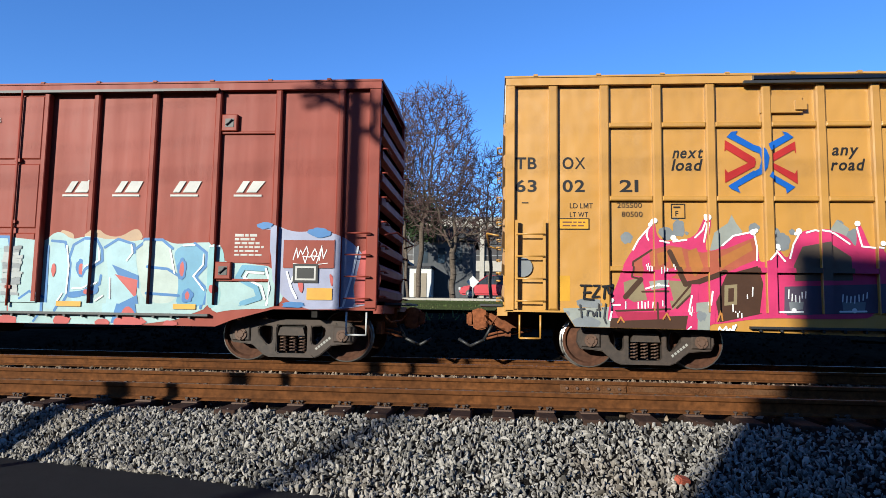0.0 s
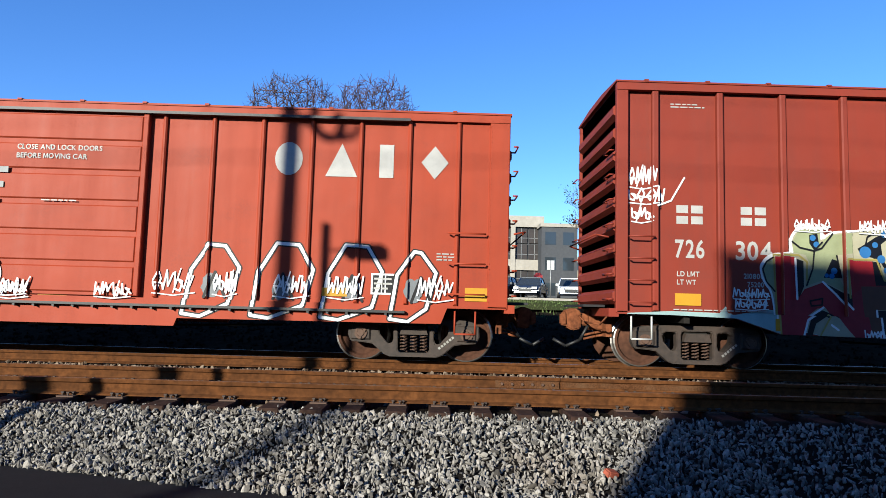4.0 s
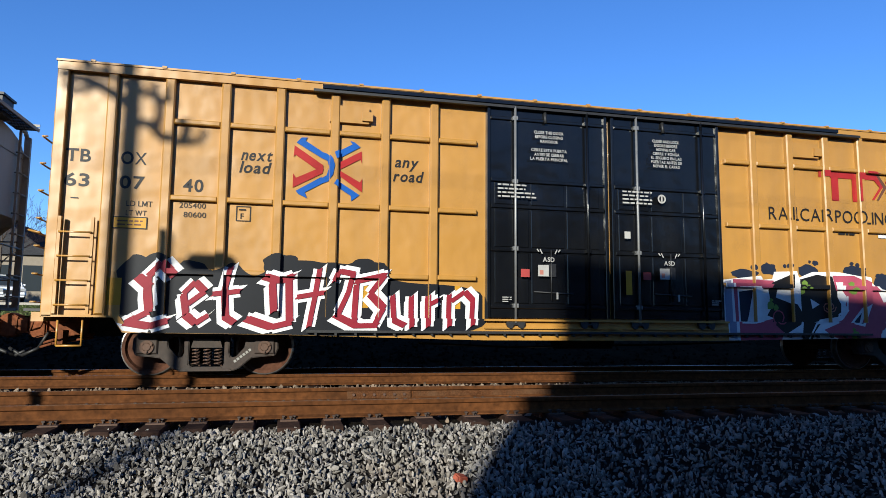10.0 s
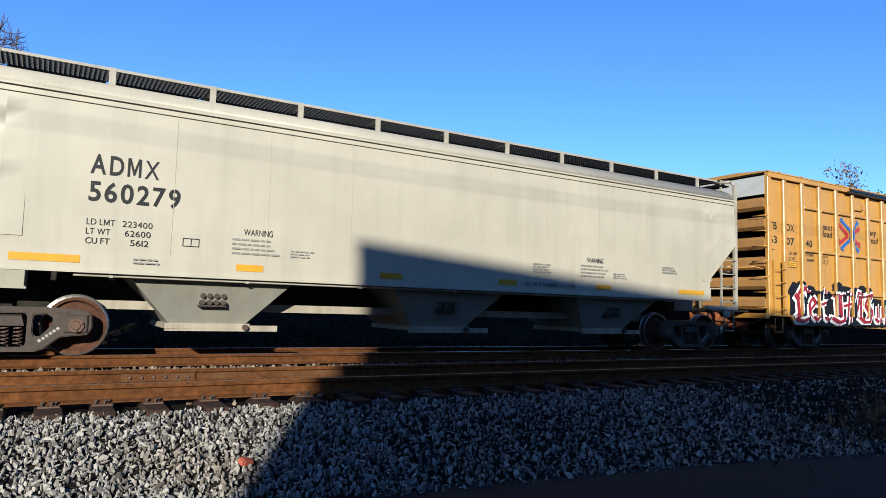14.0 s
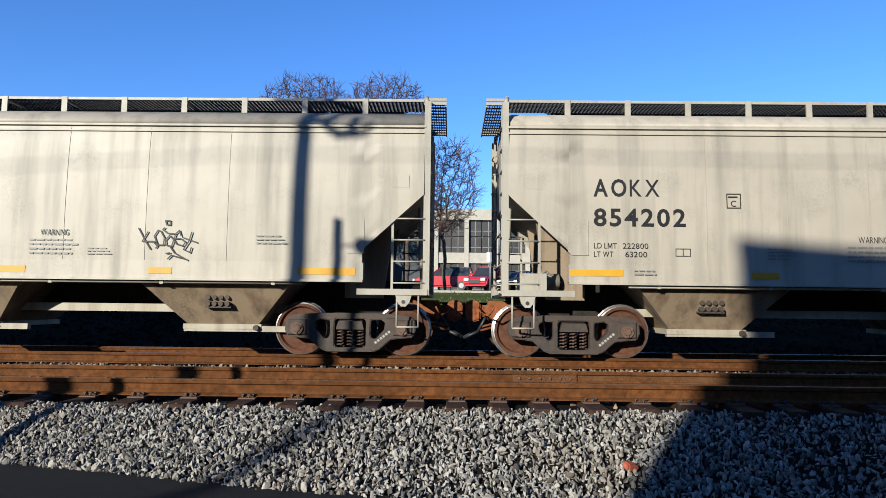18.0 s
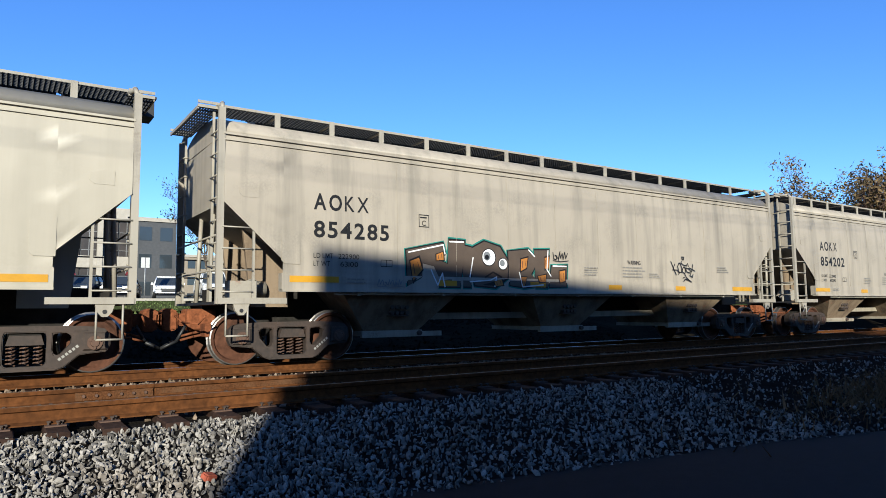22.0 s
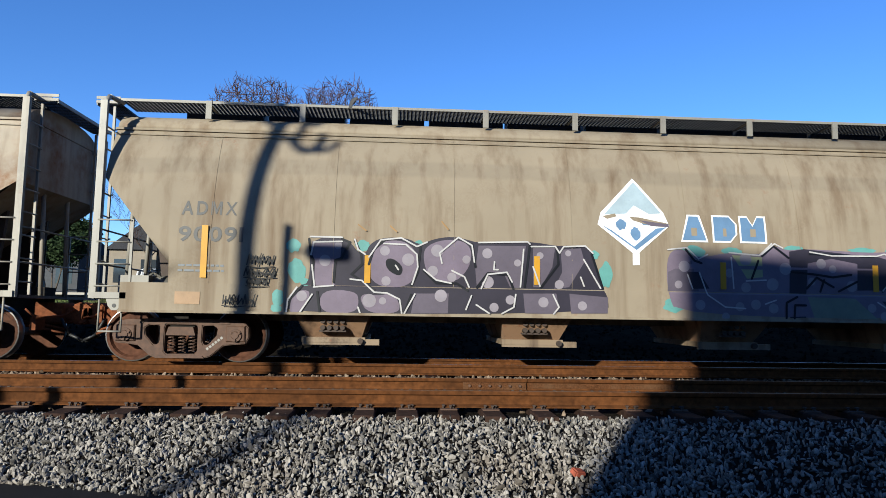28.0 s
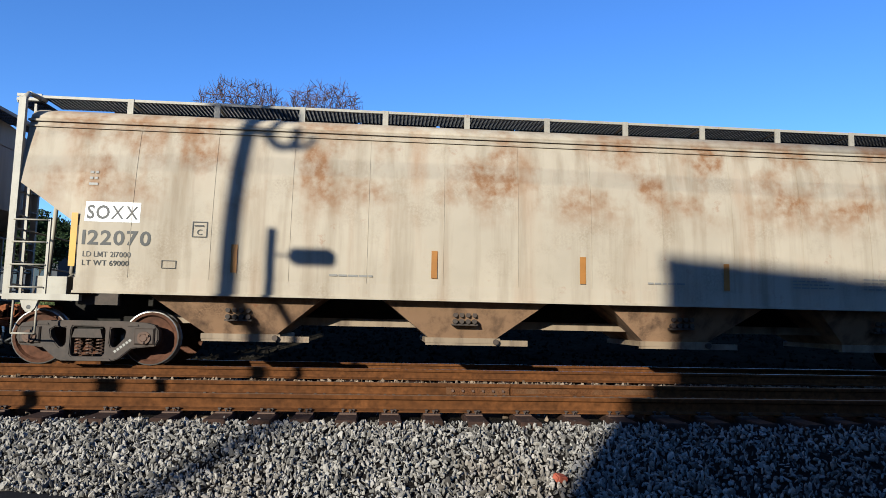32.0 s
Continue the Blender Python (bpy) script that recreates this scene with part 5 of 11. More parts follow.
            box(bm, x - s * 0.52 - 0.02, x - s * 0.52 + 0.02, y - 0.02, y + 0.02, 1.05, min(cut_z0 - 0.25, 2.35))
            part("ladder_stile", bm, trim, car)
            me = rung_mesh(0.52, trim)
            for k in range(4):
                part("rung", me, None, car, "", (x - s * 0.24, y - 0.04 if y < 0 else y - 0.03, 1.25 + 0.36 * k))
            me = rung_mesh(0.42, trim)
            for k in range(8):
                part("end_rung", me, None, car, "", pose(x + s * 0.10, y * 0.83, 1.3 + 0.38 * k, 0, 0, 90 * s))
            for yy in (y * 0.70,):
                bm = B()
                box(bm, x + s * 0.07 - 0.02, x + s * 0.07 + 0.02, yy - 0.02, yy + 0.02, 1.05, tall - 0.1)
                part("ladder_stile", bm, trim, car)
        for z in (1.62, 2.2):
            bm = B()
            pipe(bm, [(x + s * 0.07, SIDE + 0.05, z), (x + s * 0.07, -SIDE - 0.05, z)], 0.018)
            part("hand_rail", bm, trim, car)
        bm = B()
        box(bm, *sorted((x - s * 0.3, x + s * 0.10)), -1.35, 1.35, 1.04, 1.09)
        part("end_platform", bm, M_BLACK, car)
        for y in (-0.42, 0.42):
            bm = B()
            pipe(bm, [(x - s * 0.05, y, 1.08), (x - s * 0.12, y, cut_z0 + 0.1)], 0.04, 6)
            part("end_strut", bm, trim, car)
        coupler(car, s * -o, s)
        stirrup(car, s * (-o - 0.35), trim, 1.05, 0.52, 0.36, SIDE + 0.03)
        if s < 0:
            bm = B()
            tube(bm, (x + 0.35, -0.75, 1.32), (x + 0.95, -0.75, 1.32), 0.15, 0.15, 12)
            box(bm, x + 0.2, x + 0.7, -1.1, -0.9, 1.12, 1.45)
            part("brake_valve", bm, trim, car)
            bm = B()
            for k in range(4):
                pipe(bm, [(x + 0.2, -1.0 + 0.12 * k, 1.12 + 0.05 * k), (x + 0.7, -0.9, 1.5), (x + 1.0, -0.7, 1.3)], 0.018)
            part("brake_pipe", bm, trim, car)
    # bays
    for k, u in enumerate(spec["bays"]):
        bm = B()
        wt, wb = spec["bay_top"] / 2, spec["bay_bot"] / 2
        z1, z0 = spec["sill_bot"] + 0.02, spec["gate"]
        yt, yb = prof(zs) - 0.10, spec.get("bay_y", 0.86)
        x = o + u
        top = [bm.verts.new(p) for p in ((x - wt, -yt, z1), (x + wt, -yt, z1), (x + wt, yt, z1), (x - wt, yt, z1))]
        bot = [bm.verts.new(p) for p in ((x - wb, -yb, z0), (x + wb, -yb, z0), (x + wb, yb, z0), (x - wb, yb, z0))]
        for i in range(4):
            bm.faces.new((top[i], top[(i + 1) % 4], bot[(i + 1) % 4], bot[i]))
        bm.faces.new(bot)
        bay = part("bay", bm, spec["bay_mat"], car, "tapering discharge bay")
        bm = B()
        box(bm, x - wb - 0.06, x + wb + 0.06, -yb - 0.05, yb + 0.05, z0 - 0.09, z0)
        box(bm, x - wb - 0.05, x + wb + spec.get("gate_arm", 0.55), -yb - 0.04, -yb + 0.05, z0 - 0.13, z0 - 0.03)
        part("gate_frame", bm, spec["gate_mat"], bay)
        bm = B()
        tube(bm, (x + wb - 0.02, -yb - 0.12, z0 - 0.06), (x + wb - 0.02, -yb + 0.02, z0 - 0.06), 0.05, 0.05, 8)
        part("gate_drive", bm, M_STEEL, bay)
        bm = B()
        zc, yc = z0 + (z1 - z0) * 0.52, yb + (yt - yb) * 0.52
        for row in (-1, 1):
            for sx in (-0.165, -0.055, 0.055, 0.165):
                tube(bm, (x + sx, -yc - 0.07, zc + row * 0.055), (x + sx, -yc + 0.08, zc + row * 0.055), 0.042, 0.042, 8)
        box(bm, x - 0.22, x + 0.22, -yc - 0.035, -yc + 0.08, zc - 0.125, zc - 0.095)
        box(bm, x - 0.22, x + 0.22, -yc - 0.035, -yc + 0.08, zc + 0.095, zc + 0.125)
        part("vibrator_bracket", bm, M_STEEL, bay)
    bm = B()
    # raised above a real sill: its dark top stands in for shaded slope sheets
    box(bm, o + 0.2, -o - 0.2, -0.19, 0.19, 0.72, max(1.0, spec["sill_bot"] + 0.05))
    part("centre_sill", bm, spec.get("sill_mat", M_UNDER), car)
    for y in (-0.55, 0.55):
        bm = B()
        box(bm, o + 2.2, -o - 2.2, y - 0.03, y + 0.03, 0.72, 0.86)
        part("bay_tie_bar", bm, spec["gate_mat"], car)
    if spec.get("plates"):
        for s in (-1, 1):
            bm = B()
            y = s * (prof(zs) - 0.03)
            tube(bm, (o + 2.1, y, spec["sill_bot"] - 0.055), (-o - 2.1, y, spec["sill_bot"] - 0.055), 0.022, 0.022, 8)
            for k in range(7):
                x = o + 2.6 + (L - 5.2) * k / 6
                box(bm, x - 0.03, x + 0.03, y - 0.03, y + 0.03, spec["sill_bot"] - 0.085, spec["sill_bot"] - 0.01)
            part("train_pipe", bm, trim, car, "pale pipe clamped under the side sill")
    # running boards
    zb, n = spec["board"], spec["posts"]
    lattice = B()
    for y0 in (-0.92, 0.26):
        for k in range(int((L - 0.2) / 0.07)):
            x = o + 0.1 + 0.07 * k
            box(lattice, x, x + 0.014, y0, y0 + 0.66, zb - 0.03, zb)
        for j in range(9):
            box(lattice, o + 0.1, -o - 0.1, y0 + 0.08 * j, y0 + 0.08 * j + 0.010, zb - 0.028, zb - 0.002)
    part("running_board", lattice, M_SILVER if spec.get("bright") else M_BLACK, car, "open steel grating walkway")
    for y in (-0.94, 0.92):
        bm = B()
        box(bm, o + 0.08, -o - 0.08, y, y + 0.02, zb - 0.035, zb + 0.01)
        part("board_edge", bm, trim, car)
    zpost = ze + (zr - ze) * 0.78
    for k in range(n):
        x = o + spec["post_in"] + (L - 2 * spec["post_in"]) * k / (n - 1)
        for s in (-1, 1):
            bm = B()
            box(bm, x - 0.05, x + 0.05, *sorted((s * 0.955, s * 0.925)), zpost - 0.06, zb + 0.012)
            box(bm, x - 0.02, x + 0.02, *sorted((s * 0.35, s * 0.93)), zb - 0.06, zb - 0.034)
            part("board_bracket", bm, trim, car)
    ze2 = zb - 0.11
    for s in (-1, 1):
        bm = B()
        for k in range(9):
            x = s * (-o - 0.12 + 0.045 * k)
            box(bm, x - 0.006, x + 0.006, -1.05, 1.05, ze2 - 0.03, ze2)
        for y in np.linspace(-1.05, 1.05, 12):
            box(bm, *sorted((s * (-o - 0.12), s * (-o + 0.24))), y - 0.006, y + 0.006, ze2 - 0.03, ze2)
        walkway = part("end_grating", bm, M_SILVER if spec.get("bright") else M_BLACK, car)
        for y in (-1.08, 1.06):
            bm = B()
            box(bm, *sorted((s * (-o - 0.14), s * (-o + 0.26))), y, y + 0.02, ze2 - 0.02, ze2 + 0.03)
            box(bm, *sorted((s * (-o - 0.14), s * (-o + 0.26))), y, y + 0.02, ze2 + 0.05, ze2 + 0.10)
            part("edge_channel", bm, trim, walkway)
        bm = B()
        box(bm, *sorted((s * (-o + 0.24), s * (-o + 0.26))), -1.06, 1.06, ze2 - 0.05, ze2 + 0.01)
        part("edge_channel", bm, trim, walkway)
    # hatch covers between the boards, coloured black to keep this band dark
    for k in range(int(L / 1.5)):
        bm = B()
        x = o + 1.0 + k * 1.5
        box(bm, x, x + 1.40, -0.24, 0.24, zr - 0.02, zr + 0.30)
        box(bm, x - 0.03, x + 1.43, -0.28, 0.28, zr + 0.30, zr + 0.34)
        part("hatch_cover", bm, M_BLACK, car)
    for u in spec["trucks"]:
        truck(car, o + u, spec.get("truck", "dark"))
    return car


def flat_profile(w_low, w_mid, w_top, z_low, z_top):
    return lambda z: float(np.interp(z, [z_low, z_low + 0.6, (z_low + z_top) / 2, z_top - 0.5, z_top], [w_low, w_mid - 0.004, w_mid, (w_mid + w_top) / 2 + 0.01, w_top]))


def round_profile(w, zc, b):
    return lambda z: w * math.sqrt(max(0.05, 1 - ((max(z, zc) - zc) / b) ** 2)) - (0.04 * max(0.0, zc - z))

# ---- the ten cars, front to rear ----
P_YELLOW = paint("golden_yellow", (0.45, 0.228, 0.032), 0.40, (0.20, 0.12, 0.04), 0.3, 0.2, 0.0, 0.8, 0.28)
P_YELLOW_END = paint("yellow_end_paint", (0.354, 0.184, 0.0544), 0.5, (0.0816, 0.0544, 0.034), 0.3, 0.25)
P_MAROON = paint("maroon_paint", (0.225, 0.032, 0.014), 0.55, (0.0816, 0.0408, 0.034), 0.25, 0.2, 0.15, 0.25, sheen=0.25)
P_RED = paint("oxide_red_paint", (0.33, 0.046, 0.013), 0.55, (0.109, 0.034, 0.0272), 0.25, 0.16, 0.1, 0.25, sheen=0.2)
P_DOORBLACK = paint("black_door_paint", (0.005, 0.0055, 0.007), 0.19, (0.03, 0.03, 0.03), 0.25, 0.15, 0.0, 0.45, sheen=0.42)
P_CREAM = paint("cream_paint", (0.405, 0.366, 0.29), 0.5, (0.2, 0.185, 0.14), 0.2, 0.25, 0.05, 0.12)
P_BEIGE = paint("beige_paint", (0.37, 0.325, 0.258), 0.55, (0.15, 0.135, 0.11), 0.5, 0.65, 0.1, 0.12)
P_TAUPE = paint("faded_taupe_paint", (0.285, 0.238, 0.170), 0.7, (0.13, 0.082, 0.045), 0.35, 0.8, 0.3, 0.25, sheen=0.2)
P_RUSTY = paint("rust_stained_cream_paint", (0.395, 0.34, 0.262), 0.65, (0.16, 0.11, 0.062), 0.45, 0.55, 0.35, 0.3, 0.0, (0.14, 0.062, 0.02), sheen=0.2)
P_BAY = paint("dusty_bay_paint", (0.235, 0.172, 0.108), 0.65, (0.055, 0.03, 0.017), 0.95, 0.95, 0.8, 0.15)
P_BAY_CREAM = paint("grey_cream_bay_paint", (0.286, 0.272, 0.224), 0.6, (0.15, 0.122, 0.0884), 0.4, 0.4, 0.1, 0.15)
P_BAY_RUST = paint("rusty_bay_paint", (0.33, 0.195, 0.105), 0.8, (0.045, 0.02, 0.01), 1.0, 1.0, 1.0, 0.15)
P_GATE = paint("pale_gate_paint", (0.33, 0.29, 0.22), 0.6, (0.11, 0.07, 0.04), 0.7, 0.6, 0.3, 0.05)
P_TRIM = paint("pale_trim_paint", (0.33, 0.30, 0.245), 0.55, (0.12, 0.085, 0.055), 0.6, 0.4, 0.6, 0.05)
P_GREYTRIM = paint("grey_trim_paint", (0.245, 0.231, 0.197), 0.5, (0.109, 0.0816, 0.0612), 0.4, 0.3, 0.4, 0.05)
P_SILVERROOF = paint("galvanised_roof", (0.286, 0.245, 0.17), 0.5, (0.136, 0.102, 0.068), 0.4, 0.3)
P_WHITE = paint("white_car_paint", (0.503, 0.496, 0.476), 0.45, (0.272, 0.252, 0.204), 0.2, 0.15, 0, 0.1)

YB_RIBS = [0.80, 1.65, 2.51, 3.38, 4.28, 5.14, 6.0] + [12.42 + 0.85 * k for k in range(7)]
YB_EDGES = [0.75] + YB_RIBS[:7] + [6.85, 11.70] + YB_RIBS[7:] + [17.55]
YB_BARS = [(a + 0.08, b - 0.08, z) for z in (4.07, 2.83, 1.66) for a, b in zip(YB_EDGES, YB_EDGES[1:]) if b - a < 1.2 and a > 0.8 and b < 17.54]


def yellow_boxcar(label):
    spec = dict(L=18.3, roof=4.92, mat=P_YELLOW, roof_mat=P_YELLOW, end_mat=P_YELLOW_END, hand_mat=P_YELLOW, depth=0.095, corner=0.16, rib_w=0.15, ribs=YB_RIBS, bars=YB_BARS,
                sill=[(1.0, 0.93), (1.15, 0.70), (3.4, 0.68), (6.9, 0.60), (11.4, 0.60), (14.9, 0.66), (17.1, 0.70), (17.3, 0.93)], trucks=(2.35, 16.1), ladders=(0.42, 17.9), ladder_rails=True,
                ladder_top=2.45, rungs=4, ladder_w=0.46, end_top=0.62, end_ribs=6, stirrup_mat=P_YELLOW, label=label)
    car = boxcar(spec)
    o = -9.15
    for k, (u0, u1) in enumerate(((6.95, 9.26), (9.34, 11.62))):
        black_plug_door(car, o + u0, o + u1)
    bm = B()
    box(bm, o + 6.9, o + 11.68, SIDE - 0.09, SIDE + 0.02, 0.93, 0.965)
    box(bm, o + 6.9, o + 11.68, SIDE - 0.05, SIDE + 0.02, 0.80, 0.825)
    part("door_sill", bm, P_YELLOW, car)
    door_track(car, spec, 3.9, 14.9, M_BLACK, 0.735)
    bm = B()
    along(bm, [(SIDE - 0.10, 4.79), (SIDE - 0.10, 4.85), (SIDE, 4.90), (SIDE, 4.79)], o + 4.05, o + 14.35)
    part("rain_gutter", bm, P_DOORBLACK, car)
    for s in (-1, 1):
        bm = B()
        box(bm, *sorted((s * 9.12, s * 9.16)), SIDE + 0.1, -SIDE - 0.1, 4.28, 4.80)
        part("end_panel", bm, P_WHITE, car, "white-painted upper end panel")
    for u in (4.55, 13.65):
        bm = B()
        box(bm, o + u - 0.36, o + u + 0.30, SIDE + 0.02, SIDE + 0.1, 4.26, 4.55)
        box(bm, o + u + 0.18, o + u + 0.36, SIDE - 0.02, SIDE + 0.06, 4.30, 4.46)
        part("defect_card_holder", bm, P_YELLOW, car)
    return car


def black_plug_door(car, x0, x1):
    y, z0, z1 = SIDE + 0.01, 0.99, 4.78
    bm = B()
    box(bm, x0, x1, y, y + 0.1, z0, z1)
    d = part("plug_door", bm, P_DOORBLACK, car, "black steel plug door")
    for x in (x0, x1 - 0.06):
        bm = B()
        bevel_box(bm, x, x + 0.06, y - 0.045, y + 0.002, z0, z1, 0.01)
        part("stile", bm, P_DOORBLACK, d)
    for z in (1.18, 2.18, 2.95, 3.42, 4.55):
        bm = B()
        bevel_box(bm, x0 + 0.07, x1 - 0.07, y - 0.035, y + 0.002, z - 0.03, z + 0.03, 0.01)
        part("girt", bm, P_DOORBLACK, d)
    for k in range(3):
        for z0p, z1p in ((1.24, 2.13), (2.23, 2.9), (2.99, 3.38)):
            bm = B()
            a = x0 + 0.14 + (x1 - x0 - 0.26) * k / 3
            bevel_box(bm, a, a + (x1 - x0 - 0.26) / 3 - 0.05, y - 0.018, y + 0.002, z0p, z1p, 0.012)
            part("panel", bm, P_DOORBLACK, d)
    for f in (0.22, 0.82):
        bm = B()
        x = x0 + (x1 - x0) * f
        tube(bm, (x, y - 0.075, 0.90), (x, y - 0.075, 4.76), 0.024, 0.024, 8)
        for z in (1.2, 2.2, 3.4, 4.55):
            box(bm, x - 0.045, x + 0.045, y - 0.09, y, z - 0.035, z + 0.035)
        part("lock_rod", bm, M_SILVER if f < 0.5 else P_DOORBLACK, d)
        bm = B()
        tube(bm, (x - 0.10, y - 0.09, 0.86), (x - 0.10, y - 0.02, 0.86), 0.055, 0.055, 10)
        tube(bm, (x + 0.10, y - 0.09, 0.86), (x + 0.10, y - 0.02, 0.86), 0.055, 0.055, 10)
        box(bm, x - 0.17, x + 0.17, y - 0.08, y - 0.02, 0.87, 0.95)
        part("roller", bm, M_BLACK, d)
    bm = B()
    xm = x0 + (x1 - x0) * 0.5
    box(bm, xm - 0.07, xm + 0.12, y - 0.05, y, 1.72, 1.95)
    pipe(bm, [(xm - 0.3, y - 0.04, 1.45), (xm + 0.45, y - 0.04, 1.42)], 0.014)
    pipe(bm, [(xm + 0.03, y - 0.05, 1.3), (xm + 0.03, y - 0.05, 2.2)], 0.014)
    part("lock_gear", bm, M_BLACK, d)
    bm = B()
    tube(bm, (xm - 0.06, y - 0.05, 4.5), (xm - 0.06, y - 0.02, 4.72), 0.03, 0.03, 8)
    part("hanger", bm, M_BLACK, d)


car_a = yellow_boxcar("golden-yellow steel boxcar with black doors and pink graffiti")

spec_b = dict(L=15.07, roof=4.90, mat=P_MAROON, roof_mat=P_MAROON, end_mat=P_MAROON, hand_mat=P_MAROON, depth=0.10, corner=0.20, rib_w=0.11,
              ribs=[0.67, 1.78, 2.86, 3.92, 5.0, 9.92, 11.0, 12.17, 13.26, 14.38], sill=[(0.9, 0.91), (2.0, 0.88), (2.75, 0.64), (6.0, 0.60), (12.3, 0.60), (12.6, 0.72), (13.3, 0.91), (14.1, 0.91)],
              trucks=(1.49, 13.53), ladders=(0.42, 14.74), rungs=4, ladder_top=2.45, ladder_w=0.42, stirrup_mat=P_WHITE, end_ribs=9, end_top=0.3,
              label="maroon steel boxcar covered in pale blue and cream graffiti")
car_b = boxcar(spec_b)
plain_door(car_b, spec_b, 6.05, 9.06, P_MAROON, 3, 3)
door_track(car_b, spec_b, 5.0, 12.2, M_BLACK, 0.79)
for z in (3.99, 1.40):
    bm = B()
    bevel_box(bm, 12.24 - 7.535, 13.20 - 7.535, SIDE + 0.055, SIDE + 0.102, z - 0.022, z + 0.022, 0.01)
    part("panel_rail", bm, P_MAROON, car_b)
for z in (4.16, 1.56):
    bm = B()
    bevel_box(bm, 12.24 - 7.535, 12.52 - 7.535, SIDE + 0.01, SIDE + 0.102, z - 0.15, z + 0.15, 0.015)
    pocket = part("latch_box", bm, P_MAROON, car_b, "small latch box with a dark catch")
    bm = B()
    box(bm, 12.31 - 7.535, 12.46 - 7.535, SIDE, SIDE + 0.012, z - 0.08, z + 0.07)
    pipe(bm, [(12.33 - 7.535, SIDE - 0.02, z - 0.05), (12.44 - 7.535, SIDE - 0.02, z + 0.05)], 0.012)
    part("catch", bm, M_BLACK, pocket)

spec_c = dict(L=15.1, roof=4.24, mat=P_RED, roof_mat=P_RED, end_mat=P_RED, hand_mat=P_RED, depth=0.06, corner=0.34, rib_w=0.07, ribs=[0.8 + 0.83 * k for k in range(7)] + [9.25 + 0.83 * k for k in range(7)],
              sill=[(0.9, 0.92), (1.0, 0.64), (5.4, 0.63), (5.45, 0.51), (9.6, 0.51), (9.65, 0.64), (14.0, 0.66), (14.1, 0.92)], trucks=(1.47, 13.55), ladders=(0.62, 14.4), rungs=3, ladder_top=2.5, ladder_w=0.62,
              end_ribs=7, end_top=0.5, label="orange-red steel boxcar with pink dotted graffiti")
car_c = boxcar(spec_c)
plain_door(car_c, spec_c, 6.1, 9.0, P_RED, 0, 6)
door_track(car_c, spec_c, 5.9, 13.4, M_BLACK, 0.84)
riv = B()
for s in (-1, 1):
    for k in range(34):
        tube(riv, (s * 7.23, SIDE - 0.008, 1.05 + 0.09 * k), (s * 7.23, SIDE + 0.01, 1.05 + 0.09 * k), 0.011, 0.013, 6)
part("rivets", riv, P_RED, car_c)

car_d = yellow_boxcar("golden-yellow steel boxcar with black double doors and blackletter graffiti")

MODERN = flat_profile(1.475, 1.50, 1.44, 1.28, 3.91)


def modern_hopper(L, mat, bay, label, n_posts, trucks, end_mat=None, n=3):
    gap = L * (0.26 if n_posts == 11 else 0.28)
    return hopper(dict(L=L, mat=mat, trim=P_TRIM, eave=3.91, crown=4.36, sill_top=1.57, sill_bot=1.28, profile=MODERN, cut=(1.02, 2.74, 1.80), bays=[L / 2 + gap * (k - (n - 1) / 2) for k in range(n)],
                       bay_top=2.7, bay_bot=1.25, gate=0.52, bay_mat=bay, gate_mat=P_GATE, board=4.54, posts=n_posts, post_in=0.90 if n_posts == 11 else 1.19, trucks=trucks, seams=[3.4 + (L - 6.8) * k / 7 for k in range(8)], label=label,
                       sheet_label="smooth painted side sheet", end_mat=end_mat or mat, plates=True))


car_e = modern_hopper(17.3, P_CREAM, P_BAY_CREAM, "clean cream covered hopper car with a long hopper body", 11, (1.3, 15.9))
car_f = modern_hopper(16.25, P_BEIGE, P_BAY, "beige covered hopper car with light streaks", 14, (1.25, 14.95))
car_g = modern_hopper(16.45, P_BEIGE, P_BAY, "beige covered hopper car with brown lettered graffiti", 14, (1.44, 15.1))
car_h = modern_hopper(17.0, P_CREAM, P_BAY_CREAM, "pale cream covered hopper car with a white outlined graffito", 11, (1.3, 15.6))

ROUND_PROFILE = round_profile(1.52, 1.75, 2.95)
# dark steel on the added recess plates stands in for shade
car_i = hopper(dict(L=17.85, mat=P_TAUPE, trim=P_GREYTRIM, eave=3.98, crown=4.36, sill_top=1.31, sill_bot=0.86, profile=ROUND_PROFILE, cut=(1.15, 3.05, 1.65), bays=[3.9, 7.32, 10.8, 14.2], bay_top=1.25, bay_bot=0.95, gate=0.46,
                    bay_mat=P_BAY_RUST, gate_mat=P_BAY, board=4.53, posts=10, post_in=1.6, trucks=(1.38, 16.45), truck="brown", seams=[1.9 + 2.0 * k for k in range(8)], gate_arm=0.3, bay_y=1.0,
                    label="weathered taupe rounded hopper car with purple graffiti", sheet_label="rounded weathered side sheet", sill_in=0.5, end_mat=P_TRIM, recess_mat=M_STEEL))
TALL_PROFILE = round_profile(1.51, 1.7, 4.3)
# recess plates dark here too, for the shade inside
car_j = hopper(dict(L=19.2, mat=P_RUSTY, trim=P_TRIM, eave=4.02, crown=4.38, sill_top=1.42, sill_bot=1.20, profile=TALL_PROFILE, cut=(1.0, 2.95, 2.25), bays=[3.6, 7.4, 11.25, 15.05], bay_top=2.9, bay_bot=1.2, gate=0.56,
                    bay_mat=P_BAY_RUST, gate_mat=P_BAY, board=4.54, posts=12, post_in=1.55, trucks=(1.2, 17.6), seams=[1.9 + 1.27 * k for k in range(13)],
                    recess_mat=M_STEEL, label="cream rounded hopper car with brown rust stains", sheet_label="rounded cream sheet stained with rust"))
car_k = modern_hopper(16.45, P_BEIGE, P_BAY, "beige covered hopper car at the rear", 14, (1.3, 15.0))

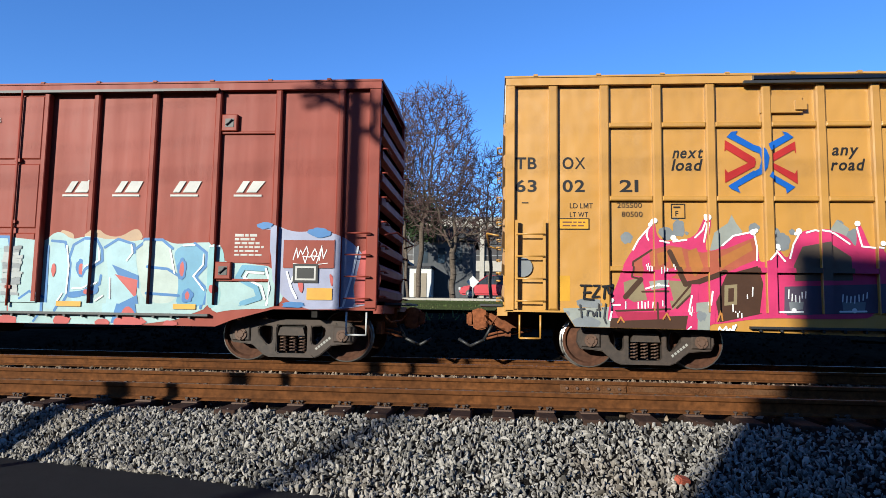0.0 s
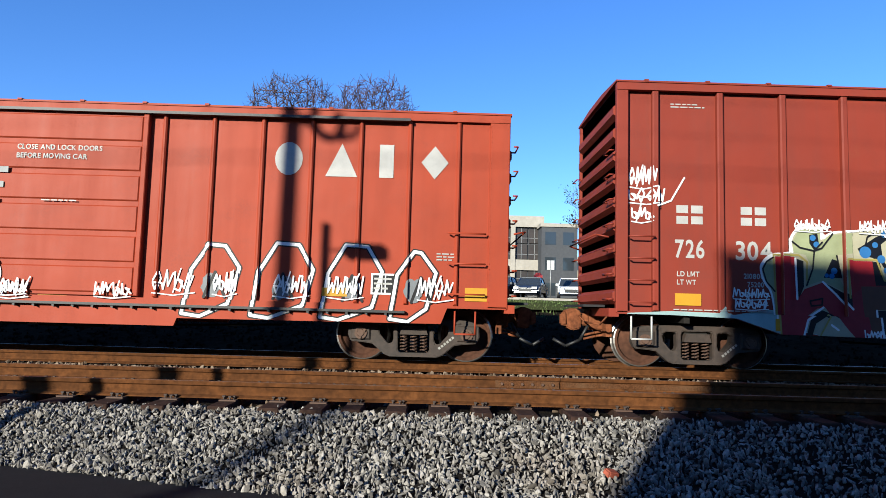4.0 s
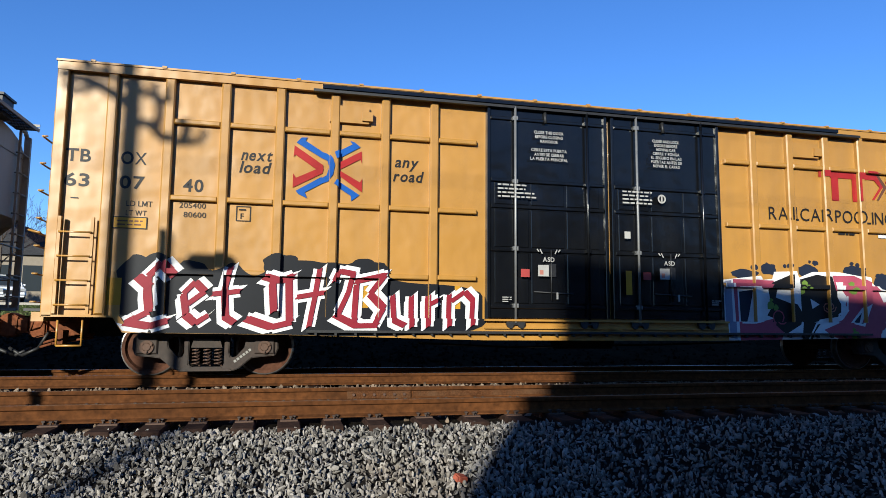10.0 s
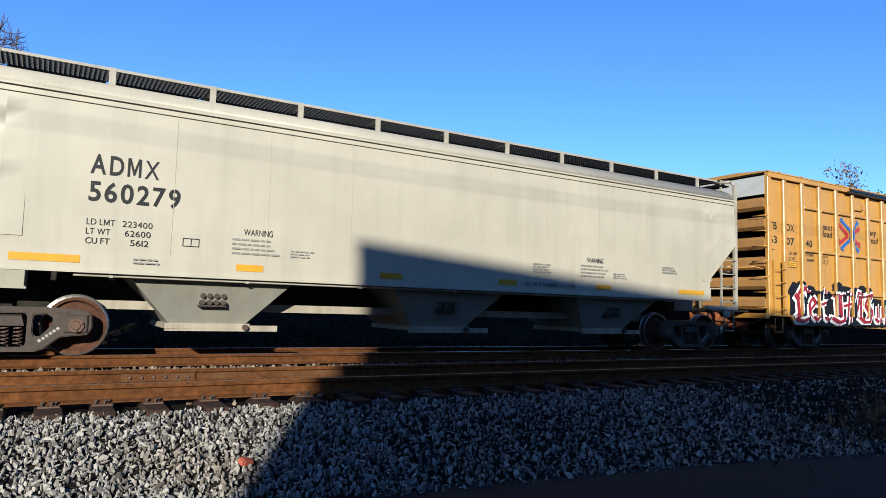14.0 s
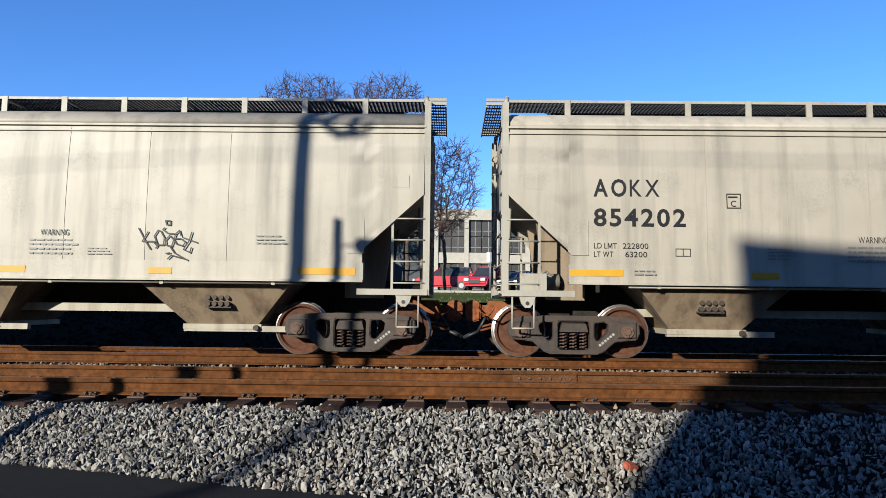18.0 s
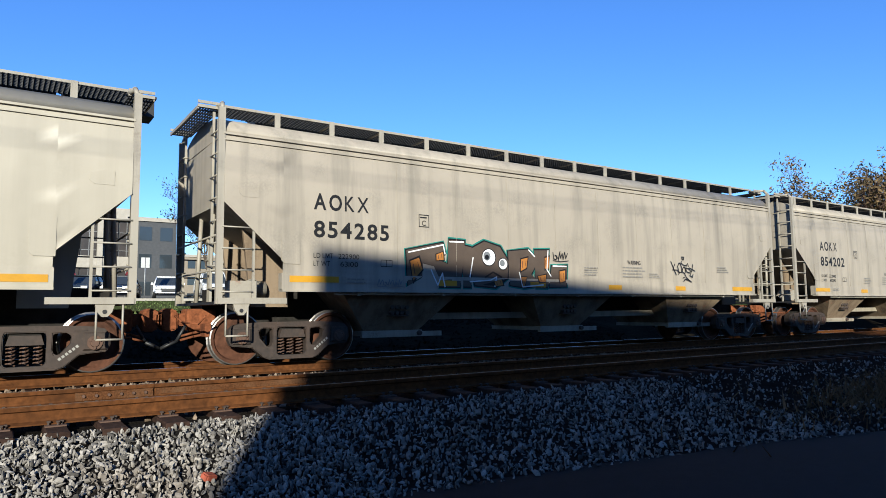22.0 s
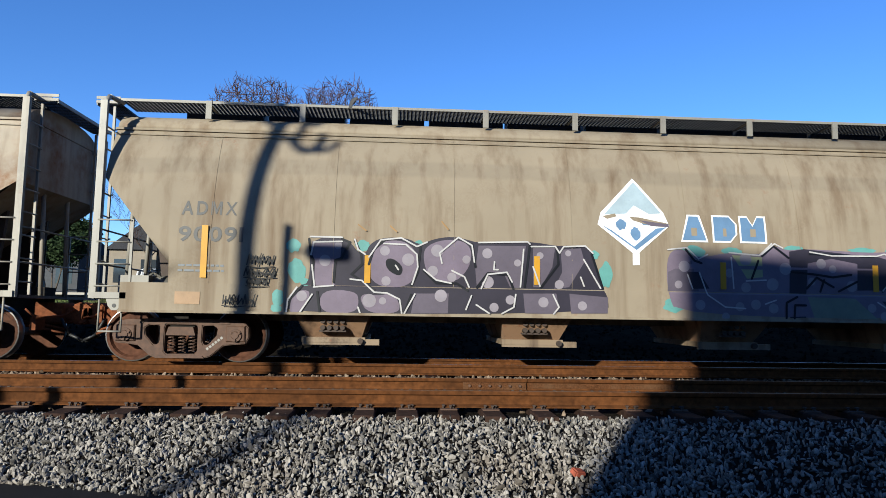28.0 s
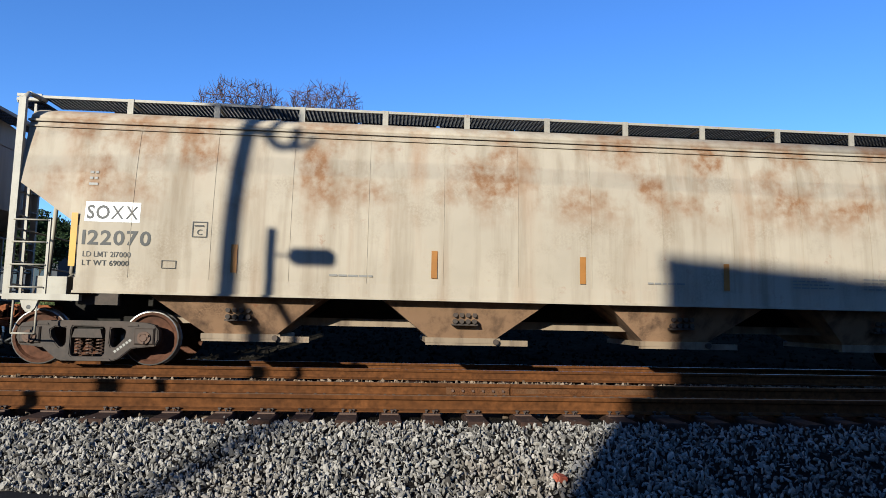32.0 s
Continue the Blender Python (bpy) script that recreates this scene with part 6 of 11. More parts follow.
# where each car's left end stands at the start
CARS = [(car_a, 0.12, 18.3), (car_b, -17.09, 15.07), (car_c, -34.0, 15.1), (car_d, -53.99, 18.3), (car_e, -72.6, 17.3), (car_f, -89.9, 16.25), (car_g, -107.57, 16.45), (car_h, -125.77, 17.0),
        (car_i, -144.75, 17.85), (car_j, -165.1, 19.2), (car_k, -182.6, 16.45)]

# ---- lettering and painted pieces on the cars ----

def glyph_set(weight):
    """Outlines of the built-in font's signs, filled, in units of the capital height."""
    made = {}
    for ch in "ABCDEFGHIJKLMNOPQRSTUVWXYZabcdefghijklmnopqrstuvwxyz0123456789.,-&":
        cu = bpy.data.curves.new("sign", "FONT")
        cu.body, cu.size, cu.offset, cu.resolution_u = ch, 1.0, weight * (0.3 if ch in "MWNKX" else 1.0), 3
        made[ch] = new("sign", cu)
    dg = bpy.context.evaluated_depsgraph_get()
    out = {}
    for ch, ob in made.items():
        me = bpy.data.meshes.new_from_object(ob.evaluated_get(dg))
        out[ch] = ([(v.co.x, v.co.y) for v in me.vertices], [tuple(p.vertices) for p in me.polygons])
        bpy.data.meshes.remove(me)
    for ob in made.values():
        cu = ob.data
        bpy.data.objects.remove(ob)
        bpy.data.curves.remove(cu)
    cap = max(y for _, y in out["H"][0])
    t = 0.15 + 1.6 * weight
    m = [(0, 0), (0, 1), (t + 0.03, 1), (0.48, 0.38), (0.93 - t, 1), (0.96, 1), (0.96, 0), (0.96 - t, 0), (0.96 - t, 0.70), (0.54, 0.08), (0.42, 0.08), (t, 0.70), (t, 0)]
    out["M"] = ([(x * cap, y * cap) for x, y in m], [tuple(f) for f in tessellate_polygon([[Vector((x, y, 0)) for x, y in m]])])
    return {ch: ([(x / cap, y / cap) for x, y in vs], fs) for ch, (vs, fs) in out.items()}


FONT = {"plain": glyph_set(0.0), "bold": glyph_set(0.022), "heavy": glyph_set(0.045)}


class Decal:
    """Flat painted shapes in x, z on a car's near side; each lies a hair above the one before."""

    def __init__(self, left):
        self.left, self.shapes, self.mats, self.group, self.loose = left, [], [], 0, True

    def add(self, pts, faces, mat):
        if mat not in self.mats:
            self.mats.append(mat)
        self.shapes.append(([(x + self.left, z) for x, z in pts], faces, self.mats.index(mat), self.group))

    def poly(self, pts, mat):
        tris = tessellate_polygon([[Vector((x, z, 0)) for x, z in pts]])
        self.add(pts, [tuple(t) for t in tris], mat)

    def rect(self, x0, x1, z0, z1, mat):
        self.add([(x0, z0), (x1, z0), (x1, z1), (x0, z1)], [(0, 1, 2, 3)], mat)

    def disc(self, x, z, rx, mat, rz=None, n=18):
        rz = rz or rx
        self.add([(x + rx * math.cos(6.2832 * i / n), z + rz * math.sin(6.2832 * i / n)) for i in range(n)], [tuple(range(n))], mat)

    def blob(self, x, z, rx, rz, mat, seed=0, amp=0.22, n=30, lobes=2.0):
        pts = []
        for i in range(n):
            a = 6.2832 * i / n
            k = 1 + amp * noise.noise((math.cos(a) * lobes + seed * 7.1, math.sin(a) * lobes, seed * 3.3))
            pts.append((x + rx * k * math.cos(a), z + rz * k * math.sin(a)))
        self.poly(pts, mat)

    def stroke(self, pts, w, mat, w2=None):
        n = len(pts)
        for i, (p, q) in enumerate(zip(pts, pts[1:])):
            a, b = w, w
            if w2 is not None:
                a, b = w + (w2 - w) * i / (n - 1), w + (w2 - w) * (i + 1) / (n - 1)
            d = math.hypot(q[0] - p[0], q[1] - p[1]) or 1e-6
            ux, uz = (q[0] - p[0]) / d, (q[1] - p[1]) / d
            t0 = math.atan2(uz, ux)
            out = [(p[0] + a / 2 * math.cos(t0 + math.pi / 2 + math.pi * k / 5), p[1] + a / 2 * math.sin(t0 + math.pi / 2 + math.pi * k / 5)) for k in range(6)]
            out += [(q[0] + b / 2 * math.cos(t0 - math.pi / 2 + math.pi * k / 5), q[1] + b / 2 * math.sin(t0 - math.pi / 2 + math.pi * k / 5)) for k in range(6)]
            self.add(out, [tuple(range(12))], mat)

    def soft(self, pts, mat):
        """A closed outline with its corners rounded."""
        for _ in range(2):
            out = []
            for p, q in zip(pts, pts[1:] + pts[:1]):
                out += [(p[0] * 0.75 + q[0] * 0.25, p[1] * 0.75 + q[1] * 0.25), (p[0] * 0.25 + q[0] * 0.75, p[1] * 0.25 + q[1] * 0.75)]
            pts = out
        self.poly(pts, mat)

    def nib(self, pts, w, mat):
        """A broad-pen stroke with slanted ends."""
        vx, vz = w / 2 * math.cos(0.7), w / 2 * math.sin(0.7)
        for p, q in zip(pts, pts[1:]):
            self.add([(p[0] - vx, p[1] - vz), (q[0] - vx, q[1] - vz), (q[0] + vx, q[1] + vz), (p[0] + vx, p[1] + vz)], [(0, 1, 2, 3)], mat)
            self.bar([p, q], w * 0.62, mat)

    def bar(self, pts, w, mat):
        """Square-ended stroke."""
        for p, q in zip(pts, pts[1:]):
            d = math.hypot(q[0] - p[0], q[1] - p[1]) or 1e-6
            nx, nz = -(q[1] - p[1]) / d * w / 2, (q[0] - p[0]) / d * w / 2
            self.add([(p[0] + nx, p[1] + nz), (p[0] - nx, p[1] - nz), (q[0] - nx, q[1] - nz), (q[0] + nx, q[1] + nz)], [(0, 1, 2, 3)], mat)

    def star(self, x, z, r, mat, turn=0.3):
        self.poly([(x + (r if i % 2 == 0 else r * 0.42) * math.sin(turn + math.pi * i / 5), z + (r if i % 2 == 0 else r * 0.42) * math.cos(turn + math.pi * i / 5)) for i in range(10)], mat)

    def text(self, words, x, z, h, mat, font="bold", width=None, slant=0.0, gap=0.12, grow=1.0):
        """Words with their baseline at z and capitals h high, fitted to a width where one is given."""
        glyphs, at = FONT[font], 0.0
        self.group += 1
        laid = []
        for ch in words:
            if ch == " ":
                at += 0.42
                continue
            vs, fs = glyphs[ch]
            lo, hi = min(v[0] for v in vs), max(v[0] for v in vs)
            laid.append((at - lo, vs, fs))
            at += hi - lo + gap
        sx = h * grow if width is None else width / (at - gap)
        for dx, vs, fs in laid:
            self.add([(x + (vx + dx) * sx + slant * vz * h, z + vz * h) for vx, vz in vs], fs, mat)
        self.group += 1

    def lines(self, x0, x1, z0, z1, n, mat, seed=0):
        """Small print that cannot be read: plain bars."""
        r = random.Random(seed)
        self.group += 1
        step = (z1 - z0) / n
        for k in range(n):
            at, end = x0, x0 + (x1 - x0) * r.uniform(0.7, 1.0)
            while at < end - 0.03:
                w = min(r.uniform(0.05, 0.16), end - at)
                self.rect(at, at + w, z1 - step * (k + 0.68), z1 - step * (k + 0.28), mat)
                at += w + 0.022
        self.group += 1

    def marks(self, x0, x1, z, h, n, mat, w=0.06, slant=0.0):
        """An owner's mark, as plain blocks of its size."""
        step = (x1 - x0) / n
        for k in range(n):
            a, b = x0 + step * (k + 0.1), x0 + step * (k + 0.9)
            self.rect(a, b, z, z + h * 0.42, mat)
            self.rect(a, b, z + h * 0.58, z + h, mat)

    def put(self, name, car, surf, cuts_x=(), cuts_z=(), split=True, label="", sill=(), only=None):
        bm = B()
        knots = [u + self.left for u, _ in sill]
        cuts_x = list(cuts_x) + knots
        for k, (pts, faces, mi, gid) in enumerate(self.shapes):
            if only is not None and gid != only:
                continue
            vs = [bm.verts.new((x, 0.0002 * k, z)) for x, z in pts]
            for f in faces:
                if len(set(f)) > 2:
                    bm.faces.new([vs[i] for i in f]).material_index = mi
        lo, hi = min(v.co.x for v in bm.verts), max(v.co.x for v in bm.verts)
        zlo, zhi = min(v.co.z for v in bm.verts), max(v.co.z for v in bm.verts)
        for no, lim, cuts in (((1, 0, 0), (lo, hi), cuts_x), ((0, 0, 1), (zlo, zhi), cuts_z)):
            for c in cuts:
                if lim[0] < c < lim[1]:
                    bmesh.ops.bisect_plane(bm, geom=bm.verts[:] + bm.edges[:] + bm.faces[:], plane_co=[c * q for q in no], plane_no=no)
        if sill:
            for v in bm.verts:
                v.co.z = max(v.co.z, float(np.interp(v.co.x, knots, [z for _, z in sill])) + 0.004)
        if split:
            bmesh.ops.split_edges(bm, edges=bm.edges[:])
            for f in bm.faces:
                c = f.calc_center_median()
                y = surf(c.x, c.z)
                for v in f.verts:
                    v.co.y = y - 0.003 - v.co.y
        else:
            for v in bm.verts:
                v.co.y = surf(v.co.x, v.co.z) - 0.004 - v.co.y
        me = bpy.data.meshes.new(name)
        bm.to_mesh(me)
        bm.free()
        for m in self.mats:
            me.materials.append(m)
        return part(name, me, None, car, label)

    def put_words(self, car, surf, cuts_x=(), cuts_z=(), split=True, label=""):
        """Each word, number and block of print as a part of its own."""
        for gid in sorted({g for *_, g in self.shapes}):
            self.put("lettering", car, surf, cuts_x, cuts_z, split, label, (), gid)


def box_surface(L, ribs, rib_w, depth, doors=(), bars=()):
    """How far out the near side of a boxcar lies at a place, and where it steps."""
    o = -L / 2
    cuts = sorted([o + r + s * rib_w / 2 for r in ribs for s in (-1, 1)] + [o + d for a, b, _ in doors for d in (a, b)])
    spans = [(o + r - rib_w / 2, o + r + rib_w / 2) for r in ribs]

    def surf(x, z):
        if z < 0.965:
            return SIDE - 0.001
        for a, b, y in doors:
            if o + a <= x <= o + b:
                return y
        for a, b in spans:
            if a <= x <= b:
                return SIDE
        for a, b, zb in bars:
            if o + a <= x <= o + b and abs(z - zb) < 0.04:
                return SIDE + 0.012
        return SIDE + depth
    zs = sorted({0.965} | {zb + s for _, _, zb in bars for s in (-0.04, 0.04)})
    return surf, cuts, zs


def hopper_surface(prof, sill_top, out):
    def surf(x, z):
        return -(prof(sill_top) + out) if z < sill_top + 0.012 else -prof(z)
    return surf


STROKES = {
    "A": [[(0.05, 0), (0.42, 1), (0.6, 1), (0.95, 0)], [(0.25, 0.36), (0.75, 0.36)]],
    "S": [[(0.92, 0.88), (0.45, 0.98), (0.12, 0.78), (0.5, 0.52), (0.88, 0.3), (0.6, 0.04), (0.06, 0.1)]],
    "E": [[(0.92, 0.95), (0.14, 0.98), (0.12, 0.02), (0.94, 0.05)], [(0.14, 0.5), (0.74, 0.52)]],
    "R": [[(0.12, 0), (0.12, 0.98), (0.7, 0.96), (0.86, 0.74), (0.66, 0.5), (0.2, 0.48)], [(0.45, 0.46), (0.94, 0)]],
    "O": [[(0.5, 0.98), (0.12, 0.75), (0.1, 0.28), (0.48, 0.02), (0.86, 0.25), (0.88, 0.72), (0.5, 0.98)]],
    "K": [[(0.14, 0), (0.14, 1)], [(0.9, 1), (0.2, 0.48), (0.94, 0)]],
    "N": [[(0.1, 0), (0.14, 1), (0.84, 0.04), (0.9, 1)]],
    "H": [[(0.14, 0), (0.12, 1)], [(0.86, 0.02), (0.9, 1)], [(0.14, 0.5), (0.88, 0.52)]],
    "U": [[(0.12, 1), (0.12, 0.2), (0.5, 0.02), (0.88, 0.2), (0.88, 1)]],
}


def scrawl(dec, u0, u1, z0, z1, mat, w=0.03, n=5, seed=0):
    """A quick tag that nobody can read: one running line of loops, a slash and an underline."""
    r = random.Random(seed)
    h, cell, pts = z1 - z0, (u1 - u0) / n, []
    forms = ([(0.0, 0.1), (0.3, 1.0), (0.5, 0.25), (0.85, 0.85)], [(0.05, 0.95), (0.15, 0.1), (0.6, 0.0), (0.8, 0.5), (0.4, 0.6), (1.0, 0.15)],
             [(0.1, 0.5), (0.5, 1.0), (0.75, 0.6), (0.35, 0.0), (0.1, 0.4), (0.9, 0.35)], [(0.2, 1.0), (0.1, 0.0), (0.5, 0.65), (0.7, 0.05), (0.95, 1.05)])
    for k in range(n):
        up = r.uniform(0.7, 1.1)
        for px, pz in r.choice(forms):
            pts.append((u0 + cell * (k + px) + r.uniform(-0.05, 0.05) * cell, z0 + h * (0.5 + (pz - 0.5) * up)))
    dec.stroke(pts, w, mat)
    x = r.uniform(u0 + 0.3 * (u1 - u0), u1)
    dec.stroke([(x - 0.12 * h, z0 - 0.05 * h), (x + 0.2 * h, z1 + 0.1 * h)], w * 0.8, mat)
    dec.stroke([(u0, z0 - 0.1 * h), ((u0 + u1) / 2, z0 - 0.2 * h), (u1, z0 - 0.05 * h)], w * 0.7, mat)


S_BLACK, S_WHITE = spray("black_spray", (0.012, 0.012, 0.014)), spray("white_spray", (0.92, 0.92, 0.92), 0.5, 0.92)
S_STENCIL, S_STENCIL_W = spray("black_stencil", (0.02, 0.02, 0.022)), spray("white_stencil", (0.66, 0.64, 0.6))
S_GREY = spray("grey_spray", (0.28, 0.30, 0.32))
S_PINK, S_HOTPINK, S_ROSE = spray("pink_spray", (0.62, 0.12, 0.20)), spray("magenta_spray", (0.66, 0.045, 0.17), 0.5, 0.74), spray("salmon_spray", (0.66, 0.27, 0.20))
S_NAVY, S_RED, S_BLUE = spray("navy_spray", (0.025, 0.035, 0.07)), spray("red_spray", (0.46, 0.02, 0.03)), spray("blue_spray", (0.06, 0.22, 0.55))
S_SKY, S_AQUA, S_LILAC = spray("pale_blue_spray", (0.46, 0.64, 0.64)), spray("aqua_spray", (0.20, 0.48, 0.44)), spray("lilac_spray", (0.42, 0.44, 0.62))
S_TEAL, S_CREAMY, S_PEACH = spray("teal_spray", (0.05, 0.30, 0.25)), spray("cream_spray", (0.60, 0.56, 0.38)), spray("peach_spray", (0.55, 0.36, 0.20))
S_CORAL, S_BROWN, S_ORANGE = spray("coral_spray", (0.58, 0.09, 0.08)), spray("brown_spray", (0.20, 0.085, 0.05)), spray("orange_spray", (0.62, 0.26, 0.05))
S_PURPLE, S_UMBER, S_GREEN = spray("dusty_purple_spray", (0.13, 0.10, 0.15)), spray("umber_spray", (0.14, 0.105, 0.08)), spray("green_spray", (0.25, 0.40, 0.06))
S_LOGO_BLUE, S_LOGO_RED = spray("logo_blue", (0.03, 0.15, 0.62), 0.35), spray("logo_red", (0.55, 0.035, 0.03), 0.35)
S_PAPER = spray("torn_paper", (0.60, 0.62, 0.60), 0.8)
S_GREYPAPER = spray("grey_paper", (0.40, 0.42, 0.43), 0.8)
S_PRINT = spray("faint_print", (0.36, 0.34, 0.31))
S_FADED = spray("faded_reflector", (0.48, 0.21, 0.04))
S_DIM = spray("worn_stencil", (0.10, 0.10, 0.10))
S_MAUVE = spray("mauve_spray", (0.26, 0.21, 0.28))
S_SAGE, S_RUSSET = spray("sage_spray", (0.30, 0.34, 0.26)), spray("russet_spray", (0.50, 0.13, 0.07))
S_AQUA2, S_CORALS = spray("pale_aqua_spray", (0.30, 0.56, 0.60)), spray("soft_coral_spray", (0.60, 0.16, 0.13))
S_LIMY, S_OLIVE, S_INK = spray("pale_lime_spray", (0.46, 0.50, 0.27)), spray("olive_yellow_spray", (0.56, 0.46, 0.12)), spray("ink_spray", (0.007, 0.009, 0.016))
S_ICE, S_PALE, S_MIDBLUE = spray("ice_blue_spray", (0.46, 0.68, 0.74)), spray("greenish_white_spray", (0.58, 0.68, 0.62)), spray("mid_blue_spray", (0.17, 0.42, 0.62))
S_MURK, S_GREYPURPLE = spray("murky_violet_spray", (0.045, 0.04, 0.062)), spray("grey_purple_spray", (0.17, 0.145, 0.19))
S_GHOST, S_DOT, S_AMBER = spray("dusty_white_spray", (0.74, 0.72, 0.72)), spray("dusty_lilac_spray", (0.42, 0.38, 0.43)), spray("amber_overspray", (0.50, 0.29, 0.10))
S_FADEDBLUE, S_PALESKY = spray("faded_blue", (0.20, 0.34, 0.56)), spray("bleached_sky_blue", (0.55, 0.68, 0.76))
S_SILT, S_DRAB, S_BARK = spray("pale_grey_spray", (0.40, 0.42, 0.38)), spray("drab_tan_spray", (0.34, 0.27, 0.15)), spray("dark_brown_spray", (0.085, 0.04, 0.022))
S_RUSTOR, S_CORALPINK, S_GRIM = spray("rust_orange_spray", (0.52, 0.20, 0.045)), spray("deep_rose_spray", (0.48, 0.03, 0.09)), spray("faded_black_spray", (0.07, 0.07, 0.075))
S_CRIMSON = spray("crimson_spray", (0.38, 0.018, 0.04))
S_STAR = spray("dark_coral_spray", (0.42, 0.035, 0.05))

YB_SILL = [(0.16, 0.93), (1.0, 0.93), (1.15, 0.70), (3.4, 0.68), (6.9, 0.60), (11.4, 0.60), (14.9, 0.66), (17.1, 0.70), (17.3, 0.93)]
YB_DOORS = ((6.9, 11.68, SIDE - 0.03),)


def yellow_surface():
    return box_surface(18.3, YB_RIBS, 0.15, 0.095, YB_DOORS, YB_BARS)


def yellow_lettering(car, first, second, third, load, light):
    surf, cx, cz = yellow_surface()
    d = Decal(-9.15)
    K = S_STENCIL
    d.text("TB", 0.17, 3.34, 0.20, K, "bold", 0.36)
    d.text("OX", 0.96, 3.34, 0.20, K, "bold", 0.38)
    d.text(first, 0.17, 2.95, 0.20, K, "bold", 0.36)
    d.text(second, 0.96, 2.95, 0.20, K, "bold", 0.37)
    d.text(third, 1.90, 2.95, 0.20, K, "bold", 0.31)
    d.text("next", 2.77, 3.52, 0.19, K, "bold", 0.48, 0.22)
    d.text("load", 2.75, 3.31, 0.19, K, "bold", 0.47, 0.22)
    d.text("any", 5.31, 3.56, 0.19, K, "bold", 0.40, 0.22)
    d.text("road", 5.29, 3.31, 0.19, K, "bold", 0.50, 0.22)
    d.text("LD LMT", 1.08, 2.67, 0.085, K, "plain", 0.38)
    d.text("LT WT", 1.08, 2.52, 0.085, K, "plain", 0.30)
    d.text(load, 1.86, 2.68, 0.085, K, "plain", 0.40)
    d.text(light, 1.93, 2.53, 0.085, K, "plain", 0.34)
    d.lines(0.28, 0.44, 2.74, 2.78, 1, K, 3)
    for x0, x1, z0, z1 in ((2.73, 2.96, 2.50, 2.515), (2.73, 2.96, 2.735, 2.75), (2.73, 2.745, 2.50, 2.75), (2.945, 2.96, 2.50, 2.75)):
        d.rect(x0, x1, z0, z1, K)
    d.text("F", 2.80, 2.54, 0.09, K, "plain")
    d.lines(2.77, 2.92, 2.66, 2.72, 1, K, 1)
    d.rect(0.90, 1.40, 2.31, 2.50, S_BLACK)
    d.rect(0.915, 1.385, 2.325, 2.485, YELLOW)
    d.lines(0.96, 1.34, 2.345, 2.46, 2, S_BROWN, 2)
    # crossed arrows in red and blue
    d.poly([(3.65, 3.87), (3.73, 3.96), (3.83, 3.97), (3.80, 3.91), (4.08, 3.74), (4.07, 3.63)], S_LOGO_BLUE)
    d.poly([(4.07, 3.74), (4.17, 3.71), (4.25, 3.63), (4.29, 3.51), (4.26, 3.34), (4.19, 3.24), (4.08, 3.19), (4.08, 3.29), (4.16, 3.34), (4.20, 3.48), (4.17, 3.59), (4.07, 3.63)], S_LOGO_BLUE)
    d.poly([(4.08, 3.31), (4.08, 3.19), (3.81, 3.03), (3.85, 2.93), (3.70, 3.00), (3.66, 3.05)], S_LOGO_BLUE)
    d.poly([(4.28, 3.73), (4.58, 3.90), (4.54, 3.96), (4.62, 3.94), (4.72, 3.86), (4.32, 3.62)], S_LOGO_BLUE)
    d.poly([(4.33, 3.27), (4.72, 3.03), (4.58, 2.92), (4.57, 3.01), (4.28, 3.19)], S_LOGO_BLUE)
    d.poly([(3.62, 3.82), (4.10, 3.51), (4.10, 3.42), (3.99, 3.43), (3.64, 3.66), (3.61, 3.62)], S_LOGO_RED)
    d.poly([(4.00, 3.44), (4.11, 3.46), (4.09, 3.37), (3.61, 3.10), (3.61, 3.34), (3.66, 3.27)], S_LOGO_RED)
    d.poly([(4.36, 3.57), (4.74, 3.79), (4.75, 3.57), (4.72, 3.65), (4.39, 3.46)], S_LOGO_RED)
    d.poly([(4.37, 3.44), (4.72, 3.25), (4.76, 3.32), (4.76, 3.08), (4.39, 3.33)], S_LOGO_RED)
    # the far half: red bars and chevrons over the motto
    d.rect(13.98, 15.15, 3.90, 4.03, S_LOGO_RED)
    d.rect(14.28, 14.45, 3.43, 3.90, S_LOGO_RED)
    d.rect(14.78, 14.95, 3.43, 3.90, S_LOGO_RED)
    d.poly([(15.13, 4.08), (15.36, 4.07), (15.55, 3.77), (15.32, 3.49), (15.26, 3.49), (15.47, 3.76), (15.34, 3.90), (15.13, 3.91)], S_LOGO_RED)
    d.poly([(15.37, 4.05), (15.44, 4.04), (15.65, 3.77), (15.44, 3.49), (15.38, 3.49), (15.56, 3.76)], S_BROWN)
    d.poly([(15.62, 3.88), (15.75, 4.04), (15.92, 4.04), (15.71, 3.81), (15.68, 3.78)], S_LOGO_RED)
    d.poly([(15.61, 3.66), (15.70, 3.75), (15.89, 3.48), (15.73, 3.48)], S_LOGO_RED)
    d.text("RAILCAR", 12.77, 2.98, 0.25, K, "plain", 1.42, 0, 0.16)
    d.text("POOLING", 14.33, 2.98, 0.25, K, "plain", 1.42, 0, 0.16)
    d.text("EXPERTS", 15.92, 2.98, 0.25, K, "plain", 1.42, 0, 0.16)
    d.lines(14.38, 14.93, 2.70, 2.80, 1, K, 8)
    d.rect(16.24, 16.64, 2.50, 2.78, S_WHITE)
    d.rect(16.26, 16.62, 2.52, 2.76, S_BLACK)
    d.rect(16.43, 16.45, 2.52, 2.76, S_WHITE)
    d.lines(16.28, 16.60, 2.54, 2.74, 3, S_STENCIL_W, 9)
    d.rect(15.35, 15.58, 2.70, 2.76, S_WHITE)
    d.rect(17.02, 17.52, 2.33, 2.52, S_BLACK)
